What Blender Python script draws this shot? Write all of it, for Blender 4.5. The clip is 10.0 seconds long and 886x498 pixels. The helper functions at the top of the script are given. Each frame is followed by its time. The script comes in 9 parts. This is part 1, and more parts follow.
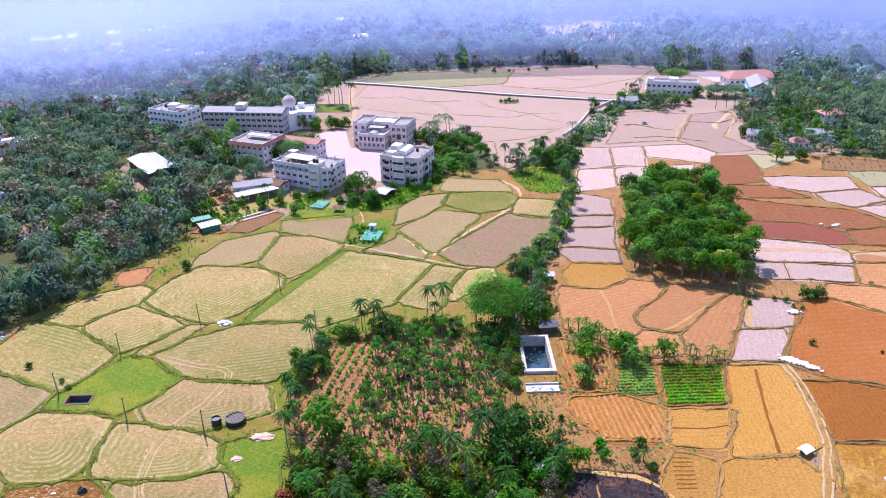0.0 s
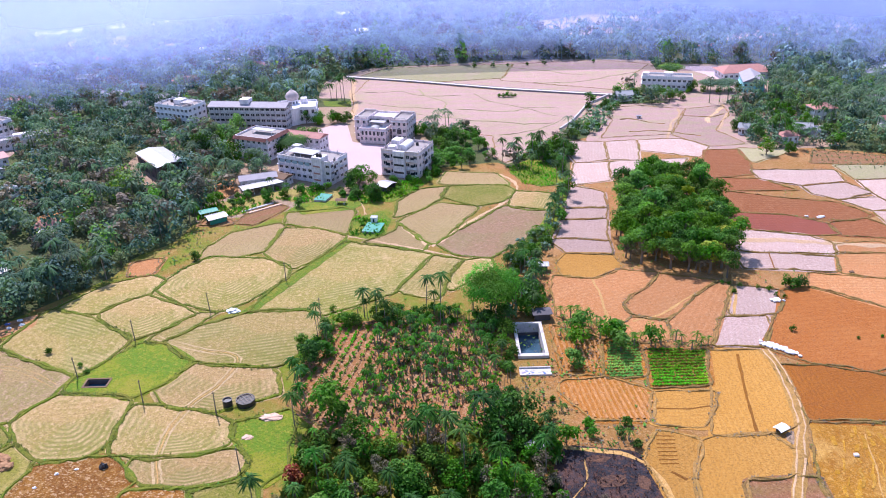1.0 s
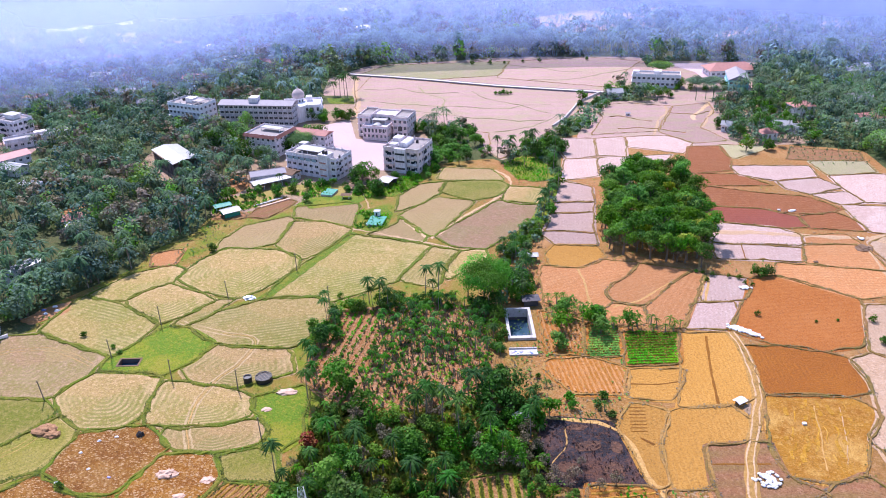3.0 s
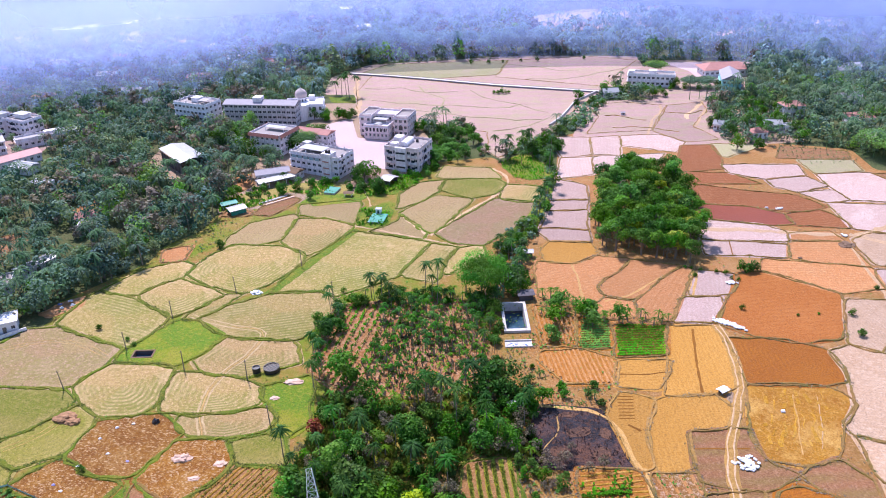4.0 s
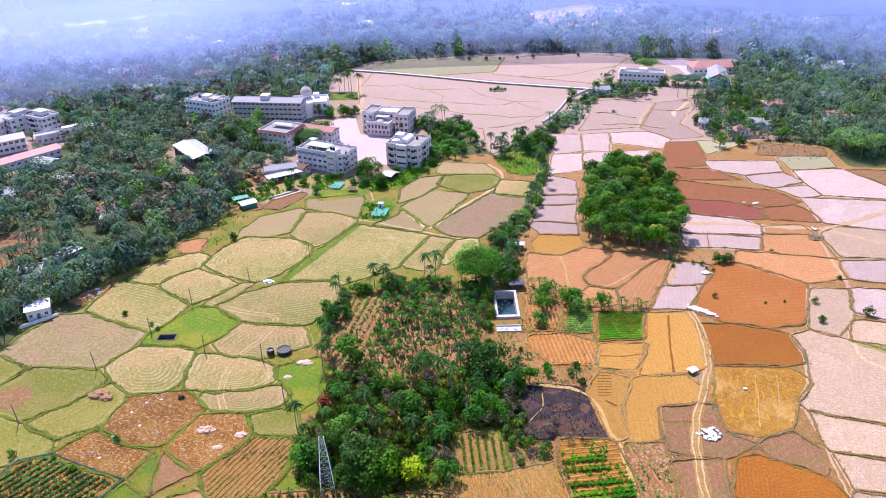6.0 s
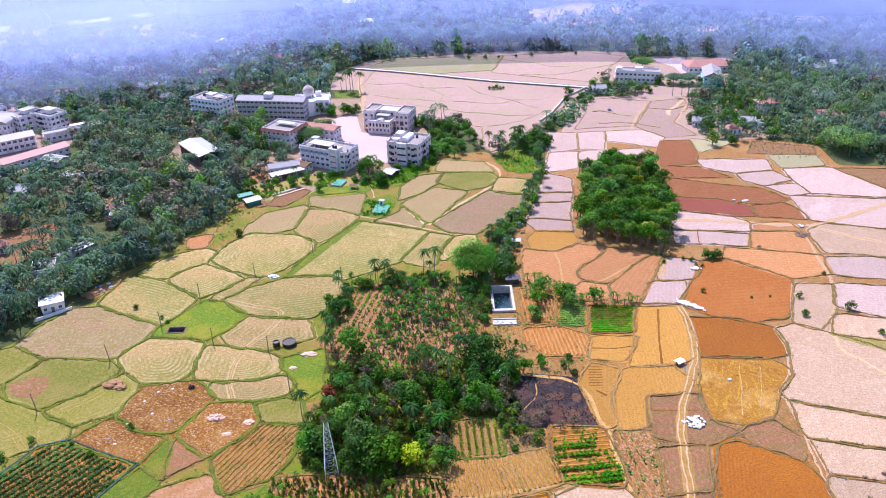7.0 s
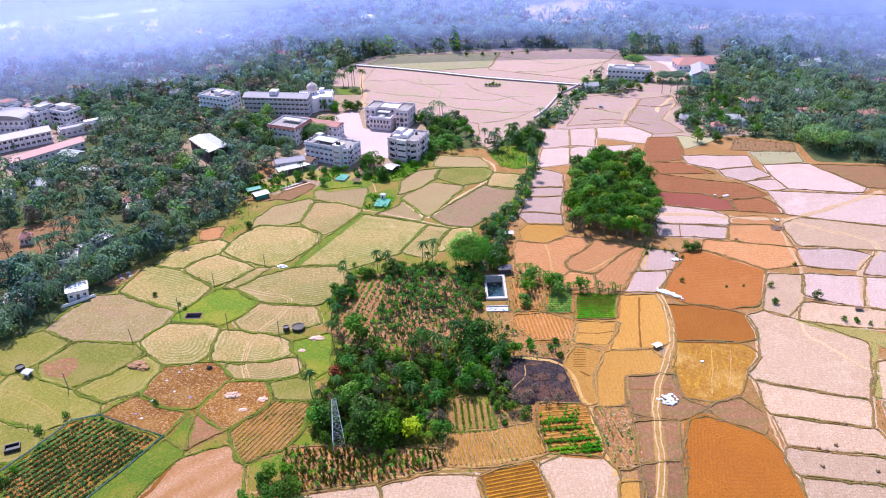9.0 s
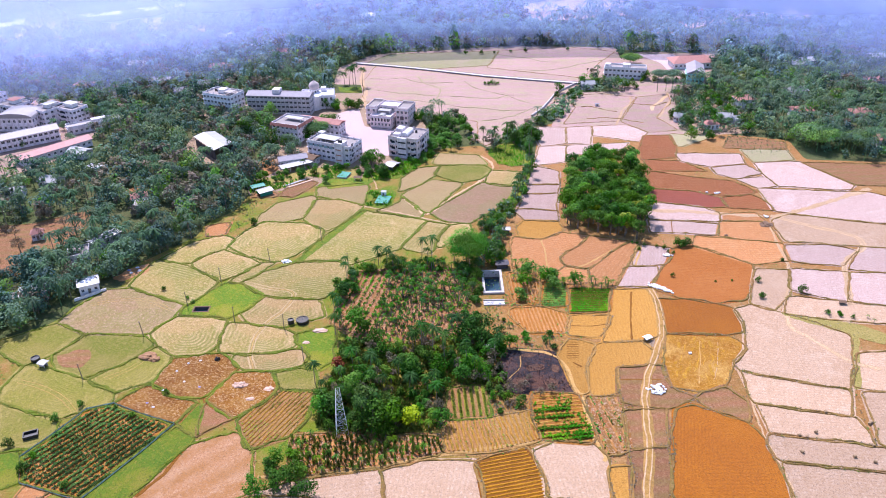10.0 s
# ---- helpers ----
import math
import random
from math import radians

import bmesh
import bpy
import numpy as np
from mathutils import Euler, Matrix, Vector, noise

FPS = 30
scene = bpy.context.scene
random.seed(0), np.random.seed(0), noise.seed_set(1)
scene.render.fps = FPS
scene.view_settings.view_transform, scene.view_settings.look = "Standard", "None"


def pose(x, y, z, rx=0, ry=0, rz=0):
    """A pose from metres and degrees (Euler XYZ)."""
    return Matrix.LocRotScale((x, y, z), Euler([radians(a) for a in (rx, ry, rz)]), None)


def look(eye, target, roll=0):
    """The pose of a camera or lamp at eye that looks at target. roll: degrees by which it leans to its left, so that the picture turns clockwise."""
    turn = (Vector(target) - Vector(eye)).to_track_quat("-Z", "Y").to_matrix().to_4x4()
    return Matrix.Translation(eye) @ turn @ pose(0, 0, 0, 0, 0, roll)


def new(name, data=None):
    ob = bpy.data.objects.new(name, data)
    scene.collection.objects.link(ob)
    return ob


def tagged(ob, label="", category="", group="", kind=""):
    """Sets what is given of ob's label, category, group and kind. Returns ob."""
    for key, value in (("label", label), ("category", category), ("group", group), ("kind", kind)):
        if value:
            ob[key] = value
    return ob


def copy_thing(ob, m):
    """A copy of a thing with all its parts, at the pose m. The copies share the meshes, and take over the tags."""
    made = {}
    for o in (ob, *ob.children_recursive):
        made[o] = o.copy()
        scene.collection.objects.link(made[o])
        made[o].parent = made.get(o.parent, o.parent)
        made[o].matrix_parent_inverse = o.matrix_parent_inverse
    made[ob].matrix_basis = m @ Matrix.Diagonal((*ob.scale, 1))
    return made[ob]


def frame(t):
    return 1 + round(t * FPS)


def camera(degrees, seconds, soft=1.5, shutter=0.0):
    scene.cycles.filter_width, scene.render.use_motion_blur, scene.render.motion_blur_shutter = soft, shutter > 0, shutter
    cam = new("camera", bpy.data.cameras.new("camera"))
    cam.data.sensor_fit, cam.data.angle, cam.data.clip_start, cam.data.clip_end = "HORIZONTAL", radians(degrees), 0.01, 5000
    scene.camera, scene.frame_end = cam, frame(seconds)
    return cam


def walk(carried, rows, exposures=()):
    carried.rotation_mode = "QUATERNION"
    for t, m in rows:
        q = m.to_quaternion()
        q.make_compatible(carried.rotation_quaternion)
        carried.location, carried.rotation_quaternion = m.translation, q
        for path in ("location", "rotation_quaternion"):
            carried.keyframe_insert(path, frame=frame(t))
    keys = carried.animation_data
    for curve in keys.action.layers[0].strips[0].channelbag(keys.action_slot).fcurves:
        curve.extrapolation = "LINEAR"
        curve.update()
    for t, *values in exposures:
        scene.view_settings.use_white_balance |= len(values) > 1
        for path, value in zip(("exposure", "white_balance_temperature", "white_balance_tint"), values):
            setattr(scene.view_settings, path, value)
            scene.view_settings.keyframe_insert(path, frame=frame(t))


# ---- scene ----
cam = camera(60.0, 10.0, soft=1.0)
walk(cam, [
    (0, pose(0.00, -0.00, 115.00, 64.898, 0, -0.000) @ pose(0, 0, 0, 0, 0, -1.510)),
    (0.5, pose(0.41, -4.77, 116.91, 64.570, 0, 0.060) @ pose(0, 0, 0, 0, 0, -1.559)),
    (1, pose(0.76, -9.79, 119.45, 64.270, 0, 0.098) @ pose(0, 0, 0, 0, 0, -1.607)),
    (1.5, pose(1.10, -14.62, 121.96, 64.002, 0, 0.154) @ pose(0, 0, 0, 0, 0, -1.628)),
    (2, pose(1.36, -19.64, 124.55, 63.811, 0, 0.153) @ pose(0, 0, 0, 0, 0, -1.652)),
    (2.5, pose(1.51, -24.69, 127.34, 63.638, 0, 0.137) @ pose(0, 0, 0, 0, 0, -1.651)),
    (4, pose(2.13, -39.47, 135.84, 63.068, 0, 0.174) @ pose(0, 0, 0, 0, 0, -1.684)),
    (4.5, pose(2.33, -44.39, 138.62, 62.874, 0, 0.188) @ pose(0, 0, 0, 0, 0, -1.645)),
    (5, pose(2.56, -49.28, 141.60, 62.659, 0, 0.184) @ pose(0, 0, 0, 0, 0, -1.621)),
    (5.5, pose(2.93, -54.22, 144.59, 62.432, 0, 0.207) @ pose(0, 0, 0, 0, 0, -1.646)),
    (7, pose(4.01, -68.27, 153.25, 61.778, 0, 0.275) @ pose(0, 0, 0, 0, 0, -1.626)),
    (7.5, pose(4.30, -72.86, 156.10, 61.581, 0, 0.263) @ pose(0, 0, 0, 0, 0, -1.599)),
    (8, pose(4.49, -77.54, 158.93, 61.382, 0, 0.242) @ pose(0, 0, 0, 0, 0, -1.577)),
    (8.5, pose(4.69, -82.23, 161.69, 61.201, 0, 0.244) @ pose(0, 0, 0, 0, 0, -1.534)),
    (9, pose(4.84, -86.97, 164.60, 60.975, 0, 0.225) @ pose(0, 0, 0, 0, 0, -1.488)),
    (9.5, pose(5.07, -91.60, 167.49, 60.766, 0, 0.226) @ pose(0, 0, 0, 0, 0, -1.468)),
    (10, pose(5.36, -96.23, 170.32, 60.571, 0, 0.238) @ pose(0, 0, 0, 0, 0, -1.462)),
], exposures=[(0, 0.58, 5800, 25), (10, 0.58, 5800, 25)])

# ---- world and sun ----
SUN_EL, SUN_AZ = 56.0, -22.0      # degrees; azimuth from the +y axis, negative to the west (-x)
world = bpy.data.worlds.new("sky")
scene.world = world
world.use_nodes = True
wn = world.node_tree.nodes
sky = wn.new("ShaderNodeTexSky")
sky.sky_type, sky.sun_disc = "NISHITA", False
sky.sun_elevation, sky.sun_rotation = radians(SUN_EL), radians(SUN_AZ)
sky.air_density, sky.dust_density, sky.ozone_density = 1.6, 0.6, 5.0
wn["Background"].inputs["Strength"].default_value = 0.125
world.node_tree.links.new(sky.outputs[0], wn["Background"].inputs["Color"])
sun = new("sun", bpy.data.lights.new("sun", "SUN"))
sun.data.energy, sun.data.angle, sun.data.color = 5.0, radians(0.5), (1.0, 0.95, 0.88)
sun_dir = Vector((math.sin(radians(SUN_AZ)) * math.cos(radians(SUN_EL)), math.cos(radians(SUN_AZ)) * math.cos(radians(SUN_EL)), math.sin(radians(SUN_EL))))
sun.matrix_world = look(sun_dir * 400, (0, 0, 0))


# ---- materials ----
def shader(name):
    m = bpy.data.materials.new(name)
    m.use_nodes = True
    return m, m.node_tree.nodes, m.node_tree.links, m.node_tree.nodes["Principled BSDF"]


def mixed(n, l, factor, a, b):
    """A colour node that blends a into b; each is a colour or a socket."""
    x = n.new("ShaderNodeMix")
    x.data_type = "RGBA"
    for socket, value in ((x.inputs[0], factor), (x.inputs[6], a), (x.inputs[7], b)):
        if isinstance(value, (int, float)):
            socket.default_value = value
        elif isinstance(value, tuple):
            socket.default_value = (*value, 1)
        else:
            l.new(value, socket)
    return x.outputs[2]


def noisy(n, l, coords, scale, detail=4.0, rough=0.6, low=0.35, high=0.65):
    """Fractal noise, stretched between low and high to 0..1."""
    t = n.new("ShaderNodeTexNoise")
    t.inputs["Scale"].default_value, t.inputs["Detail"].default_value, t.inputs["Roughness"].default_value = scale, detail, rough
    l.new(coords, t.inputs["Vector"])
    r = n.new("ShaderNodeMapRange")
    r.inputs[1].default_value, r.inputs[2].default_value = low, high
    l.new(t.outputs[0], r.inputs[0])
    return r.outputs[0]


def scaled(n, l, socket, k):
    x = n.new("ShaderNodeMath")
    x.operation = "MULTIPLY"
    l.new(socket, x.inputs[0])
    x.inputs[1].default_value = k
    return x.outputs[0]


def earth(name, main, second, fleck, stripe=None, pitch=2.0, stripes=0.5, flecks=0.6, big=0.035, wobble=3.0, sheen=0.06, contour=False, bare=0.0, vivid=1.21, patchy=False):
    """Field soil: two tones at field scale, fine flecks of straw or weeds, and the marks of plough or harvest."""
    m, n, l, p = shader(name)
    co = n.new("ShaderNodeTexCoord").outputs["Object"]
    rnd = n.new("ShaderNodeObjectInfo").outputs["Random"]
    broad = noisy(n, l, co, big, 5, 0.6, 0.36, 0.66)
    if patchy:
        # some fields hold more green than others
        shift = n.new("ShaderNodeMath")
        shift.operation = "MULTIPLY_ADD"
        l.new(rnd, shift.inputs[0])
        shift.inputs[1].default_value = 0.7
        l.new(noisy(n, l, co, big, 5, 0.6, 0.42, 0.62), shift.inputs[2])
        lower = n.new("ShaderNodeMath")
        lower.operation, lower.use_clamp = "SUBTRACT", True
        l.new(shift.outputs[0], lower.inputs[0])
        lower.inputs[1].default_value = 0.25
        broad = lower.outputs[0]
    col = mixed(n, l, broad, main, second)
    if stripe:
        w = n.new("ShaderNodeTexWave")
        w.bands_direction = "Y"
        w.inputs["Scale"].default_value = 0.314 / pitch
        w.inputs["Distortion"].default_value, w.inputs["Detail"].default_value, w.inputs["Detail Scale"].default_value = wobble, 3.0, 0.4
        if contour:
            rim = n.new("ShaderNodeAttribute")
            rim.attribute_name = "rim"
            xyz = n.new("ShaderNodeCombineXYZ")
            l.new(rim.outputs["Fac"], xyz.inputs["Y"])
            l.new(scaled(n, l, noisy(n, l, co, 0.05, 2, 0.5, 0.0, 1.0), 6.0), xyz.inputs["X"])
            l.new(xyz.outputs[0], w.inputs["Vector"])
        else:
            l.new(co, w.inputs["Vector"])
        gate = n.new("ShaderNodeMath")
        gate.operation = "MULTIPLY"
        l.new(w.outputs["Fac"], gate.inputs[0])
        l.new(scaled(n, l, noisy(n, l, co, 0.035 if patchy else 0.09, 4, 0.65, 0.44 if patchy else 0.22, 0.62 if patchy else 0.58), stripes), gate.inputs[1])
    if patchy:
        # a paler, trodden band along the bund
        rim_at = n.new("ShaderNodeAttribute")
        rim_at.attribute_name = "rim"
        wander = n.new("ShaderNodeMath")
        wander.operation = "MULTIPLY_ADD"
        l.new(noisy(n, l, co, 0.12, 4, 0.65, 0.2, 0.8), wander.inputs[0])
        wander.inputs[1].default_value = -5.0
        l.new(rim_at.outputs["Fac"], wander.inputs[2])
        band = n.new("ShaderNodeMapRange")
        band.inputs[1].default_value, band.inputs[2].default_value, band.inputs[3].default_value, band.inputs[4].default_value = -1.5, 1.5, 0.5, 0.0
        l.new(wander.outputs[0], band.inputs[0])
        col = mixed(n, l, band.outputs[0], col, fleck)
    if bare:
        col = mixed(n, l, scaled(n, l, noisy(n, l, co, 0.06, 6, 0.7, 0.5, 0.64), bare), col, fleck)
    col = mixed(n, l, scaled(n, l, noisy(n, l, co, 0.22, 5, 0.7, 0.42, 0.66), 0.5 * flecks), col, second)
    col = mixed(n, l, scaled(n, l, noisy(n, l, co, 0.8, 8, 0.85, 0.5, 0.58), 0.85 * flecks), col, fleck)
    if stripe:
        col = mixed(n, l, gate.outputs[0], col, stripe)
    # fine dark specks: small shadows among clods, put into the colour
    col = mixed(n, l, scaled(n, l, noisy(n, l, co, 1.9, 6, 0.85, 0.51, 0.58), 0.7), col, tuple(c * 0.45 for c in main))
    h = n.new("ShaderNodeHueSaturation")
    l.new(col, h.inputs["Color"])
    v = n.new("ShaderNodeMapRange")
    v.inputs[3].default_value, v.inputs[4].default_value = 0.88, 1.16
    l.new(rnd, v.inputs[0])
    l.new(v.outputs[0], h.inputs["Value"])
    h.inputs["Saturation"].default_value = vivid
    l.new(h.outputs[0], p.inputs["Base Color"])
    p.inputs["Roughness"].default_value = 0.95
    p.inputs["Specular IOR Level"].default_value = 0.2
    p.inputs["Sheen Weight"].default_value = sheen
    p.inputs["Sheen Roughness"].default_value = 0.6
    b = n.new("ShaderNodeBump")
    b.inputs["Strength"].default_value, b.inputs["Distance"].default_value = 0.9, 0.3
    l.new(noisy(n, l, co, 1.8, 5, 0.75, 0.2, 0.8), b.inputs["Height"])
    l.new(b.outputs[0], p.inputs["Normal"])
    return m


def leafy(name, dark, light, other, through_light=0.3, rough=0.55, haze_sheen=0.0, gloss=0.18):
    """Foliage: tone by tree, by clump and by leaf, with some light through the leaves."""
    m, n, l, p = shader(name)
    geo = n.new("ShaderNodeNewGeometry")
    rnd = n.new("ShaderNodeObjectInfo").outputs["Random"]
    cell = n.new("ShaderNodeTexVoronoi")
    cell.inputs["Scale"].default_value = 0.11
    l.new(geo.outputs["Position"], cell.inputs["Vector"])
    sep = n.new("ShaderNodeSeparateColor")
    l.new(cell.outputs["Color"], sep.inputs[0])
    col = mixed(n, l, geo.outputs["Random Per Island"], dark, light)
    turn = n.new("ShaderNodeMath")
    turn.operation = "ADD"
    l.new(scaled(n, l, sep.outputs[0], 0.45), turn.inputs[0])
    l.new(scaled(n, l, rnd, 0.45), turn.inputs[1])
    col = mixed(n, l, turn.outputs[0], col, other)
    tone = n.new("ShaderNodeHueSaturation")
    for source, socket, low, high in ((sep.outputs[1], "Value", 0.62, 1.5), (sep.outputs[2], "Hue", 0.475, 0.515), (rnd, "Saturation", 0.95, 1.15)):
        r = n.new("ShaderNodeMapRange")
        r.inputs[3].default_value, r.inputs[4].default_value = low, high
        l.new(source, r.inputs[0])
        l.new(r.outputs[0], tone.inputs[socket])
    l.new(col, tone.inputs["Color"])
    col = tone.outputs[0]
    l.new(col, p.inputs["Base Color"])
    p.inputs["Roughness"].default_value = rough
    p.inputs["Specular IOR Level"].default_value = gloss
    # bluish sheen stands in for the haze in front of the woods
    p.inputs["Sheen Weight"].default_value, p.inputs["Sheen Roughness"].default_value = haze_sheen, 0.9
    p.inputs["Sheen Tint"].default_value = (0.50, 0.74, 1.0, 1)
    t = n.new("ShaderNodeBsdfTranslucent")
    l.new(col, t.inputs["Color"])
    mx = n.new("ShaderNodeMixShader")
    mx.inputs[0].default_value = through_light
    l.new(p.outputs[0], mx.inputs[1])
    l.new(t.outputs[0], mx.inputs[2])
    l.new(mx.outputs[0], n["Material Output"].inputs["Surface"])
    return m


def plain(name, colour, rough=0.8, metal=0.0, dirt=None, amount=0.5, scale=0.5, bump=0.0, runs=0.0):
    """Paint, plaster, sheet or stone with stains at two sizes, and rain runs down the walls."""
    m, n, l, p = shader(name)
    co = n.new("ShaderNodeTexCoord").outputs["Object"]
    dirt = dirt or tuple(c * 0.6 for c in colour)
    col = mixed(n, l, scaled(n, l, noisy(n, l, co, scale, 5, 0.65, 0.45, 0.75), amount), colour, dirt)
    col = mixed(n, l, scaled(n, l, noisy(n, l, co, scale * 6, 4, 0.7, 0.5, 0.75), amount * 0.5), col, dirt)
    if runs:
        down = n.new("ShaderNodeVectorMath")
        down.operation = "MULTIPLY"
        down.inputs[1].default_value = (1.0, 1.0, 0.09)
        l.new(co, down.inputs[0])
        col = mixed(n, l, scaled(n, l, noisy(n, l, down.outputs[0], 1.3, 4, 0.7, 0.48, 0.68), runs), col, dirt)
    l.new(col, p.inputs["Base Color"])
    p.inputs["Roughness"].default_value, p.inputs["Metallic"].default_value = rough, metal
    if bump:
        b = n.new("ShaderNodeBump")
        b.inputs["Strength"].default_value, b.inputs["Distance"].default_value = 0.5, bump
        l.new(noisy(n, l, co, scale * 8, 4, 0.7, 0.3, 0.7), b.inputs["Height"])
        l.new(b.outputs[0], p.inputs["Normal"])
    return m


SOIL = {
    "straw": earth("straw_stubble", (0.385, 0.255, 0.118), (0.21, 0.19, 0.043), (0.58, 0.40, 0.24), (0.14, 0.15, 0.026), 1.7, 0.8, 0.85, contour=True, bare=0.7, patchy=True, wobble=3.2, vivid=1.1),
    "stubble": earth("greening_stubble", (0.335, 0.24, 0.095), (0.20, 0.195, 0.04), (0.53, 0.385, 0.22), (0.135, 0.145, 0.024), 1.6, 0.8, 0.85, bare=0.6, patchy=True, wobble=2.2, vivid=1.1),
    "dry": earth("dry_pasture", (0.30, 0.182, 0.112), (0.20, 0.165, 0.055), (0.42, 0.28, 0.205), (0.19, 0.17, 0.045), 2.6, 0.35, 0.85, contour=True, bare=0.5, big=0.06, patchy=True, wobble=5.0, vivid=1.1),
    "grass": earth("green_grass", (0.075, 0.155, 0.012), (0.15, 0.185, 0.022), (0.27, 0.215, 0.07), None, flecks=0.8, bare=0.75, big=0.06),
    "olive": earth("thin_pasture", (0.145, 0.155, 0.02), (0.215, 0.182, 0.04), (0.36, 0.27, 0.115), (0.10, 0.125, 0.012), 2.2, 0.3, 0.7, contour=True, bare=0.4, patchy=True, wobble=5.0, vivid=1.1),
    "pale": earth("pale_stubble", (0.48, 0.33, 0.23), (0.41, 0.265, 0.17), (0.60, 0.45, 0.35), (0.39, 0.25, 0.145), 1.4, 0.4, 0.8, bare=0.6, wobble=1.5, vivid=1.1),
    "mauve": earth("weathered_stubble", (0.30, 0.20, 0.105), (0.24, 0.20, 0.07), (0.40, 0.28, 0.18), (0.36, 0.25, 0.14), 2.2, 0.5, 0.7, contour=True, bare=0.4, vivid=1.1),
    "lilac": earth("bleached_fallow", (0.50, 0.355, 0.32), (0.41, 0.28, 0.235), (0.61, 0.48, 0.44), (0.38, 0.26, 0.205), 1.5, 0.4, 0.8, bare=0.6, wobble=1.5, vivid=1.1),
    "ashen": earth("ashen_fallow", (0.40, 0.28, 0.25), (0.33, 0.225, 0.185), (0.50, 0.375, 0.34), (0.29, 0.20, 0.16), 1.5, 0.45, 0.8, bare=0.5, wobble=1.5, vivid=1.1),
    "soil": earth("dry_red_soil", (0.465, 0.24, 0.132), (0.39, 0.19, 0.095), (0.55, 0.335, 0.20), (0.29, 0.14, 0.07), 1.8, 0.38, 0.8, bare=0.5, vivid=1.18),
    "ochre": earth("harrowed_ochre_soil", (0.42, 0.225, 0.072), (0.465, 0.262, 0.092), (0.35, 0.17, 0.05), (0.33, 0.15, 0.032), 1.3, 0.28, 0.7, wobble=4.0, vivid=1.12),
    "orange": earth("tilled_orange_soil", (0.35, 0.13, 0.045), (0.395, 0.157, 0.058), (0.45, 0.20, 0.085), (0.25, 0.085, 0.022), 2.2, 0.3, 0.8, bare=0.5, vivid=1.12),
    "rust": earth("ploughed_rust_soil", (0.285, 0.098, 0.02), (0.325, 0.12, 0.027), (0.39, 0.165, 0.05), (0.18, 0.052, 0.008), 1.1, 0.33, 0.6, wobble=7.0, contour=True, bare=0.4, big=0.05),
    "mottled": earth("mottled_yellow_soil", (0.35, 0.175, 0.04), (0.25, 0.105, 0.025), (0.58, 0.37, 0.14), None, flecks=0.6, big=0.1, bare=0.85, vivid=1.12),
    "bleached": earth("sun_bleached_soil", (0.44, 0.255, 0.085), (0.37, 0.20, 0.055), (0.55, 0.36, 0.15), None, flecks=0.7, bare=0.6),
    "brick": earth("red_brown_soil", (0.28, 0.122, 0.07), (0.23, 0.10, 0.05), (0.40, 0.22, 0.14), (0.22, 0.09, 0.045), 2.0, 0.6, 0.8, bare=0.3),
    "maroon": earth("dark_maroon_soil", (0.20, 0.075, 0.06), (0.24, 0.09, 0.065), (0.30, 0.13, 0.095), (0.16, 0.06, 0.04), 2.0, 0.5, 0.5),
    "fallow": earth("brown_fallow", (0.265, 0.135, 0.085), (0.21, 0.115, 0.062), (0.36, 0.22, 0.15), (0.15, 0.135, 0.04), 5.0, 0.4, 0.9, bare=0.3),
    "pink": earth("bare_pinkish_soil", (0.42, 0.25, 0.16), (0.34, 0.185, 0.095), (0.52, 0.36, 0.26), (0.30, 0.15, 0.065), 7.0, 0.6, 0.7, bare=0.6),
    # mauve cast of the distance haze is mixed into this soil colour
    "plain": earth("dry_season_plain", (0.425, 0.262, 0.262), (0.36, 0.228, 0.205), (0.32, 0.285, 0.16), (0.32, 0.28, 0.15), 9.0, 0.5, 0.7, big=0.02, bare=0.6, vivid=1.1),
    "thin": earth("thin_green_plain", (0.33, 0.29, 0.175), (0.29, 0.28, 0.13), (0.40, 0.29, 0.24), None, flecks=0.7, big=0.02, bare=0.5, vivid=1.1),
    "yard": earth("bare_school_yard", (0.56, 0.42, 0.415), (0.50, 0.37, 0.355), (0.62, 0.49, 0.485), None, flecks=0.4, vivid=1.1),
    "rough": earth("littered_rough_soil", (0.17, 0.065, 0.018), (0.25, 0.12, 0.038), (0.42, 0.28, 0.15), None, flecks=0.8, big=0.12, bare=0.4),
    "ridged": earth("ridged_red_soil", (0.36, 0.165, 0.07), (0.29, 0.14, 0.05), (0.52, 0.32, 0.19), None, flecks=0.6),
    "nursery": earth("nursery_brown_soil", (0.34, 0.165, 0.088), (0.26, 0.14, 0.066), (0.53, 0.37, 0.26), None, flecks=0.8, bare=0.4, big=0.08),
    "ridgeor": earth("ridged_orange_soil", (0.20, 0.075, 0.010), (0.24, 0.09, 0.013), (0.32, 0.14, 0.03), None, flecks=0.6),
    "strawrow": earth("weedy_row_soil", (0.31, 0.15, 0.068), (0.25, 0.15, 0.05), (0.43, 0.27, 0.14), None, flecks=0.8, bare=0.4, vivid=1.1),
    "trampled": earth("trampled_weedy_ground", (0.36, 0.25, 0.20), (0.25, 0.19, 0.10), (0.48, 0.36, 0.31), None, flecks=0.8, big=0.06, bare=0.4),
    "char": earth("burnt_ground", (0.014, 0.014, 0.017), (0.05, 0.046, 0.055), (0.17, 0.085, 0.055), None, flecks=0.7, bare=0.75, big=0.12, sheen=0.0),
    "scorched": earth("scorched_brown_soil", (0.10, 0.052, 0.036), (0.05, 0.032, 0.028), (0.20, 0.11, 0.07), None, flecks=0.8, bare=0.6),
    "litter": earth("leaf_litter_soil", (0.30, 0.13, 0.065), (0.19, 0.12, 0.045), (0.56, 0.42, 0.33), None, flecks=0.8, big=0.1),
}
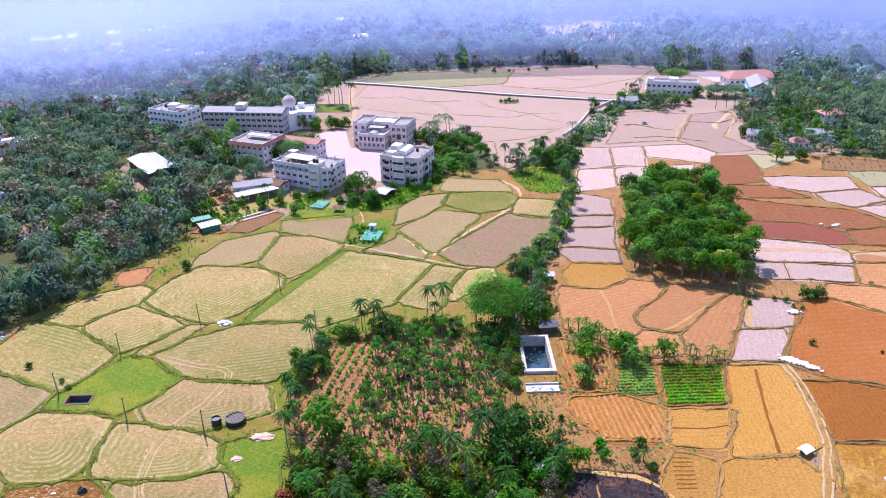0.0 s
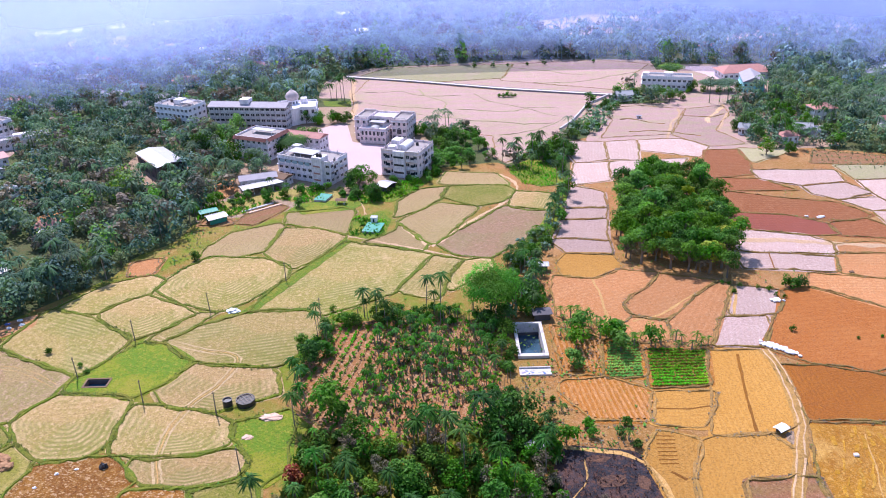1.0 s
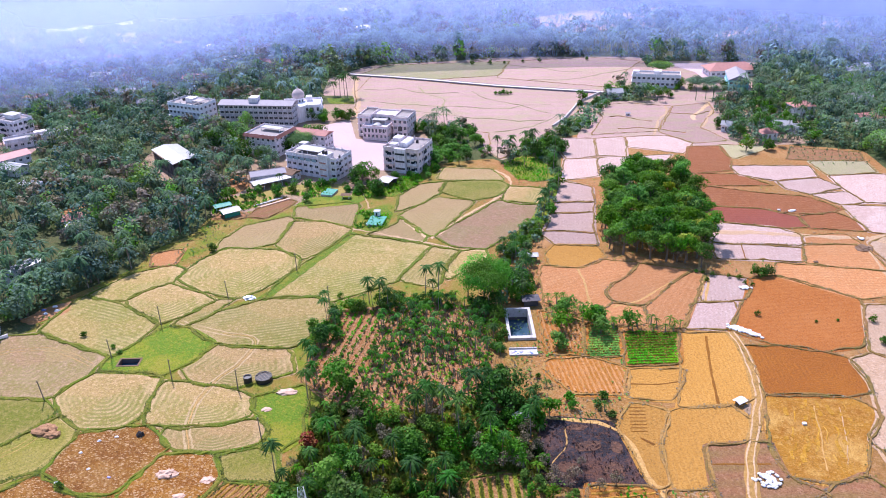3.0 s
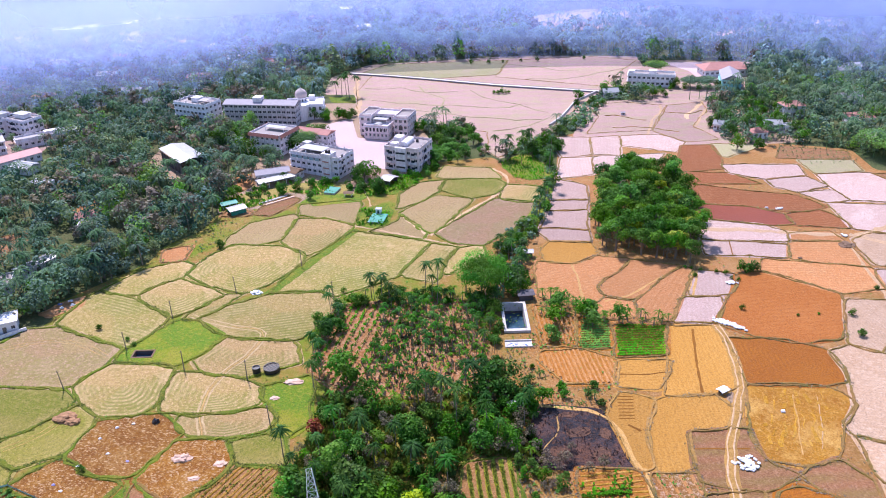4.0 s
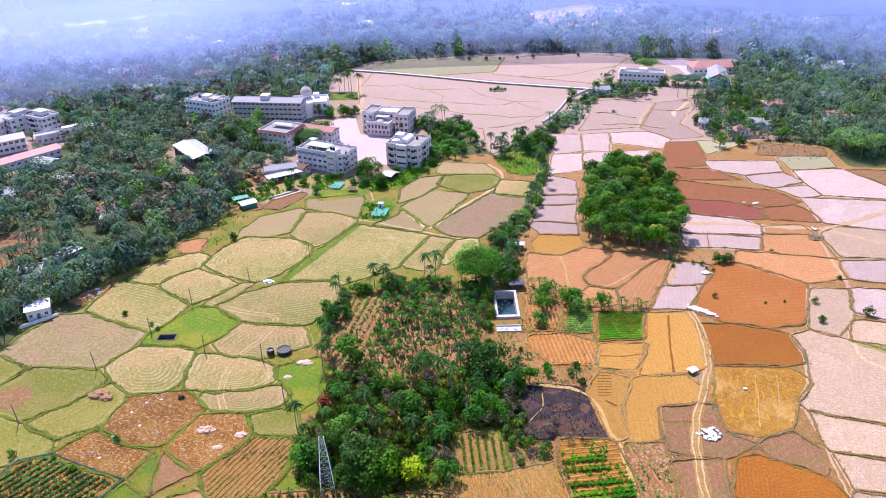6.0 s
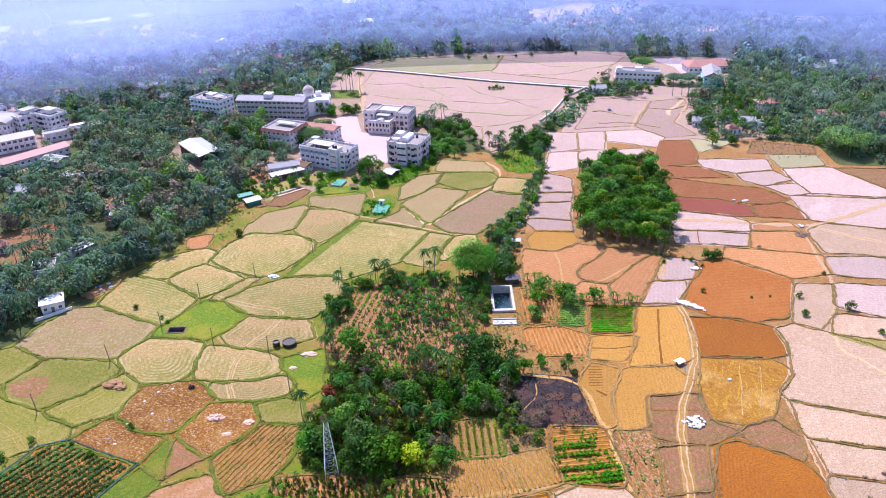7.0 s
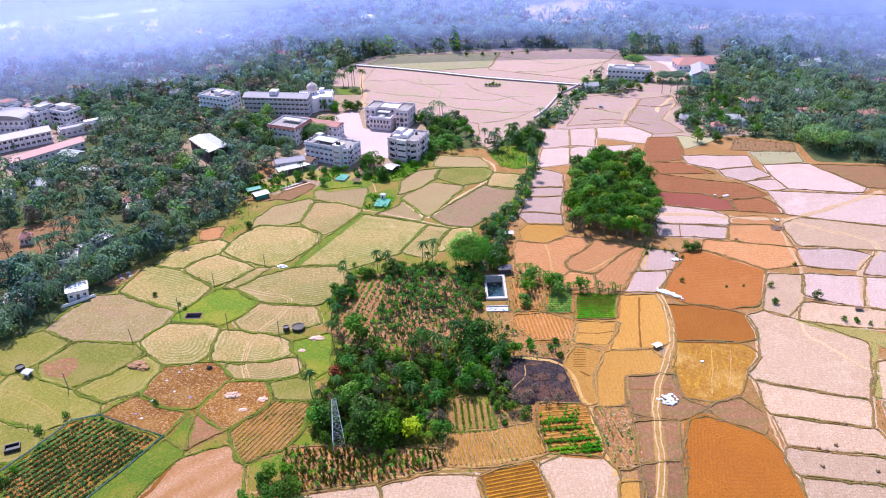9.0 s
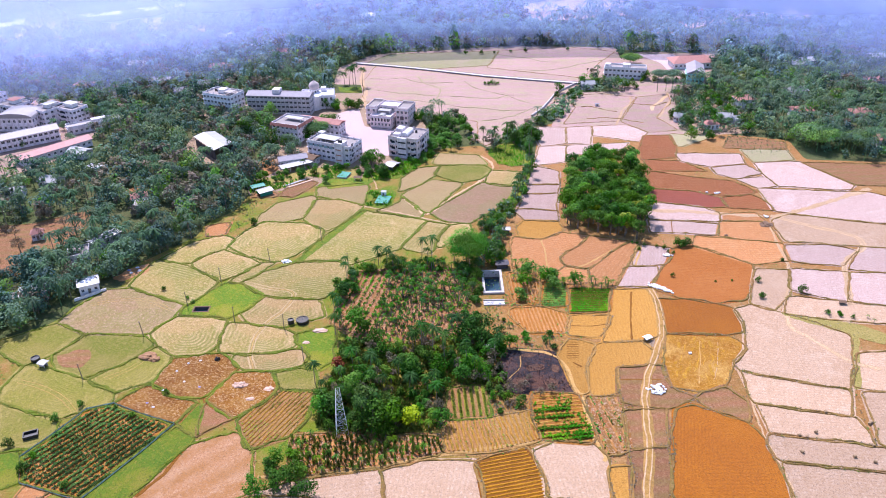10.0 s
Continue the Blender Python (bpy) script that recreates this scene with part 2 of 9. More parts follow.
for alias, same in (("beds", "ridged"), ("bedyel", "strawrow"), ("veg", "ridged"), ("weedrow", "strawrow"), ("bedmix", "ridged")):
    SOIL[alias] = SOIL[same]
BUND_GREEN = earth("grassy_bund", (0.10, 0.15, 0.018), (0.14, 0.13, 0.032), (0.27, 0.22, 0.07), None, flecks=0.5, big=0.08)
BUND_TAN = earth("trodden_bund", (0.37, 0.23, 0.105), (0.27, 0.17, 0.07), (0.48, 0.32, 0.18), None, flecks=0.5, big=0.08)
BUND_BROWN = earth("earth_bund", (0.26, 0.152, 0.075), (0.14, 0.115, 0.035), (0.40, 0.25, 0.14), None, flecks=0.5, big=0.08)
# floor colour darkened so gaps between trees read as closed, shaded canopy
FOREST_FLOOR = earth("shade_toned_floor", (0.07, 0.075, 0.03), (0.045, 0.075, 0.02), (0.17, 0.12, 0.065), None, flecks=0.5, big=0.03)
def countryside():
    """Ground between fields: greener and weedy in the west, dry and brown in the east."""
    m = earth("weedy_dry_earth", (0.33, 0.158, 0.085), (0.24, 0.13, 0.06), (0.42, 0.265, 0.16), None, flecks=0.9, big=0.05, bare=0.5)
    n, l = m.node_tree.nodes, m.node_tree.links
    hs = [k for k in n if k.type == "HUE_SAT"][0]
    old = hs.inputs["Color"].links[0].from_socket
    co = n.new("ShaderNodeTexCoord").outputs["Object"]
    xyz = n.new("ShaderNodeSeparateXYZ")
    l.new(co, xyz.inputs[0])
    r = n.new("ShaderNodeMapRange")
    r.inputs[1].default_value, r.inputs[2].default_value, r.inputs[3].default_value, r.inputs[4].default_value = -15.0, 34.0, 0.85, 0.14
    l.new(xyz.outputs[0], r.inputs[0])
    k = n.new("ShaderNodeMath")
    k.operation = "MULTIPLY"
    l.new(r.outputs[0], k.inputs[0])
    l.new(noisy(n, l, co, 0.08, 6, 0.7, 0.3, 0.6), k.inputs[1])
    l.new(mixed(n, l, k.outputs[0], old, (0.10, 0.155, 0.015)), hs.inputs["Color"])
    return m


FLOOR = countryside()
PALE_DUST = earth("bleached_track_dust", (0.52, 0.37, 0.255), (0.46, 0.32, 0.20), (0.61, 0.46, 0.35), None, flecks=0.4)
DUST = earth("wheel_worn_dust", (0.50, 0.33, 0.17), (0.43, 0.27, 0.125), (0.60, 0.43, 0.26), None, flecks=0.4)
PALM_LEAF = leafy("coconut_frond", (0.015, 0.062, 0.010), (0.075, 0.175, 0.025), (0.035, 0.11, 0.02), 0.3, 0.5)
TREE_LEAF = leafy("broad_leaf", (0.012, 0.055, 0.006), (0.10, 0.25, 0.02), (0.06, 0.16, 0.022), 0.42, 0.65)
# woodland leaves are lightened and blued in colour to imitate haze
WOOD_PALM_LEAF = leafy("haze_toned_palm_frond", (0.022, 0.07, 0.019), (0.125, 0.235, 0.055), (0.07, 0.145, 0.042), 0.35, 0.5, 0.14, 0.28)
# far leaves: distance haze is put into the pale bluish colour
FAR_PALM_LEAF = leafy("far_hazed_palm_frond", (0.06, 0.13, 0.085), (0.20, 0.31, 0.21), (0.13, 0.23, 0.175), 0.45, 0.5, 0.8, 0.3)
FAR_TREE_LEAF = leafy("far_hazed_tree_leaf", (0.065, 0.14, 0.085), (0.21, 0.32, 0.20), (0.16, 0.235, 0.18), 0.45, 0.7, 0.9)
WOOD_TREE_LEAF = leafy("haze_toned_tree_leaf", (0.035, 0.10, 0.032), (0.185, 0.33, 0.085), (0.14, 0.21, 0.09), 0.45, 0.65, 0.34)
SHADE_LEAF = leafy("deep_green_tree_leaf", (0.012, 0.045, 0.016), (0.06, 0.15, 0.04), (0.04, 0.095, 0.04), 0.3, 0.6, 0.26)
FRESH_LEAF = leafy("fresh_green_tree_leaf", (0.05, 0.14, 0.02), (0.20, 0.38, 0.06), (0.14, 0.27, 0.05), 0.45, 0.6, 0.15)
OLIVE_LEAF = leafy("olive_tree_leaf", (0.06, 0.10, 0.025), (0.20, 0.25, 0.06), (0.14, 0.20, 0.06), 0.35, 0.65, 0.2)
BROWN_LEAF = leafy("browning_tree_leaf", (0.10, 0.09, 0.05), (0.24, 0.21, 0.13), (0.19, 0.15, 0.10), 0.3, 0.7, 0.1)
GROVE_LEAF = leafy("rubber_leaf", (0.03, 0.12, 0.016), (0.155, 0.36, 0.04), (0.085, 0.20, 0.028), 0.48)
RAIN_LEAF = leafy("rain_tree_leaf", (0.05, 0.25, 0.01), (0.12, 0.42, 0.02), (0.09, 0.34, 0.015), 0.52)
GREY_LEAF = leafy("dusty_sparse_leaf", (0.09, 0.085, 0.05), (0.20, 0.18, 0.11), (0.18, 0.14, 0.09), 0.25)
CROP_LEAF = leafy("crop_leaf", (0.055, 0.19, 0.016), (0.14, 0.36, 0.04), (0.11, 0.28, 0.04), 0.35)
BANANA_LEAF = leafy("banana_leaf", (0.045, 0.15, 0.014), (0.13, 0.31, 0.03), (0.10, 0.22, 0.03), 0.4, 0.5)
RED_LEAF = leafy("red_leaf", (0.16, 0.04, 0.02), (0.30, 0.09, 0.03), (0.20, 0.08, 0.03), 0.3)
GOLD_LEAF = leafy("yellow_green_leaf", (0.16, 0.26, 0.01), (0.42, 0.44, 0.02), (0.22, 0.34, 0.02), 0.4)
BARK = plain("grey_bark", (0.17, 0.13, 0.10), 0.95, scale=1.5)
PALM_BARK = plain("palm_bark", (0.24, 0.20, 0.16), 0.95, scale=1.5)
LIME = plain("aged_white_limewash", (0.79, 0.735, 0.78), 0.85, dirt=(0.34, 0.29, 0.31), amount=0.75, scale=0.4, runs=0.55)
PINKWASH = plain("pink_washed_plaster", (0.79, 0.65, 0.65), 0.85, dirt=(0.38, 0.30, 0.31), amount=0.65, scale=0.3, runs=0.5)
TURQ_WALL = plain("turquoise_plaster", (0.30, 0.62, 0.66), 0.8)
GREYWASH = plain("grey_weathered_plaster", (0.56, 0.53, 0.55), 0.9, dirt=(0.25, 0.22, 0.24), amount=0.8, scale=0.4, runs=0.5)
WHITE = plain("white_paint", (0.80, 0.77, 0.80), 0.7, dirt=(0.46, 0.41, 0.43), amount=0.5, runs=0.4)
ROOFDECK = plain("weathered_roof_screed", (0.28, 0.24, 0.23), 0.9, dirt=(0.20, 0.17, 0.16), amount=0.7, scale=0.2)
SHEET = plain("pale_metal_sheet", (0.31, 0.31, 0.325), 0.5, 0.1, dirt=(0.42, 0.37, 0.35), amount=0.5, scale=0.25)
FADED = plain("faded_lilac_sheet", (0.29, 0.26, 0.275), 0.6, dirt=(0.20, 0.17, 0.17), amount=0.6, scale=0.2)
BLUE_SHEET = plain("blue_tarpaulin", (0.10, 0.16, 0.45), 0.5)
TILE = plain("red_clay_tile", (0.40, 0.18, 0.15), 0.85, dirt=(0.25, 0.11, 0.09), amount=0.6, scale=0.6)
GREYTILE = plain("grey_roof_sheet", (0.30, 0.27, 0.30), 0.8, scale=0.4)
CONCRETE = plain("stained_concrete", (0.52, 0.48, 0.47), 0.9, dirt=(0.25, 0.22, 0.20), amount=0.7, scale=0.5, bump=0.02)
# dark walls, and the painted shade in tank, pond and open hall
DARKWALL = plain("dark_wall_and_shade", (0.09, 0.08, 0.09), 0.9)
GLASS = plain("dark_window_glass", (0.03, 0.035, 0.045), 0.12)
BLUEGLASS = plain("pale_blue_glazing", (0.25, 0.38, 0.45), 0.15)
WOOD = plain("weathered_post", (0.20, 0.16, 0.13), 0.9, scale=2)
STEEL = plain("galvanised_steel", (0.86, 0.86, 0.86), 0.6, 0.0, dirt=(0.62, 0.60, 0.58), amount=0.4)
TANKPLASTIC = plain("black_plastic", (0.02, 0.02, 0.025), 0.45)
NETTING = plain("turquoise_sheet", (0.012, 0.21, 0.15), 0.6, dirt=(0.05, 0.28, 0.21), amount=0.6, scale=0.6)
STRAW_BIT = plain("loose_straw", (0.46, 0.30, 0.16), 0.95, dirt=(0.30, 0.18, 0.08), amount=0.7, scale=0.4)
HEAP = plain("heap_of_sacking", (0.60, 0.40, 0.30), 0.95, dirt=(0.38, 0.22, 0.14), amount=0.8, scale=1.5, bump=0.05)
SACK = plain("white_sacks", (0.66, 0.66, 0.69), 0.7, dirt=(0.42, 0.40, 0.44), amount=0.4, scale=1.2)
STACK = plain("old_straw_stack", (0.36, 0.19, 0.09), 0.95, dirt=(0.12, 0.06, 0.03), amount=0.9, scale=1.2, bump=0.12)
BRUSH = plain("dry_brushwood", (0.17, 0.10, 0.06), 0.95, scale=1.5, bump=0.05)
POOL = shader("still_water")[0]
pp = POOL.node_tree.nodes["Principled BSDF"]
pp.inputs["Base Color"].default_value = (0.035, 0.075, 0.11, 1)
pp.inputs["Roughness"].default_value, pp.inputs["Specular IOR Level"].default_value = 0.04, 0.6


# ---- building blocks ----
def link(name, bm, material, parent=None, label="", smooth=False):
    me = bpy.data.meshes.new(name)
    bm.to_mesh(me)
    bm.free()
    for mt in (material if isinstance(material, (list, tuple)) else [material]):
        me.materials.append(mt)
    if smooth:
        me.shade_smooth()
    ob = new(name, me)
    if parent:
        ob.parent = parent
    if label:
        ob["label"] = label
    return ob


part = link


def bulk(name, v, f, material):
    """A large mesh of triangles from number arrays."""
    me = bpy.data.meshes.new(name)
    v, f = np.asarray(v, np.float32), np.asarray(f, np.int32)
    me.vertices.add(len(v))
    me.vertices.foreach_set("co", v.ravel())
    me.loops.add(f.size)
    me.loops.foreach_set("vertex_index", f.ravel())
    me.polygons.add(len(f))
    me.polygons.foreach_set("loop_start", np.arange(0, f.size, 3, dtype=np.int32))
    me.update(calc_edges=True)
    me.materials.append(material)
    return new(name, me)


def inside(poly, x, y):
    hit = False
    for (x0, y0), (x1, y1) in zip(poly, poly[1:] + poly[:1]):
        if (y0 > y) != (y1 > y) and x < (x1 - x0) * (y - y0) / (y1 - y0) + x0:
            hit = not hit
    return hit


def softened(poly, radius=1.8):
    """Outline with rounded corners, as hand-made field edges have."""
    out, n = [], len(poly)
    for i in range(n):
        a, b, c = Vector(poly[i - 1]), Vector(poly[i]), Vector(poly[(i + 1) % n])
        r = min(radius, (a - b).length * 0.4, (c - b).length * 0.4)
        p, q = b + (a - b).normalized() * r, b + (c - b).normalized() * r
        out += [tuple(p), tuple(p.lerp(b, 0.5).lerp(b.lerp(q, 0.5), 0.5)), tuple(q)]
    return out


def grown(poly, by):
    """The outline pushed outward by a margin."""
    area = sum(a[0] * b[1] - b[0] * a[1] for a, b in zip(poly, poly[1:] + poly[:1]))
    k = by if area > 0 else -by
    out, n = [], len(poly)
    for i in range(n):
        a, b, c = Vector(poly[i - 1]), Vector(poly[i]), Vector(poly[(i + 1) % n])
        d, e = (b - a).normalized(), (c - b).normalized()
        nrm = Vector((d.y + e.y, -d.x - e.x))
        nrm = nrm.normalized() if nrm.length > 1e-4 else Vector((d.y, -d.x))
        out.append(tuple(b + nrm * k / max(0.6, nrm.dot(Vector((d.y, -d.x))))))
    return out


def cut_hole(bm, box, frame_inverse=None):
    """Opens a rectangular hole (x0, y0, x1, y1) through upward faces."""
    x0, y0, x1, y1 = box
    t = frame_inverse or Matrix()
    for co, no in (((x0, y0, 0), (1, 0, 0)), ((x1, y1, 0), (1, 0, 0)), ((x0, y0, 0), (0, 1, 0)), ((x1, y1, 0), (0, 1, 0))):
        bmesh.ops.bisect_plane(bm, geom=bm.verts[:] + bm.edges[:] + bm.faces[:], plane_co=t @ Vector(co), plane_no=t.to_3x3() @ Vector(no))
    back = t.inverted()
    gone = []
    for f in bm.faces:
        c = back @ f.calc_center_median()
        if x0 < c.x < x1 and y0 < c.y < y1:
            gone.append(f)
    bmesh.ops.delete(bm, geom=gone, context="FACES")


POND = (-96.2, 159.3, -90.4, 162.6)
TANK = (21.2, 168.4, 27.9, 184.0)


def resampled(line, step, closed=False):
    pts = [Vector((*p, 0)) for p in line] + ([Vector((*line[0], 0))] if closed else [])
    out = []
    for a, b in zip(pts, pts[1:]):
        k = max(1, int((b - a).length / step))
        out += [a.lerp(b, i / k) for i in range(k)]
    return out if closed else out + [pts[-1]]


def ridge(bm, pts, width, height, closed=False, z=0.0, rough=0.25):
    """A low mound swept along a line, with an uneven crest and edges."""
    rings, n = [], len(pts)
    for i, p in enumerate(pts):
        a, b = (pts[i - 1], pts[(i + 1) % n]) if closed else (pts[max(i - 1, 0)], pts[min(i + 1, n - 1)])
        d = (b - a)
        side = Vector((-d.y, d.x, 0)).normalized() if d.length > 1e-6 else Vector((1, 0, 0))
        k = 1 + rough * (random.random() - 0.5) * 2
        h = height * (1 + rough * (random.random() - 0.5) * 2)
        s = side * (random.random() - 0.5) * width * rough
        rings.append([bm.verts.new(p + s + side * w * width * k + Vector((0, 0, z + q))) for w, q in ((-0.5, 0), (-0.24, h), (0.24, h * 0.95), (0.5, 0))])
    last = n if closed else n - 1
    for i in range(last):
        r, q = rings[i], rings[(i + 1) % n]
        for j in range(3):
            bm.faces.new((r[j], r[j + 1], q[j + 1], q[j]))


GREEN_KINDS = {"straw", "stubble", "grass", "olive", "rough", "dry", "veg", "mauve", "strawrow", "pink", "bedyel"}
FIELDS, BUND_LINES = [], []
FIELD_LABEL = {
    "ashen": "ashen pinkish-brown fallow field",
    "stubble": "harvested paddy field with greening striped stubble",
    "straw": "harvested paddy field with straw-yellow stubble", "dry": "dry brownish pasture field between bunds", "grass": "bright green grass field",
    "olive": "thin olive-green pasture field", "pale": "pale dry stubble field", "mauve": "weathered mauve-brown stubble field", "lilac": "bleached pinkish-white fallow field",
    "soil": "dry reddish tilled field", "ochre": "harrowed ochre-yellow field", "orange": "tilled orange-brown field", "rust": "freshly ploughed rust-coloured field",
    "mottled": "mottled yellow-brown drying field", "brick": "red-brown tilled field", "maroon": "dark maroon ploughed field", "fallow": "brown weedy fallow field",
    "pink": "bare pinkish soil field", "plain": "wide dry-season plain of haze-tinted stubble", "thin": "thin pale-green grass beyond the road", "yard": "bare pale earth yard", "rough": "rough brown field littered with straw",
    "ridged": "reddish field thrown up in ridges", "ridgeor": "orange field in even ridges", "strawrow": "weedy field in faint rows", "char": "blackened burnt ground",
    "litter": "garden soil under leaf litter", "beds": "vegetable field in green rows", "bedyel": "field of yellow-green crop rows", "veg": "vegetable field in leafy rows",
    "nursery": "red soil palm nursery in rows", "weedrow": "weedy ochre field in close rows", "bedmix": "brown field with beds of leafy greens"}


def field(kind, angle, outline):
    """One field: a slab of soil in its own frame, turned along its furrows, and the bund round it."""
    FIELDS.append((kind, angle, outline))
    far = sum(p[1] for p in outline) / len(outline) > 300
    poly = softened(grown(outline, 1.1))
    c = Vector((sum(p[0] for p in poly) / len(poly), sum(p[1] for p in poly) / len(poly), 0))
    top = 0.05 + 0.05 * random.random()
    turn = Matrix.Translation(c) @ Matrix.Rotation(radians(angle), 4, "Z")
    back = turn.inverted()
    bm = bmesh.new()
    ring = [bm.verts.new(back @ Vector((x, y, top))) for x, y in poly]
    low = [bm.verts.new(back @ Vector((x, y, -0.1))) for x, y in poly]
    cross = [(p[0] - c.x) * (q[1] - c.y) - (q[0] - c.x) * (p[1] - c.y) for p, q in zip(poly, poly[1:] + poly[:1])]
    star = all(k > 0 for k in cross) or all(k < 0 for k in cross)
    if star:
        middle = bm.verts.new((0, 0, top))
        for i in range(len(ring)):
            bm.faces.new((ring[i - 1], ring[i], middle))
    else:
        bmesh.ops.triangulate(bm, faces=[bm.faces.new(ring)])
    for i in range(len(ring)):
        bm.faces.new((ring[i], low[i], low[(i + 1) % len(ring)], ring[(i + 1) % len(ring)]))
    bmesh.ops.recalc_face_normals(bm, faces=bm.faces[:])
    if inside(outline, -93, 161):
        cut_hole(bm, POND, back)
        star = False
    ob = link("yard" if kind == "yard" else "field", bm, SOIL[kind])
    if star:
        # distance in from the edge, for furrows that follow the field's outline
        reach = sum(math.hypot(x - c.x, y - c.y) for x, y in poly) / len(poly)
        rim = ob.data.attributes.new("rim", "FLOAT", "POINT")
        rim.data[len(poly) * 2].value = reach
    else:
        rim = ob.data.attributes.new("rim", "FLOAT", "POINT")
        for v, at in zip(ob.data.vertices, rim.data):
            at.value = v.co.y
    ob.matrix_world = turn
    tagged(ob, FIELD_LABEL[kind], "yard" if kind == "yard" else "field", kind="structure")
    poly = softened(grown(outline, 0.35))
    if kind in ("yard", "char"):
        return
    bm = bmesh.new()
    line = [p + Vector((noise.noise(p * 0.09), noise.noise(p * 0.09 + Vector((0, 0, 7))), 0)) * 0.9 + Vector((noise.noise(p * 0.35), noise.noise(p * 0.35 + Vector((0, 0, 7))), 0)) * 0.35 for p in resampled(poly, 2.0, True)]
    green = kind in GREEN_KINDS
    ridge(bm, line, 0.8 if far else 1.2 if green else 0.88, 0.2 if far else 0.32, True, rough=0.55)
    BUND_LINES.append((kind, line))
    tagged(link("bund", bm, BUND_GREEN if green else BUND_TAN if kind in ("ochre", "ridged", "ridgeor", "weedrow") else BUND_BROWN), "grassy earth bund round a field" if green else "bare earth bund round a field", "bund", "field bunds", "structure")


def patch(kind, outline, name="grass_verge", label="strip of green grass between the fields", level=None):
    """A patch of grass or trodden soil on the ground between fields."""
    wave = 1.4 if name == "bare_patch" else 0.6
    poly = [(p.x + wave * noise.noise(p * 0.25), p.y + wave * noise.noise(p * 0.25 + Vector((0, 0, 4)))) for p in resampled(softened(outline), 1.2, True)]
    top = level or 0.11 + 0.02 * random.random()
    bm = bmesh.new()
    face = bm.faces.new([bm.verts.new((x, y, top)) for x, y in poly])
    bm.normal_update()
    if face.normal.z < 0:
        face.normal_flip()
    edge = [bm.verts.new((v.co.x, v.co.y, -0.1)) for v in face.verts]
    top = list(face.verts)
    for i in range(len(top)):
        bm.faces.new((top[i - 1], edge[i - 1], edge[i], top[i]))
    bmesh.ops.triangulate(bm, faces=[face])
    tagged(link(name, bm, SOIL[kind]), label, "grass" if kind == "grass" else "ground", kind="structure")

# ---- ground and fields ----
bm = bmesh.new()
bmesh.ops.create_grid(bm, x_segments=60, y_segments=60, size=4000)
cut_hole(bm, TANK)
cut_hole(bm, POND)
ground = tagged(link("ground", bm, FOREST_FLOOR), "shade-dark woodland floor and verges under the trees", "ground", kind="structure")
field("dry", 20, [(-147.4, 155.8), (-143.2, 168.4), (-137, 176.7), (-128.2, 178.8), (-115, 171.5), (-100.8, 164), (-103.7, 155.2), (-107.4, 148.9), (-108.7, 144.6), (-134.6, 146), (-148, 153.9)])
field("stubble", 155, [(-129.4, 180.6), (-124.6, 200.1), (-123, 202.2), (-111, 197.2), (-102.9, 191.5), (-91.8, 183.2), (-93.8, 174.1), (-99.3, 164.2), (-110.9, 169.1), (-127.6, 178.5)])
field("grass", 0, [(-100.4, 162.7), (-87.6, 181), (-80.4, 179.2), (-70.3, 170.5), (-74, 160.8), (-82.1, 153.2), (-86.7, 155.5), (-100.5, 156.8)])
field("straw", 35, [(-108.6, 144.9), (-107, 149.9), (-101, 156.8), (-85.2, 155.1), (-81.4, 152.8), (-80.8, 136.4), (-84.6, 130.9), (-95.7, 130.7), (-103, 136.6)])
field("straw", 10, [(-80.2, 151), (-80.8, 140.6), (-79, 131.8), (-66.9, 130.3), (-54.6, 131.9), (-50.8, 135.8), (-51.9, 142.3), (-64.5, 148.8)])
field("straw", 5, [(-72.7, 130.8), (-61.6, 130.6), (-48.7, 132.9), (-45, 129), (-47.1, 123.6), (-57.8, 119.9), (-69.2, 122), (-73.1, 125.9)])
field("straw", 15, [(-76.8, 156.6), (-68.6, 169.1), (-47.6, 166.2), (-45.5, 163.9), (-42.7, 153.7), (-59.3, 147.1), (-72.8, 150.8)])
field("stubble", 12, [(-82, 181.3), (-72.2, 189.5), (-59.3, 197), (-49.7, 198.3), (-39.6, 196.3), (-36.2, 191.8), (-35.5, 183.4), (-39, 176.6), (-46, 166.2), (-62, 167.5), (-73.8, 172.4)])
field("stubble", 30, [(-87.2, 181), (-82.7, 189.4), (-76.7, 196.2), (-69.5, 197), (-78.8, 184.7), (-83.3, 179.9)])
field("straw", 25, [(-107.8, 197.8), (-103.1, 205.3), (-95.4, 209.4), (-76.4, 196.6), (-83.7, 188), (-91.2, 182.8), (-99.7, 189.1)])
field("straw", 30, [(-123, 202.2), (-112.6, 217.1), (-99.9, 223.8), (-94.1, 219.8), (-95, 209.6), (-101.8, 206.4), (-107.8, 197.9), (-119, 200.6)])
field("straw", 28, [(-94, 212.2), (-94, 218.7), (-83.5, 237.2), (-63.6, 234.5), (-53, 228.1), (-52.5, 218.9), (-61.4, 204.3), (-69.4, 197), (-84.5, 203.9)])
field("mauve", 35, [(-87.3, 232.5), (-86.3, 243.6), (-80.3, 257.3), (-63.1, 265), (-60, 260.5), (-64.1, 239.9), (-74.4, 236.2), (-82.4, 238.2)])
field("straw", 35, [(-64.2, 238.8), (-60.5, 259.5), (-48.7, 260.9), (-35.4, 251.3), (-39.1, 238.9), (-51.8, 225.3), (-56.9, 230.6)])
field("stubble", 20, [(-35.1, 246.4), (-3.2, 233.8), (-4.5, 228.7), (-11.1, 217.4), (-16.8, 205.9), (-36.8, 192.9), (-42.2, 197.7), (-59.3, 197), (-60.2, 198), (-53.2, 217.7), (-46.3, 228.6)])
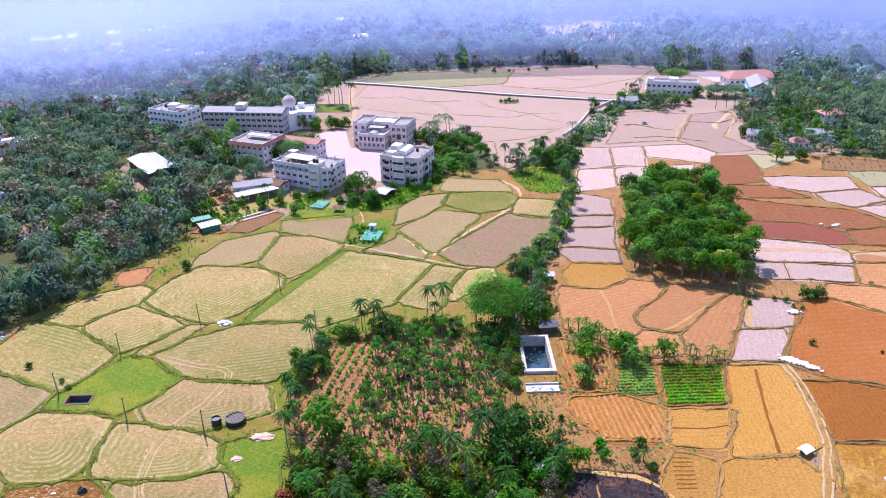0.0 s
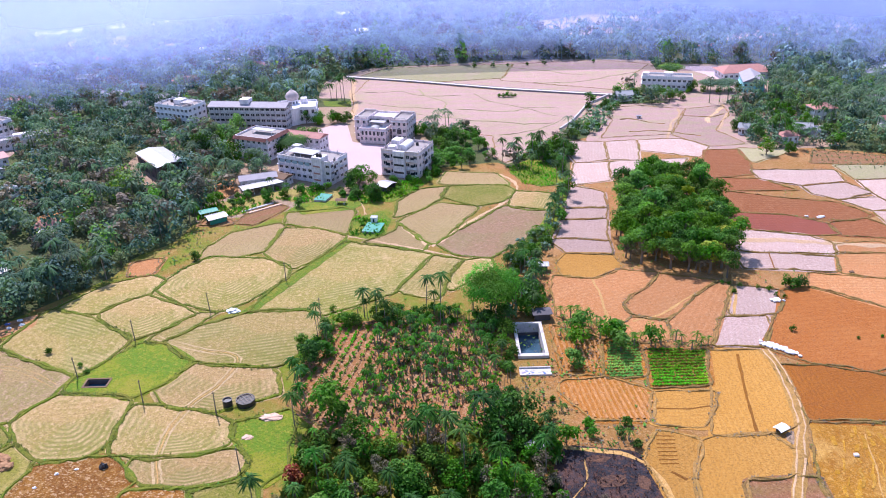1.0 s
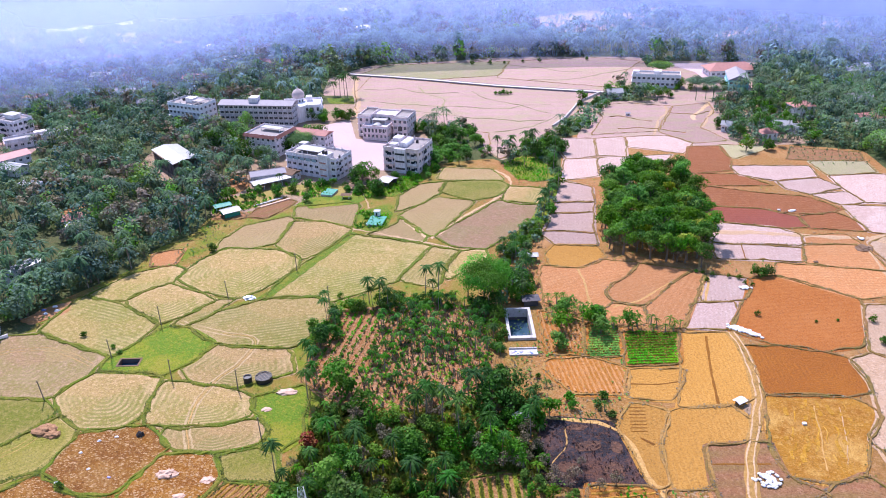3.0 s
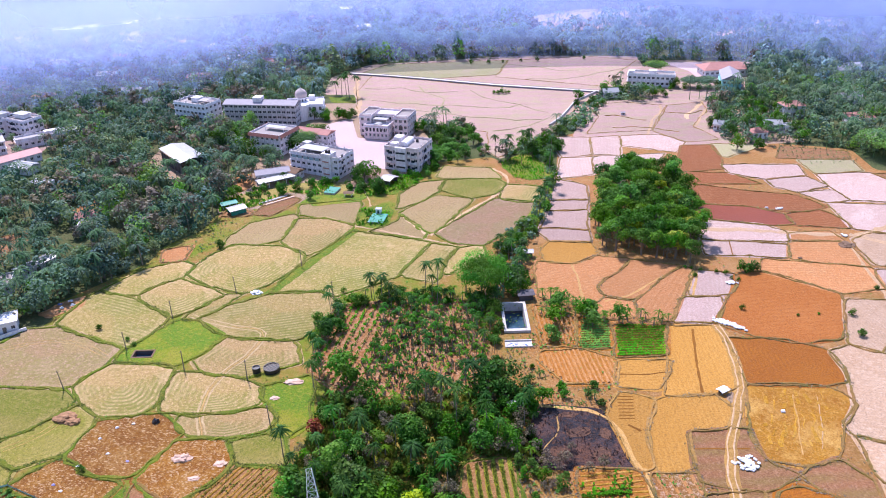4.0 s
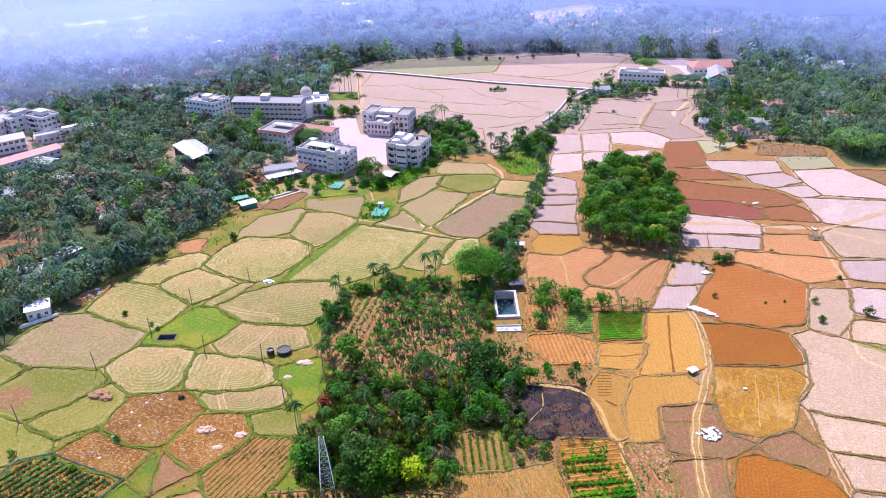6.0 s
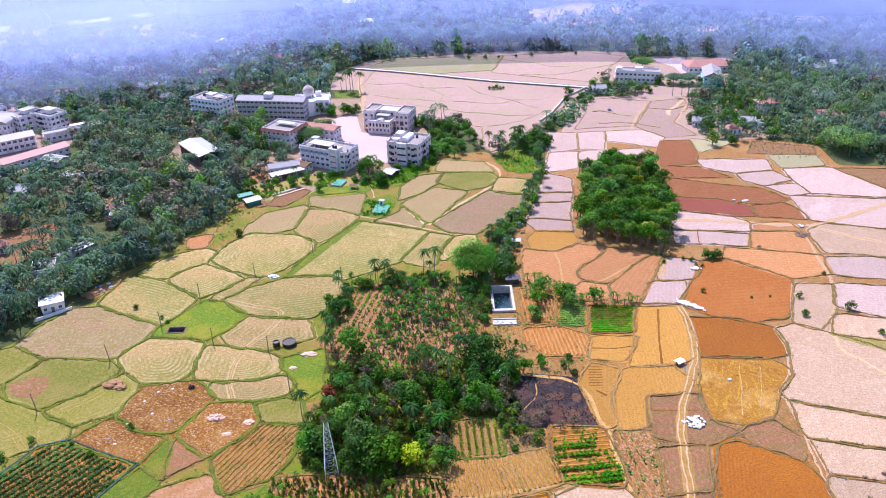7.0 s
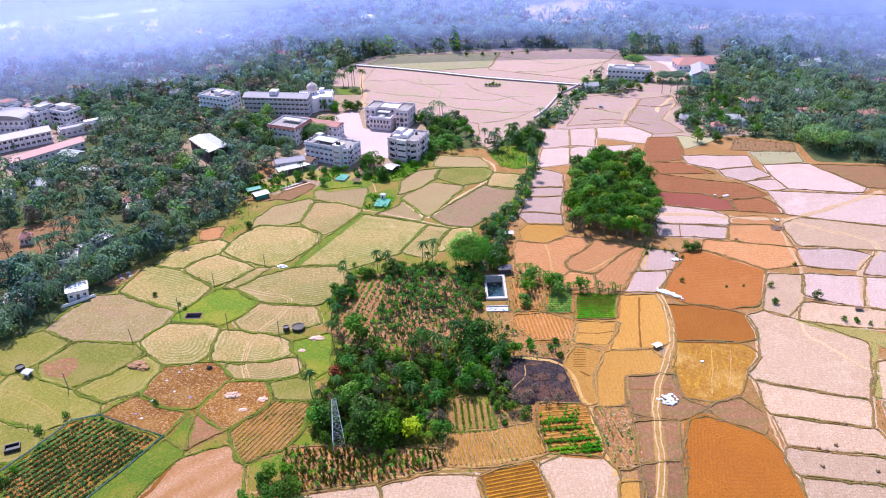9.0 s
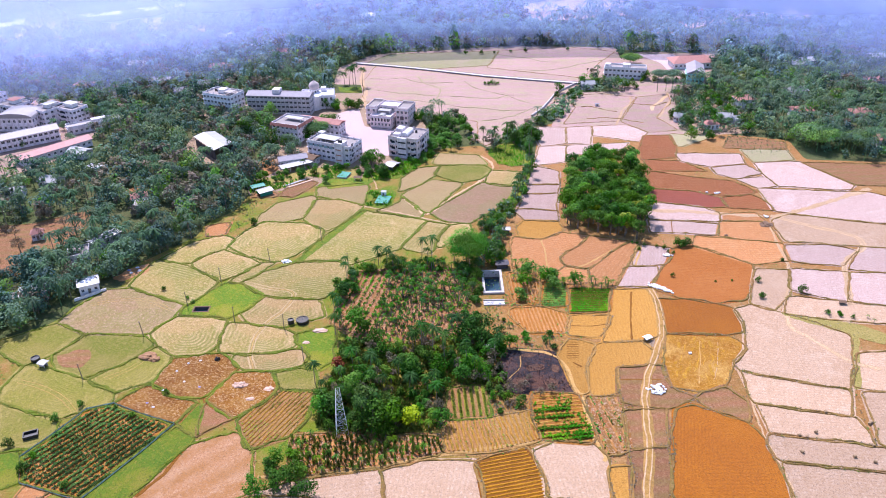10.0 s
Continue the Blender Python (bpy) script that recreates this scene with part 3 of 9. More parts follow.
field("stubble", 65, [(-3.3, 232.7), (7.4, 229.5), (2.5, 217.9), (-1.5, 201.3), (-15.4, 208.1), (-10.7, 218.1)])
field("straw", 65, [(7.2, 229), (16.8, 229.9), (17.8, 221.8), (12.3, 216.5), (2.6, 206.7), (0.7, 210.7), (3.2, 219.9)])
field("mauve", 10, [(-61.5, 264.2), (-61.4, 274.8), (-38.9, 279.2), (-34, 275.3), (-36.1, 251.8), (-46.6, 259.8)])
field("mauve", 140, [(-28.9, 245.8), (-16.6, 255.7), (-16.4, 262.5), (-5, 242.9), (-6.5, 236.6)])
field("mauve", 35, [(-17.2, 263.9), (-7.8, 274.6), (-0.9, 281.7), (15.6, 276.4), (-2.2, 242.3), (-6.8, 244.9)])
field("olive", 10, [(0.2, 288.1), (3.4, 300.3), (28.2, 300), (31.6, 292.6), (25.9, 281.9), (15, 276.6)])
field("mauve", 40, [(-18.5, 267.3), (-17.3, 285.3), (-9, 297.8), (3.4, 300.6), (-0, 286), (-7.9, 274.5)])
field("mauve", 15, [(-1.1, 304.1), (2.4, 318.5), (24.8, 314.5), (29.6, 301.5), (28.2, 300), (4.1, 302.2)])
field("dry", 42, [(-2.2, 242.3), (25.6, 276.6), (41.8, 270.8), (41.9, 259.7), (28.4, 241.9), (16.6, 229.9), (5.5, 233)])
field("straw", 70, [(27, 276.2), (31.3, 292.3), (49, 288.6), (42.8, 271), (36.2, 271.3)])
field("lilac", 80, [(59.7, 358.1), (82, 355.6), (78.1, 329.4), (62.4, 325.2)])
field("lilac", 80, [(82, 355.6), (97.9, 356.5), (92.3, 327.4), (78.1, 329.5)])
field("lilac", 5, [(97.9, 356.6), (119.2, 358.1), (129.9, 344.2), (120.8, 329.6), (95.2, 341.3)])
field("lilac", 85, [(61.8, 325.2), (77.5, 325.9), (74, 302), (55.4, 297.6)])
field("lilac", 0, [(77.6, 326), (114.8, 328), (108.4, 317.8), (78, 311.5), (74.2, 303.3)])
field("ashen", 0, [(49.1, 289), (55.4, 297.6), (64.1, 291.9), (68.2, 287.8), (65.6, 271.8), (48.8, 272.4)])
field("ashen", 0, [(49.3, 272.4), (65.7, 271.8), (63.5, 261.1), (47.1, 260.8)])
field("ashen", 0, [(46.4, 260.8), (63.6, 261.1), (60.3, 241.5), (41.4, 244.4)])
field("ashen", 0, [(39.7, 242.6), (41.5, 244.3), (60.3, 241.5), (59.8, 232.1), (58.8, 230.4), (44.1, 231.7)])
field("ochre", 0, [(39.3, 224.7), (43.7, 231.8), (58.8, 230.4), (60.7, 221.3), (58.8, 218.3), (50.7, 212.7), (39.4, 214.7)])
field("soil", 20, [(36.5, 215.6), (45, 213.2), (49.8, 212), (59.3, 218.9), (71.9, 215.5), (69, 210.4), (59.4, 201.2), (55.2, 193.9), (56.7, 188.9), (45.9, 177.3), (33.6, 189.8)])
field("soil", 20, [(56.8, 188.8), (55.3, 193.1), (58.4, 199.9), (67.9, 208.9), (71.6, 214.8), (89, 208.5), (81, 201.7), (70.4, 189.7), (65.9, 185.5)])
field("soil", 60, [(64.3, 174.7), (66.5, 183.7), (79.5, 200.2), (89.2, 208.6), (92.7, 205.2), (86.5, 194.1), (78.5, 178.1), (75.4, 172), (68.2, 170.7)])
field("soil", 20, [(45.8, 177.1), (55.8, 187), (66.6, 184), (64.3, 174.6), (54.4, 173.8)])
field("lilac", 75, [(87.1, 195.4), (92.8, 205.4), (106.7, 201.2), (100.5, 187.7), (85.7, 186.4)])
field("lilac", 75, [(75.2, 171.6), (82.3, 186.1), (96.1, 186.3), (94, 177.3), (88.6, 169.8)])
field("orange", 5, [(106.8, 201.6), (116.4, 202.9), (124.3, 197.6), (131, 190), (136.4, 186.3), (131.6, 171.2), (123.8, 158.8), (111.9, 156.7), (100.2, 160.4), (88.4, 169.6), (93.2, 176.1), (101.2, 189.2)])
field("rust", 5, [(89.4, 160.8), (106.4, 159.2), (117.3, 152.6), (118.5, 145.2), (116.2, 138), (107.7, 135.5), (87.7, 137.4)])
field("mottled", 0, [(87.2, 137.4), (101.7, 136.6), (109.5, 135.4), (113.5, 128.2), (110.3, 122.7), (104.8, 117), (98.6, 106.6), (89.5, 103.6), (80.3, 107.2), (80.5, 116)])
field("ochre", 88, [(72.7, 168.7), (88.1, 168.1), (89.5, 161.6), (87.2, 146.6), (85.4, 136.8), (77.8, 133.4), (62.6, 132.8), (66.1, 142.6), (69, 153.6)])
field("ochre", 2, [(53.8, 150.9), (68.6, 150.2), (66.7, 143.7), (61.7, 135.8), (49.9, 138.1), (51.5, 144.6)])
field("ochre", 85, [(59.3, 131.5), (69.1, 133), (76.4, 133.3), (81, 124.7), (76.3, 119.3), (65.7, 119.3), (64.2, 114.9), (62.4, 104.3), (53.3, 103.5), (53.4, 115.5)])
field("ochre", 80, [(45.1, 125.6), (50.4, 135.3), (59.4, 131.8), (54.1, 118.2), (52.2, 104.6), (49, 103.8), (47.4, 109.5), (46.6, 117.2)])
field("beds", 0, [(55.5, 169), (56.8, 170.4), (72.8, 168.8), (68.8, 152.9), (53.1, 152.4)])
field("beds", 0, [(45.9, 175.6), (55.4, 173.6), (53.1, 156.7), (42, 157.6)])
field("ridged", 92, [(31.8, 184), (44.8, 176.6), (41.2, 159), (31.5, 159.6)])
field("ridged", 96, [(30.7, 156.2), (41.8, 157.8), (53.8, 150.7), (50, 139), (36.8, 139.6), (29.6, 150.3)])
field("char", 0, [(28.5, 130), (42.8, 127.5), (45.7, 123.7), (46.9, 115.6), (47.9, 106.6), (33.2, 105.4), (25.5, 106.7), (17.6, 111.4), (24.8, 122.8)])
field("bedyel", 93, [(5.2, 108), (18, 110.9), (18.5, 93.9), (4.5, 92.5)])
field("weedrow", 100, [(4, 92.4), (16.8, 93.4), (31.6, 96.5), (33.4, 82.5), (16.9, 77.4), (2.8, 78.5)])
field("bedmix", 5, [(33.4, 105.4), (49, 103.8), (51.2, 84.6), (48.7, 80.8), (33.3, 82.9), (31.9, 91.6)])
field("litter", 98, [(51.5, 103.4), (62.3, 102.5), (61.3, 86.8), (60.2, 76.9), (52.9, 75.3), (51.2, 84.6)])
field("pale", 10, [(-54, 63.2), (-37.1, 69.8), (-16.8, 72.5), (-13.8, 59.2)])
field("pale", 80, [(-15.8, 71.1), (-1.4, 74.8), (13, 74.7), (14.5, 66.8), (14.8, 58.4), (-13.8, 59.1)])
field("ridgeor", 12, [(13.2, 74.1), (29, 79.9), (32.8, 68.6), (32.8, 60.9), (29.9, 58), (14.9, 58.3)])
field("pale", 95, [(30.9, 78.3), (38.4, 81.7), (47.9, 81), (52.9, 76), (51.4, 57.2), (32.7, 59.3), (32.8, 68.5)])
field("ochre", 90, [(52.9, 70.8), (59, 70.8), (56.8, 57.1), (51.4, 57.3)])
field("fallow", 0, [(65, 117.7), (80.9, 118.6), (80.5, 113.8), (80.2, 106), (86.9, 101.2), (76.1, 95.8), (62.2, 99.4), (62.5, 105.4)])
field("fallow", 0, [(62.1, 95.5), (75.8, 95.8), (72.2, 78.4), (60.1, 78.6)])
field("fallow", 0, [(60.2, 76.9), (71.9, 78.3), (68.1, 56.8), (56.8, 57.1)])
field("rust", 150, [(79, 95.7), (84.7, 97.7), (91.4, 94), (99.4, 89.1), (102.7, 82.9), (102.6, 78.2), (102.7, 66.2), (101.8, 55.8), (68.1, 56.9)])
field("fallow", 0, [(86.9, 101.2), (98.8, 106.6), (103.8, 98), (100.4, 88.8), (93.4, 92.1)])
field("pale", 165, [(117.6, 152.2), (126, 155.3), (135.1, 149.1), (153.7, 133.9), (139.9, 102.6), (125.6, 107.5), (106.6, 114.2), (105.8, 117.9), (112.7, 126.4), (117.5, 140.8)])
field("pale", 170, [(106.7, 114.2), (139.7, 102.6), (134.1, 89.9), (105.8, 97.4)])
field("pale", 172, [(106.3, 97.3), (135.4, 89.6), (135.2, 76.5), (118, 80.6), (105.8, 83.2)])
field("pale", 172, [(105.2, 83.4), (118.3, 80.6), (138.8, 76), (134.4, 65.7), (104.2, 71.2), (102.7, 77.3)])
field("pale", 172, [(104.6, 71.2), (133.9, 65.8), (128.9, 55), (101.9, 55.8)])
field("pale", 170, [(151.2, 123.1), (166.4, 123.5), (154.8, 101.4), (142.1, 104.2)])
field("pale", 100, [(143.2, 101.7), (153.8, 101.4), (140.6, 76), (137.2, 78.2)])
field("pale", 100, [(136.3, 182.2), (150, 180.7), (142.6, 161.1), (132.1, 150.8), (125.2, 155.9), (131, 170.1)])
field("lilac", 170, [(150.4, 181.6), (174, 177.8), (162.7, 155.1), (144.3, 165.3)])
field("lilac", 170, [(173.7, 177.3), (192.7, 175.3), (179.7, 151), (164.6, 156.7)])
field("pale", 170, [(142.1, 160.5), (178.1, 151.3), (172.9, 140), (159, 142.1), (135.6, 148.8)])
field("lilac", 170, [(156.6, 202.1), (178.4, 200.2), (185.6, 195.4), (173.6, 183.2), (153.2, 187.9)])
field("lilac", 170, [(189.3, 198.5), (204, 196.4), (193.4, 175.2), (174.7, 180.3)])
field("pale", 170, [(160.2, 226.6), (171.3, 231.4), (215.2, 217.9), (204.6, 196.4), (158.3, 205.7)])
field("lilac", 170, [(166.8, 260.8), (220.3, 253.4), (229.4, 243.8), (215.8, 217.8), (195.3, 223.7), (164.8, 235.6)])
field("lilac", 175, [(107.4, 249), (131.4, 242), (138.2, 234.3), (135.6, 225.6), (102.7, 229.9)])
field("lilac", 175, [(102.6, 229.9), (134.3, 223.5), (130.4, 212.7), (100.8, 217.1)])
field("soil", 175, [(135.6, 225.6), (157.4, 224.4), (156, 204.1), (130, 211.8)])
field("soil", 0, [(138.1, 233.3), (155.1, 234.1), (156.6, 224.5), (136.8, 227.4)])
field("soil", 175, [(120, 212.2), (156, 204.1), (153.2, 187.6), (136.2, 186.4), (128.2, 193.1), (116.1, 203.2)])
field("brick", 175, [(116.1, 286.2), (137.3, 277), (156.8, 271.2), (164.5, 257.4), (155.1, 253.2), (147.3, 253.6), (132.6, 260.1), (111, 265)])
field("maroon", 175, [(112.4, 264.7), (134, 259.6), (144.8, 250.2), (143.9, 241.3), (132.2, 241.5), (107.2, 249.1)])
field("brick", 10, [(144.8, 250.6), (160.9, 254.6), (164.9, 245.6), (164.7, 236.2), (143.8, 240.2)])
field("brick", 0, [(118.9, 318), (126.2, 338.7), (141.8, 338.4), (140.5, 321.9), (136.6, 304.5), (116.7, 301.8)])
field("brick", 0, [(117.7, 301.8), (137, 299), (147.1, 284.6), (116.1, 286.2)])
field("lilac", 175, [(137.7, 309.8), (172.8, 307.3), (170.7, 292.2), (151.3, 289.9), (137.4, 298.3)])
field("lilac", 175, [(150.8, 289.8), (170.3, 292.1), (175.5, 280), (159.7, 274.1), (151.4, 280.7)])
field("thin", 0, [(175.6, 313.1), (201, 312), (199.5, 296.7), (176.6, 294.2)])
field("lilac", 160, [(176.6, 294.2), (201.8, 294.2), (207.1, 282.9), (217, 262.5), (211.3, 256.8), (177.8, 263.1), (175.4, 278.9)])
field("lilac", 0, [(159.2, 274), (175.1, 275.1), (177.8, 263), (167, 260.8)])
field("thin", 0, [(142.2, 340), (169.5, 336.5), (143.4, 320), (140.4, 323.5)])
field("fallow", 0, [(175.8, 334), (204.5, 323.1), (200.8, 312), (167.4, 316.7)])
field("fallow", 0, [(202.2, 293.2), (252, 286.8), (237.9, 259.9), (216.9, 262.6)])
field("plain", 0, [(-53.3, 461), (-45.6, 501.9), (34.1, 465.1), (103.2, 441.6), (89.2, 419.6), (72, 389.1), (63.3, 377.6), (45.4, 346.5), (30.5, 328.9), (26, 338.3), (28.2, 370.6), (-8.9, 386), (-13, 403.2), (-48.3, 415.3)])
field("thin", 0, [(-37, 533.8), (53, 537), (42.5, 495.4), (-13.9, 489.5), (-53.8, 510.4)])
field("plain", 0, [(52.8, 536.3), (113.5, 542.9), (146.7, 525.8), (133.6, 505.3), (108.7, 457.6), (40.9, 489.7)])
field("plain", 0, [(88.4, 417.4), (114.8, 418.9), (138, 410.4), (124.4, 379.3), (117.7, 365.6), (81.3, 361.8), (94.3, 393.1)])
field("plain", 0, [(137.8, 410.1), (160.1, 415.4), (159, 399.8), (141, 370), (148.6, 346.8), (129.9, 344.2), (117.4, 364.9)])
field("yard", 0, [(-64.2, 390), (-51.8, 401.5), (-45.4, 365.4), (-24.2, 356.9), (-25.7, 317.7), (-39.1, 321.1), (-56.7, 337.2), (-65.8, 342.4), (-63.4, 366.6)])
field("yard", 0, [(163.7, 515.8), (190.3, 513.4), (192.4, 462.1), (176.6, 459.1), (176.3, 490.4)])
field("fallow", 0, [(-212.5, 238), (-196.9, 240.2), (-174.7, 254.5), (-170.5, 246.1), (-169.5, 221), (-182.3, 208.3), (-181.8, 191), (-196.4, 195.5)])
field("soil", 0, [(-109.7, 233.4), (-99, 237), (-99, 225.4), (-100.6, 223.2), (-107.2, 223.2)])
field("olive", 0, [(-161.4, 134.8), (-148.6, 126.8), (-140.1, 133.2), (-134.6, 146), (-148, 153.8), (-155.1, 148.6), (-166.8, 141.4)])
field("olive", 0, [(-140.6, 132.1), (-132.2, 145.5), (-110.4, 143.4), (-104.9, 137.9), (-113.6, 125.2), (-124.4, 119.3), (-135.5, 123.9)])
field("olive", 0, [(-150.8, 113.5), (-148.6, 126.8), (-135.1, 123.7), (-122.1, 117.4), (-109.2, 110.2), (-109, 105), (-115.9, 101.4), (-124.2, 97.6), (-134, 100.9), (-149.5, 106.9)])
field("olive", 30, [(-121.6, 117), (-113, 125.8), (-102.6, 136.4), (-95.8, 130.7), (-98.7, 116.3), (-109.4, 110.3)])
field("rough", 0, [(-98.4, 114.1), (-95.2, 128.6), (-78.2, 131.8), (-69.7, 122.3), (-78.4, 106.6), (-90.6, 108.4)])
field("rough", 0, [(-108.2, 103.8), (-98.7, 114.4), (-89.6, 107.9), (-79.6, 104.4), (-83.5, 94.1), (-96.2, 97.9)])
field("rough", 0, [(-77.2, 105.2), (-70.1, 119.8), (-57.8, 119.9), (-53.5, 112.1), (-56.2, 106.4), (-65.4, 95.8), (-73, 101.8)])
field("olive", 0, [(-56.6, 118.6), (-47, 121.9), (-41.4, 119.9), (-39.9, 108.8), (-51.6, 110)])
field("grass", 0, [(-51.9, 142.5), (-38.3, 147.3), (-36.1, 125.1), (-40.7, 119.8), (-46.6, 121.7), (-44.8, 128.8), (-51.3, 137.6)])
field("veg", 53, [(-127.2, 80.3), (-120.9, 90.8), (-115.4, 101.4), (-107.8, 103.6), (-96.5, 98), (-85.4, 93.4), (-91.9, 81.4), (-102.9, 63.2), (-122.6, 70.2)])
field("grass", 0, [(-82.6, 92.8), (-76.4, 86.6), (-87.5, 65), (-89.4, 61.2), (-103.1, 62.9), (-91.6, 81.9)])
field("grass", 0, [(-83.4, 94.2), (-79.7, 104.1), (-77, 100.2), (-75.9, 87.7)])
field("fallow", 0, [(-76.6, 104.7), (-65.7, 96.3), (-74.9, 89), (-75.8, 87.6)])
field("pink", 40, [(-75.6, 84.9), (-62.3, 89.5), (-57.4, 82), (-55.8, 80.2), (-53.5, 64), (-59.8, 60.4), (-89.1, 61.8)])
field("strawrow", 61, [(-64.1, 95.1), (-51.6, 110), (-41.1, 108.9), (-41.3, 95.4), (-45.2, 87), (-56, 82.1), (-58.1, 82.9)])
field("olive", 0, [(-148.6, 106.5), (-132.2, 100.3), (-124, 97.5), (-121.5, 89.9), (-125.1, 84.9), (-137.2, 82.5)])
field("grass", 0, [(-136.9, 82.6), (-130.2, 83), (-122.6, 70.3), (-129.5, 67.1)])
field("soil", 0, [(-120.8, 68.7), (-112.1, 66.2), (-113.7, 63.9), (-121.9, 61.2)])
field("fallow", 30, [(-80.9, 266.4), (-77.1, 276.3), (-69.2, 286.1), (-62.8, 281.3), (-66.7, 272.9), (-73.4, 263.8)])
field("fallow", 0, [(-94.9, 264.8), (-83.5, 264.5), (-80.9, 266.5), (-82.4, 270.2), (-93.6, 273)])
field("soil", 0, [(-99.5, 309.7), (-94.8, 319.4), (-88.2, 301), (-92.8, 291.9)])
field("nursery", 77, [(-35.2, 187.2), (0.5, 190.4), (15.5, 184.9), (13.7, 136.9), (-9.5, 135), (-26.4, 135.6), (-39.8, 149.4)])
field("litter", 95, [(-44.8, 87.6), (-26.4, 87.6), (2.7, 85.7), (2.8, 77.9), (-16.8, 72.5), (-42.9, 68.5)])
patch("grass", [(-63.1, 196.2), (-36.3, 249.1), (-32.8, 247), (-59.2, 195)])
patch("grass", [(-35.1, 251), (-35.5, 267), (-23.5, 274.7), (-19.4, 264), (-21.7, 250.3), (-27.8, 248)])
patch("grass", [(-35.6, 276.8), (-29.7, 286.7), (-20.9, 283.3), (-17.4, 287.5), (-9, 299.4), (0.5, 315.2), (-5.4, 319), (-14.1, 311.1), (-21.7, 301.8), (-30.2, 296), (-39.7, 288.8)])
patch("grass", [(-62.8, 276.9), (-57.8, 285.4), (-39.5, 287.3), (-35.2, 278.2), (-47.8, 277.5)])
patch("grass", [(30.5, 316.7), (37.2, 328.5), (46.1, 335.2), (55.1, 323.8), (54.2, 300.4), (42.8, 296.3), (35.4, 303.1)])
patch("olive", [(155.4, 136.7), (157.7, 134.8), (143.4, 103.2), (140.7, 103.3)])
patch("olive", [(134.1, 149.6), (158.7, 141.3), (167.5, 134.4), (163.7, 126.9), (153.3, 134.3), (135.2, 146.8)])
patch("grass", [(50.6, 295.8), (55.2, 295.6), (45.5, 260.4), (37.9, 239.6), (30.3, 229.8), (22, 227.3), (28.2, 238.9), (38, 257.5)])
patch("grass", [(-58.2, 276.7), (-39.3, 284.3), (-35.6, 276.8), (-56.3, 273)])
patch("grass", [(-45.8, 75.5), (-40.1, 109.6), (-41, 95.4), (-45, 86.4), (-50.2, 80.4)])

FARMLAND = [(-167.8, 135.1), (-152.7, 150.8), (-134.6, 176.6), (-131.4, 182.3), (-135.4, 193.7), (-126, 205.7), (-111.7, 223.7), (-111.6, 236.4), (-99, 250.5), (-97.1, 268.3), (-80.4, 274.3), (-69.5, 292.1), (-39.3, 284.3), (-21.8, 303.4), (-2.9, 324), (27.3, 330), (42.8, 296.3), (55.6, 298.7), (64.7, 357.9), (79.2, 366), (92.6, 419.3), (115.5, 422.6), (163.3, 420.1), (147.4, 347.3), (177, 337.7), (208.1, 326.4), (205.7, 296.8), (256.6, 289.7), (268.6, 258.2), (146.4, 52.5), (-140.9, 60.7)]
PLAIN = [(-74.5, 455.8), (-75.2, 499.6), (-51, 535.1), (62.3, 551.3), (150.4, 539.5), (146, 496.2), (111.9, 451.8), (95.8, 422.8), (69.7, 376.1), (45.2, 344.6), (31, 325.3), (23.7, 341.3), (22.1, 371), (-10.7, 386.2), (-49.3, 403.6), (-53.6, 454.1)]
SCHOOL = [(-163.9, 409.6), (-128.4, 415.3), (-84.4, 436.7), (-68.1, 435.4), (-45.8, 433.7), (-45.3, 401), (-12.9, 398.6), (-1.3, 342.9), (-1.2, 324.8), (-21.6, 299.4), (-39, 281.4), (-62.8, 276.9), (-80, 272.2), (-97.1, 268.3), (-100.2, 282.7), (-92.8, 291.9), (-88.9, 301), (-99.2, 333.6), (-107.8, 369.6), (-121.1, 381), (-157.9, 394.4)]
TOWN = [(-255.8, 287.8), (-328.5, 424), (-303.8, 447.1), (-247.7, 430.2), (-215.4, 377), (-214.9, 356.9), (-220.7, 321.2), (-241.3, 296)]
FARSCHOOL = [(116.5, 443.3), (129.4, 489.8), (165.6, 524.1), (225.9, 511.8), (193.2, 434.5), (170.8, 425.9), (137.7, 419.6)]
CLEARING = [(-200.3, 183.9), (-230.3, 240.1), (-197.5, 241.4), (-175.2, 255.9), (-168.4, 244.2), (-168.6, 218.8), (-180.6, 205.7), (-180.4, 189.1)]
HOUSES_LANE = [(89.6, 172.5), (90.8, 167.5), (90.9, 160.0), (89.5, 149.2), (86.4, 139.2), (81.7, 127.5), (76.4, 115.7), (71.9, 105.0), (69.3, 95.3), (68, 86.6), (66.1, 76.7), (62.9, 65.4), (60.6, 56)]
HALL = [(-150.8, 336.9), (-149.7, 357.5), (-132.9, 346.8), (-118, 334.8), (-120.8, 311), (-135.6, 311.9)]
FAR_PLOT_A = [(-318.8, 649.1), (-326.8, 677.7), (-278.4, 702.1), (-256.2, 642.8)]
FAR_PLOT_B = [(-253.2, 665.2), (-219.5, 652.5), (-214, 621.2), (-239.5, 628)]
FAR_ROAD = [(-443.8, 639.7), (-378.9, 688), (-347.3, 679.8), (-332.9, 643.9), (-417.5, 590.5)]
FAR_PLOT_C = [(79.4, 658.4), (93.1, 713), (144.2, 743.6), (215.5, 715.2), (187.4, 653.9), (101.4, 637.3)]
FAR_STRIP = [(224.1, 619.9), (285.6, 648), (364.4, 656.3), (345.8, 625), (274.3, 614.7), (228.2, 597.9)]
RUBBER = [(60.7, 234.1), (63.3, 224), (81.4, 214.7), (93.1, 208.8), (99.6, 222.2), (106.4, 247.2), (110.3, 270.7), (108.9, 290.8), (88.5, 298.3), (74.3, 287.5), (64.8, 259.4)]
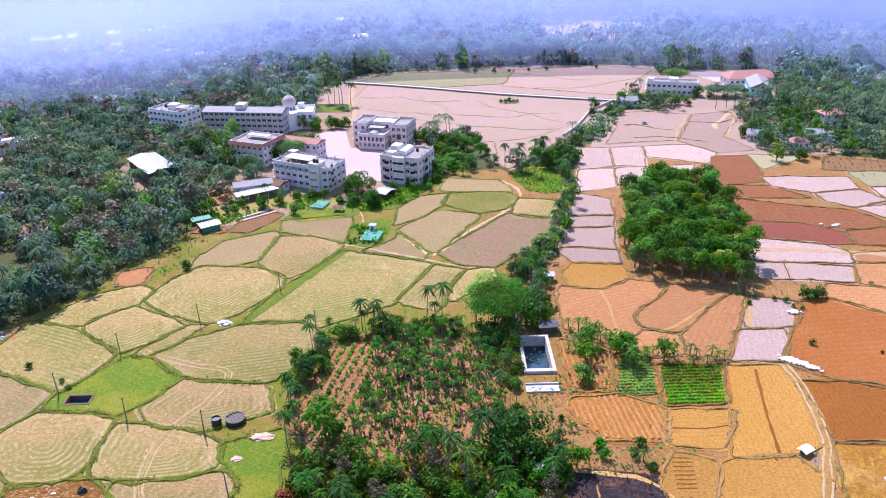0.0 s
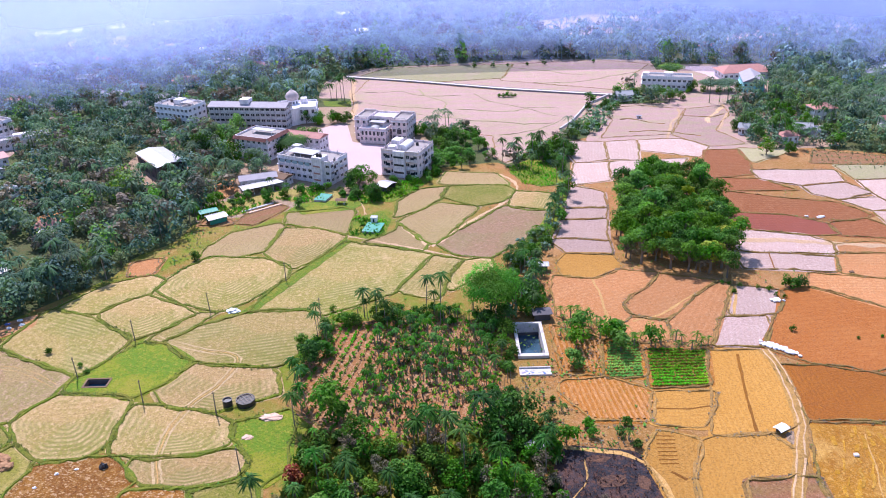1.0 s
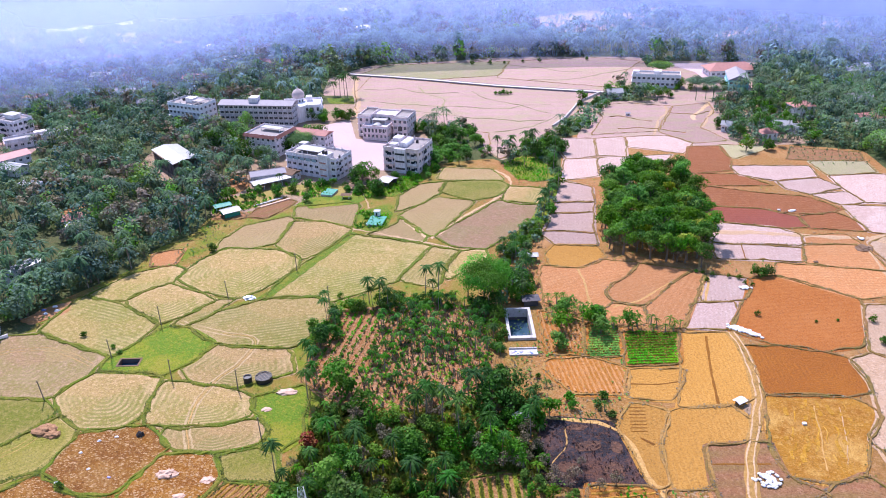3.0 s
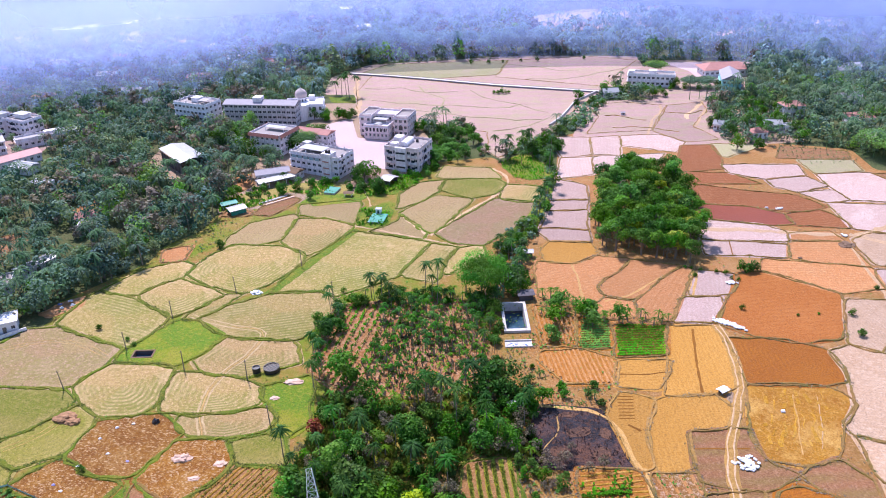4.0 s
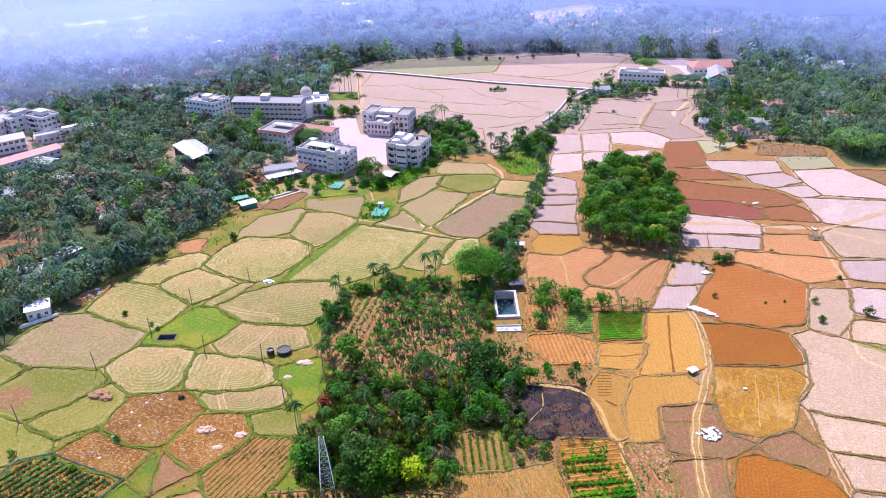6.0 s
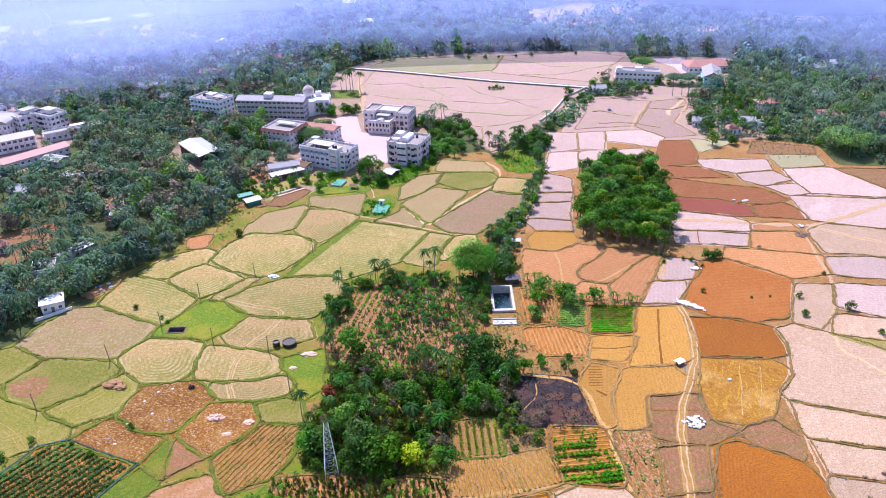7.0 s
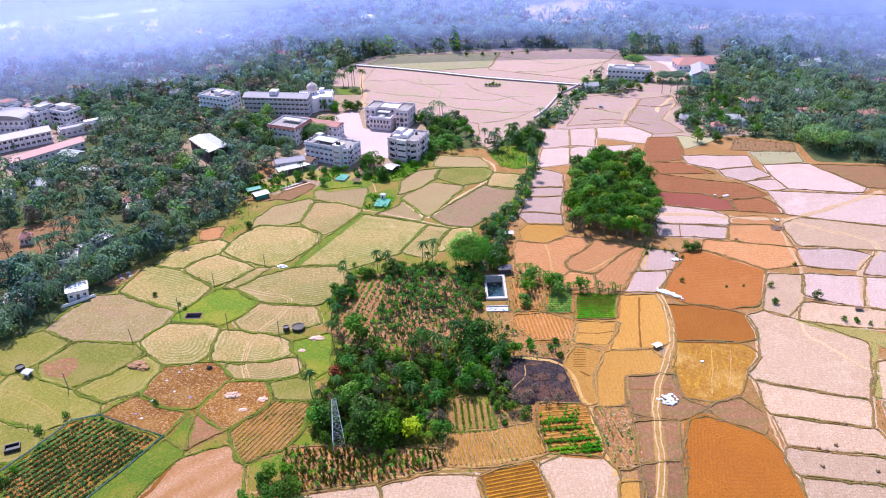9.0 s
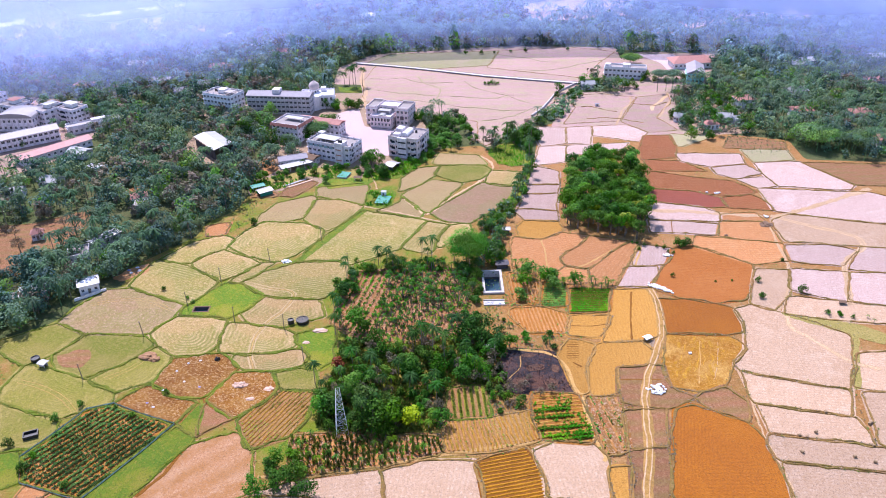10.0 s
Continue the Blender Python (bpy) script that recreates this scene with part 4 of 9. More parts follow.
SPINNEY = [(-34.5, 125), (-33.4, 138.7), (-9.9, 133.6), (6.9, 137.2), (24, 140.1), (26.4, 129.4), (23.6, 119.6), (25.6, 107.3), (18.9, 107.5), (16.1, 110.6), (4.5, 109.5), (2.4, 88.7), (-11.9, 86.6), (-30, 87.7), (-37.8, 92.1), (-37.8, 106.6)]
HEDGE = [(20.6, 226.2), (28.2, 238.9), (39.4, 257.4), (50.4, 294.3), (55.1, 294), (45.2, 257.1), (37.5, 235.3), (31.1, 204.9), (27.5, 190.1), (19.7, 190.4)]
NURSERYRIM = [(-37.9, 159.8), (-41.9, 174.8), (-35, 189.1), (-16.9, 196), (8, 194.9), (19, 190.5), (20.7, 176.5), (16.4, 136.8), (11.1, 137), (13.7, 181.3), (0.5, 187.5), (-31, 186.1), (-34.5, 159.7)]
BANANAS = [(33.7, 190.8), (46.6, 185.4), (57.2, 175.8), (75.4, 172.7), (73.5, 168.9), (56.3, 169.7), (45.3, 175.4), (32.4, 176)]
GREENYARD = [(-21.9, 305), (-11.2, 328), (0.4, 362.2), (22.1, 371), (27.6, 336.4), (10.3, 321.4), (-2.8, 318.8)]
OASIS = [(31.6, 318.3), (39.7, 340.2), (47.3, 349.2), (64, 357.9), (62.4, 329.6), (51, 300.6), (42.8, 296.3)]
DUMP = [(-33.6, 61.8), (-53.4, 62.3), (-50.1, 71), (-48.4, 80.3), (-41.4, 80.1)]
LANE_TREES = [(95.1, 422.9), (110, 441.1), (95.2, 398.8), (77.6, 367.2), (67.8, 360.7), (59.9, 353.2), (72.4, 383.5)]
HOMESTEAD = [(155.6, 377.5), (183.6, 416), (203.9, 385.1), (191.3, 339.6), (177, 337.7), (154.9, 337.3), (150.4, 352)]

for n_open, (outline, soil, label) in enumerate(((FARMLAND, FLOOR, "weedy dry earth between the fields"), (PLAIN, SOIL["plain"], "dry earth round the wide plain"), (FARSCHOOL, SOIL["plain"], "trodden brown earth of the far school"), (HOMESTEAD, SOIL["trampled"], "trodden brown earth round houses"))):
    bm = bmesh.new()
    face = bm.faces.new([bm.verts.new((x, y, 0.004 + 0.003 * n_open)) for x, y in softened(outline, 4.0)])
    bm.normal_update()
    if face.normal.z < 0:
        face.normal_flip()
    bmesh.ops.triangulate(bm, faces=[face])
    if n_open == 0:
        cut_hole(bm, TANK)
        cut_hole(bm, POND)
    tagged(link("open_earth", bm, soil), label, "ground", kind="structure")
for plot in (FAR_PLOT_A, FAR_PLOT_B, FAR_ROAD, FAR_PLOT_C, FAR_STRIP):
    field("lilac", 0, plot)
patch("trampled", SCHOOL, "yard", "trodden brown earth round the school buildings", 0.016)
patch("grass", [(-71, 450), (-50.5, 448), (-51, 434), (-67, 437)], label="green school lawn beside the prayer hall", level=0.06)
patch("olive", [(-97, 269), (-80, 275), (-70, 291), (-58, 286), (-40, 286), (-42, 301), (-66, 302), (-86, 293), (-98, 284)], label="weedy green school garden", level=0.03)
patch("plain", [(72, 354), (100, 345), (131, 339), (152, 339), (165, 400), (166, 424), (137, 424), (92, 424)], "bare_patch", "pinkish dry earth between far fields", 0.024)
patch("plain", TOWN, "yard", "trodden pinkish earth between the hostels", 0.017)
patch("trampled", HALL, "yard", "trodden brown earth round an open hall", 0.018)
patch("trampled", HOUSES_LANE, "yard", "trodden brown earth along a house lane", 0.019)
patch("fallow", [(-139.0, 131.3), (-134.5, 135.5), (-127.0, 135.0), (-125.8, 128.0), (-127.5, 124.2), (-134.5, 125.2)], "bare_patch", "bare reddish soil in the pasture")
patch("mauve", [(-123.9, 169.7), (-115.1, 171.4), (-109.6, 164.9), (-117.8, 161.9)], "bare_patch", "bare pale soil in the pasture")


patch("pink", [(-139, 187), (-131, 197), (-126, 199), (-125, 191), (-133, 184)], "bare_patch", "bare pinkish rubble ground at the wood edge")
patch("soil", [(-165, 276), (-158, 287), (-150, 294), (-148, 291), (-155, 283), (-162, 273)], "bare_patch", "orange earth lane among the trees")
for x, y, w, d in ((36, 119, 3.5, 2.2), (41, 110.5, 2.6, 3.0), (29.5, 112, 2.8, 1.6), (34, 125.5, 3.6, 1.0), (43, 118, 1.6, 2.6)):
    patch("scorched", [(x - w, y - d * 0.4), (x - w * 0.3, y + d), (x + w, y + d * 0.5), (x + w * 0.4, y - d)], "bare_patch", "scorched brown soil within burnt ground")
# bleached streaks left by drying on the mottled field
g = random.Random(17)
MOTTLED = [f[2] for f in FIELDS if f[0] == "mottled"][0]
streaks = []
while len(streaks) < 32:
    x, y = g.uniform(84, 111), g.uniform(107, 134)
    w, d = g.uniform(0.12, 0.6), g.uniform(0.5, 3.4)
    if all(inside(MOTTLED, x + i * 3, y + j * (d + 1.5)) for i in (-1, 1) for j in (-1, 1)) and all(math.hypot(x - p, (y - q) * 0.5) > 1.7 for p, q in streaks):
        streaks.append((x, y))
        patch("bleached", [(x + a * w + b * d * 0.3, y + b * d) for a, b in ((-1, -1), (-1, 1), (1, 1), (1, -1))], "bare_patch", "bleached dry streak on the mottled field", 0.125 + 0.001 * len(streaks))

# ---- trees ----
def tube(points, radii, sides=6):
    """Vertices and triangles of a tapered, bent limb."""
    v, f = [], []
    for i, (p, r) in enumerate(zip(points, radii)):
        for k in range(sides):
            a = 2 * math.pi * k / sides
            v.append((p[0] + r * math.cos(a), p[1] + r * math.sin(a), p[2]))
        if i:
            for k in range(sides):
                a, b, c, d = (i - 1) * sides + k, (i - 1) * sides + (k + 1) % sides, i * sides + (k + 1) % sides, i * sides + k
                f += [(a, b, c), (a, c, d)]
    return v, f


def merged(pieces):
    v, f = [], []
    for pv, pf in pieces:
        k = len(v)
        v += list(pv)
        f += [(a + k, b + k, c + k) for a, b, c in pf]
    return v, f


def palm_parts(rng, height, fronds, reach, cuts, lean=0.08, broad=0.15, lift=-0.3):
    """Trunk and crown of a palm: arching fronds with leaflets hanging from both sides."""
    top = Vector((rng.uniform(-lean, lean) * height, rng.uniform(-lean, lean) * height, height))
    pts = [Vector((top.x * (i / 5) ** 2, top.y * (i / 5) ** 2, height * i / 5)) for i in range(6)]
    trunk = tube(pts, [0.24, 0.19, 0.17, 0.15, 0.14, 0.13], 6 if cuts > 3 else 4)
    v, f = [], []
    for k in range(fronds):
        turn = 2 * math.pi * k / fronds * 2.618 + rng.uniform(-0.3, 0.3)
        rise = rng.uniform(lift, max(0.95, lift + 0.8)) if k > 1 else 1.25
        out = Vector((math.cos(turn), math.sin(turn), 0))
        side = Vector((-out.y, out.x, 0))
        length = reach * rng.uniform(0.85, 1.1)
        line = []
        for i in range(cuts + 1):
            s = i / cuts
            r = length * (s * math.cos(rise * (1 - 0.3 * s)))
            z = length * (math.sin(rise) * s - (0.58 + 0.34 * max(rise, 0)) * s * s)
            line.append(top + out * max(r, 0.1 * s) + Vector((0, 0, z)))
        for i in range(cuts):
            s = (i + 0.5) / cuts
            a, b = line[i], line[i + 1]
            w = reach * broad * math.sin(math.pi * (0.16 + 0.76 * s)) * rng.uniform(0.8, 1.15)
            drop = Vector((0, 0, -w * rng.uniform(0.3, 0.9)))
            tip = (b - a) * 0.8
            for sign in (1, -1):
                q = len(v)
                v += [a, b, b + side * sign * w + drop + tip, a + side * sign * w * 0.6 + drop * 0.6 + tip * 0.3]
                f += [(q, q + 1, q + 2)] if cuts < 5 else [(q, q + 1, q + 2), (q, q + 2, q + 3)]
    return trunk, (v, f)


def tree_parts(rng, height, spread, leaves, size, lobes=7, flat=0.62, bare=0.0, stem=0.24, low=None):
    """Trunk with limbs, and a crown of leaf clumps on several uneven lobes."""
    base = height * stem
    pieces = [tube([Vector((0, 0, 0)), Vector((0.15, 0.1, base)), Vector((0.1, -0.1, height * 0.75))], [0.035 * height, 0.024 * height, 0.008 * height], 6)]
    centres = []
    for k in range(lobes):
        a = 2 * math.pi * k / lobes + rng.uniform(-0.5, 0.5)
        r = spread * (rng.uniform(0.3, 0.68) if k else 0.0)
        z = height * rng.uniform(low or max(0.3, stem + 0.12), 0.84) if k else height * 0.82
        c = Vector((math.cos(a) * r, math.sin(a) * r, z))
        centres.append((c, spread * rng.uniform(0.34, 0.52)))
        start = Vector((0.1, 0, base * rng.uniform(0.8, 1.2)))
        pieces.append(tube([start, start.lerp(c, 0.55) + Vector((0, 0, -0.05 * height)), c], [0.013 * height, 0.009 * height, 0.003 * height], 4))
        if bare:
            for _ in range(4):
                e = c + Vector((rng.uniform(-1, 1), rng.uniform(-1, 1), rng.uniform(0, 1))) * spread * 0.5
                pieces.append(tube([start.lerp(c, 0.7), e], [0.006 * height, 0.002 * height], 3))
    v, f = [], []
    per = max(1, int(leaves / lobes))
    for c, r in centres:
        for _ in range(per):
            d = Vector((rng.gauss(0, 1), rng.gauss(0, 1), rng.gauss(0.25, 1))).normalized()
            p = c + Vector((d.x * r, d.y * r, d.z * r * flat * 1.25)) * rng.uniform(0.72, 1.08)
            nrm = (d + Vector((rng.uniform(-0.7, 0.7), rng.uniform(-0.7, 0.7), rng.uniform(-0.2, 0.9)))).normalized()
            u = nrm.cross(Vector((rng.uniform(-1, 1), rng.uniform(-1, 1), 0.3))).normalized()
            w = nrm.cross(u)
            s = size * rng.uniform(0.6, 1.3)
            q = len(v)
            v += [p + u * s, p + w * s * 0.8 + nrm * s * 0.2, p - u * s * 0.9 - nrm * s * 0.15, p - w * s * 0.75]
            f += [(q, q + 1, q + 2), (q, q + 2, q + 3)]
    return merged(pieces), (v, f)


def mesh_of(name, vf, material):
    me = bpy.data.meshes.new(name)
    me.from_pydata([tuple(p) for p in vf[0]], [], vf[1])
    me.materials.append(material)
    return me


def species(name, made, bark, leaf):
    """Shared meshes of one grown form: (trunk mesh, crown mesh)."""
    trunk, crown = made
    return mesh_of("trunk", trunk, bark), mesh_of("crown", crown, leaf)


def plant_tree(name, form, x, y, size, label, category="tree", group="", z=0.0):
    small = name in ("shrub", "banana_plant")
    root = new(name, form[0] if small else None)
    root.location, root.rotation_euler, root.scale = (x, y, z), (0, 0, random.uniform(0, 6.283)), (size, size, size * random.uniform(0.9, 1.12))
    root.empty_display_size = 0.5
    for part_name, me in list(zip(("trunk", "crown"), form))[1 if small else 0:]:
        ob = new(part_name, me)
        ob.parent = root
    return tagged(root, label, category, group)


rng = random.Random(11)
PALMS = [species("palm", palm_parts(rng, h, 26, 3.8, 6, broad=0.11), PALM_BARK, PALM_LEAF) for h in (11.5, 13.5, 15, 9.5)]
ARECA_LEAF = leafy("areca_frond", (0.018, 0.085, 0.012), (0.10, 0.25, 0.03), (0.05, 0.15, 0.02), 0.35, 0.5)
ARECAS = [species("areca", palm_parts(rng, h, 17, 1.8, 5, 0.04, 0.2), PALM_BARK, ARECA_LEAF) for h in (5.0, 6.2, 4.2)]
BANANAS_FORM = [species("banana", palm_parts(rng, h, 9, 1.9, 4, 0.05, 0.2, 0.35), PALM_BARK, BANANA_LEAF) for h in (2.2, 2.8)]
BROADS = [species("broad", tree_parts(rng, h, s, 560, 0.57, lobes=10, flat=0.75, stem=0.14), BARK, TREE_LEAF) for h, s in ((10.5, 5.6), (12.5, 6.0), (9.0, 4.6), (11.0, 6.8))]
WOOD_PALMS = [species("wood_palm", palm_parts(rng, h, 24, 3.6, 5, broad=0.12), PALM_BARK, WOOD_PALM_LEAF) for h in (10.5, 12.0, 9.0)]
def recoloured(forms, leaf):
    """The same grown forms in another foliage."""
    return [(t, mesh_of("crown", ([v.co.copy() for v in c.vertices], [tuple(p.vertices) for p in c.polygons]), leaf)) for t, c in forms]


OLIVES = recoloured(BROADS[1:3], OLIVE_LEAF)
BROWNS = recoloured(BROADS[2:], BROWN_LEAF)
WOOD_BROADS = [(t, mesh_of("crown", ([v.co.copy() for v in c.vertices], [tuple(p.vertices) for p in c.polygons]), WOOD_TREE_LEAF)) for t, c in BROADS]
GREYS = [species("grey", tree_parts(rng, h, s, 260, 0.42, bare=1), BARK, GREY_LEAF) for h, s in ((10.0, 4.6), (11.5, 5.2))]
GROVES = [species("grove", tree_parts(rng, h, s, 720, 0.43, lobes=9, stem=0.30), BARK, GROVE_LEAF) for h, s in ((14.0, 5.0), (13.0, 4.6), (15.0, 5.2))]
BUSHES = [species("bush", tree_parts(rng, h, s, 260, 0.34, lobes=6, flat=0.8, stem=0.12), BARK, TREE_LEAF) for h, s in ((3.0, 2.0), (4.2, 2.6))]
BRIGHTS = [species("bright", tree_parts(rng, h, s, 420, 0.4, lobes=7, flat=0.8, stem=0.12), BARK, GROVE_LEAF) for h, s in ((5.0, 2.8), (6.5, 3.4))]


def scatter(poly, spacing, rng, clear=()):
    """Points inside an outline, about spacing apart, in a jittered grid."""
    xs, ys = [p[0] for p in poly], [p[1] for p in poly]
    out = []
    y = min(ys)
    while y < max(ys):
        x = min(xs) + rng.uniform(0, spacing)
        while x < max(xs):
            px, py = x + rng.uniform(-0.45, 0.45) * spacing, y + rng.uniform(-0.45, 0.45) * spacing
            if inside(poly, px, py) and not any(inside(c, px, py) for c in clear):
                out.append((px, py))
            x += spacing
        y += spacing
    return out


PALM_LABEL = "coconut palm with a slender grey trunk and arching green fronds"
GREY_LABEL = "half-bare grey-brown tree with sparse dusty leaves"
# tree-free strips opened towards the camera so houses and workshop show
WORKSHOP_GAP = [(-232, 300), (-195, 338), (-215, 356), (-248, 320)]
LAWN = [(-75, 424), (-47, 424), (-47, 457), (-75, 457)]
HOUSE_GAPS = [[(x - 4, y + 2), (x + 5, y + 3), (x + 12, y - 12), (x + 2, y - 15)] for x, y in ((-143, 174), (-157.6, 200), (-151, 217), (-152, 244), (-161, 252), (-206, 325), (-184, 310), (-215, 279), (-134, 247), (-131, 335), (-228, 333), (-245, 345))]
OPEN = HOUSE_GAPS + [WORKSHOP_GAP, LAWN, FARMLAND, PLAIN, SCHOOL, TOWN, FARSCHOOL, CLEARING, HOUSES_LANE, HALL, FAR_PLOT_A, FAR_PLOT_B, FAR_ROAD, FAR_PLOT_C, FAR_STRIP, GREENYARD, OASIS, LANE_TREES, HOMESTEAD]
WOODS = [(-172, 128), (-230, 128), (-620, 900), (-620, 1070), (500, 1070), (500, 760), (300, 250), (262, 270), (200, 320), (40, 320), (-70, 270), (-95, 240), (-140, 185)]
rng = random.Random(5)
near_count = {"palm": 0, "broad": 0, "grey": 0}
far_spots = {"palm": [], "mid": [], "shade": [], "fresh": [], "olive": [], "grey": []}
SHADES = recoloured(BROADS[:2] + BROADS[3:], SHADE_LEAF)
FRESHES = recoloured(BROADS[1:3], FRESH_LEAF)
TONES = {"mid": WOOD_BROADS + BROADS[:1], "shade": SHADES, "fresh": FRESHES, "olive": OLIVES}
TONE_WORDS = {"mid": "mid-green", "shade": "deep-green", "fresh": "fresh-green", "olive": "olive-green"}
spots = scatter(WOODS, 4.9, rng, OPEN)
spots.sort(key=lambda s: math.hypot(s[0], s[1] + 40))
for x, y in spots:
    stand = noise.noise(Vector((x * 0.021, y * 0.021, 3.0)))       # palms and dusty trees keep to stands
    patchy = noise.noise(Vector((x * 0.045, y * 0.045, 9.0)))
    r = rng.random() + 0.55 * stand - (0.22 if x > 120 else 0.0)
    kind = "palm" if r < (0.25 if y < 350 and x < 0 else 0.36) else "broad" if r < 0.80 else "grey"
    tone = ("shade" if patchy + rng.uniform(-0.5, 0.5) < -0.12 else "mid" if rng.random() < 0.36 else rng.choice(("fresh", "olive", "olive")))
    large = rng.random() < 0.42
    size = rng.uniform(0.85, 1.1) if kind == "palm" else rng.uniform(0.85, 1.15) if large else rng.uniform(0.45, 0.72)
    limit = {"palm": 150, "broad": 84, "grey": 50}[kind]
    if near_count[kind] < limit and rng.random() < 0.66:
        near_count[kind] += 1
        form = rng.choice({"palm": WOOD_PALMS, "broad": TONES[tone], "grey": GREYS + BROWNS}[kind])
        plant_tree({"palm": "coconut_palm", "broad": "broadleaf_tree", "grey": "bare_tree"}[kind], form, x, y, size,
                   {"palm": PALM_LABEL, "broad": "dense " + TONE_WORDS[tone] + " broadleaf tree among palms", "grey": GREY_LABEL}[kind], "palm" if kind == "palm" else "tree", "woodland trees")
    elif rng.random() < (0.62 if large else 0.9) * (1.0 if y < 470 else 0.6 if y < 650 else 0.42):
        far_spots[tone if kind == "broad" else kind].append((x, y, size * (1.0 if y < 470 else 1.3 if y < 650 else 1.5)))


def spread_out(name, templates, places, material, seed, label):
    """Many small trees of a far wood joined into one mesh."""
    g = np.random.default_rng(seed)
    vs, fs, base = [], [], 0
    temps = [(np.array([tuple(p) for p in v]), np.array(f)) for v, f in templates]
    for x, y, s in places:
        v, f = temps[g.integers(len(temps))]
        a = g.uniform(0, 6.283)
        c, d = math.cos(a) * s, math.sin(a) * s
        w = np.stack([v[:, 0] * c - v[:, 1] * d + x, v[:, 0] * d + v[:, 1] * c + y, v[:, 2] * s * g.uniform(0.85, 1.15)], 1)
        vs.append(w)
        fs.append(f + base)
        base += len(v)
    return tagged(bulk(name, np.concatenate(vs), np.concatenate(fs), material), label, "woodland", kind="stuff")


rng = random.Random(23)
low_palms = [merged(palm_parts(rng, h, 16, 3.7, 4, broad=0.14)) for h in (9.5, 11, 12.5)]
far_palms = [merged(palm_parts(rng, h, 11, 3.6, 3, broad=0.2)) for h in (9.5, 11, 12.5)]
low_broads = [tree_parts(rng, h, s, 40, 1.3, lobes=5, flat=0.75) for h, s in ((10.0, 5.6), (12.0, 6.2), (8.5, 5.0))]
mid_broads = [tree_parts(rng, h, s, 140, 0.7, lobes=7, flat=0.8, stem=0.14) for h, s in ((10.0, 5.6), (12.0, 6.2), (8.5, 5.0))]
low_greys = [tree_parts(rng, h, s, 56, 0.95, lobes=5) for h, s in ((10.0, 5.0), (11.5, 5.4))]
FAR = 430
near_broads, far_broads = [c for t, c in mid_broads], [c for t, c in low_broads]
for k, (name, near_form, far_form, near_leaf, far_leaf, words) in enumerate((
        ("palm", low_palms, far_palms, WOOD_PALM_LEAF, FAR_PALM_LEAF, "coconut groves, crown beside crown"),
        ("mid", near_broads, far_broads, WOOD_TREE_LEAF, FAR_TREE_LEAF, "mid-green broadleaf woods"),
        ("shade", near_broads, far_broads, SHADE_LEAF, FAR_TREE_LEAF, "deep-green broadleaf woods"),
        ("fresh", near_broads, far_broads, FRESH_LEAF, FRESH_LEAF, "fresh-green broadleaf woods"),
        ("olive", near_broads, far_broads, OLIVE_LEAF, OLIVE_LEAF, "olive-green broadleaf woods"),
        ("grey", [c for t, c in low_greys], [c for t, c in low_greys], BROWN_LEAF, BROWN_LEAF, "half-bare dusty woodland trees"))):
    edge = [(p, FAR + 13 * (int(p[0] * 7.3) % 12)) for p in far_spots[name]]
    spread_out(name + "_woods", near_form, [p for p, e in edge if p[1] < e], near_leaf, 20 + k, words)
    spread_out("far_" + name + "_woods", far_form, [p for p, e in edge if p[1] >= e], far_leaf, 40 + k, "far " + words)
low_bushes = [tree_parts(rng, h, w, 30, 0.8, lobes=5, flat=0.8, stem=0.1)[1] for h, w in ((3.0, 2.6), (4.5, 3.0))]
under = [(x, y, rng.uniform(0.7, 1.3)) for x, y in scatter(WOODS, 5.2, rng, OPEN) if y < 560 and rng.random() < 0.32]
under += [(x, y, rng.uniform(0.5, 1.1)) for area in (HOMESTEAD, LANE_TREES, OASIS, HEDGE) for x, y in scatter(area, 3.6, rng, ([(28, 323), (43, 332), (51, 322), (52, 306), (47, 296), (35, 298)],)) if rng.random() < 0.75]
spread_out("undergrowth", low_bushes, under, WOOD_TREE_LEAF, 4, "dark green undergrowth beneath the trees")


def row_lines(outline, angle, spacing):
    """Lines across an outline along an angle, spacing apart, as (start, end) pairs."""
    a = radians(angle)
    ux, uy = math.cos(a), math.sin(a)
    loc = [(x * ux + y * uy, -x * uy + y * ux) for x, y in outline]
    v = min(p[1] for p in loc) + spacing * 0.6
    out = []
    while v < max(p[1] for p in loc):
        cuts = sorted(p[0] + (q[0] - p[0]) * (v - p[1]) / (q[1] - p[1]) for p, q in zip(loc, loc[1:] + loc[:1]) if (p[1] > v) != (q[1] > v))
        for s, e in zip(cuts[::2], cuts[1::2]):
            if e - s > 3:
                s, e = s + 0.8, e - 0.8
                out.append(((s * ux - v * uy, s * uy + v * ux), (e * ux - v * uy, e * uy + v * ux)))
        v += spacing
    return out


# ---- vegetation among the fields ----
rng = random.Random(31)
pale_grove = [species("pale_grove", tree_parts(rng, 12.5, 4.8, 900, 0.38, lobes=9, stem=0.3), BARK, GOLD_LEAF)]
dark_grove = [species("dark_grove", tree_parts(rng, 13.5, 5.0, 1000, 0.38, lobes=9, stem=0.3), BARK, TREE_LEAF)]
for x, y in scatter(RUBBER, 4.5, rng):
    r = rng.random()
    plant_tree("plantation_tree", rng.choice(GREYS if r < 0.09 else pale_grove if r < 0.16 else dark_grove if r < 0.58 else GROVES), x, y, rng.uniform(0.64, 1.02), "tall dense green tree of a small plantation", "tree", "plantation grove")


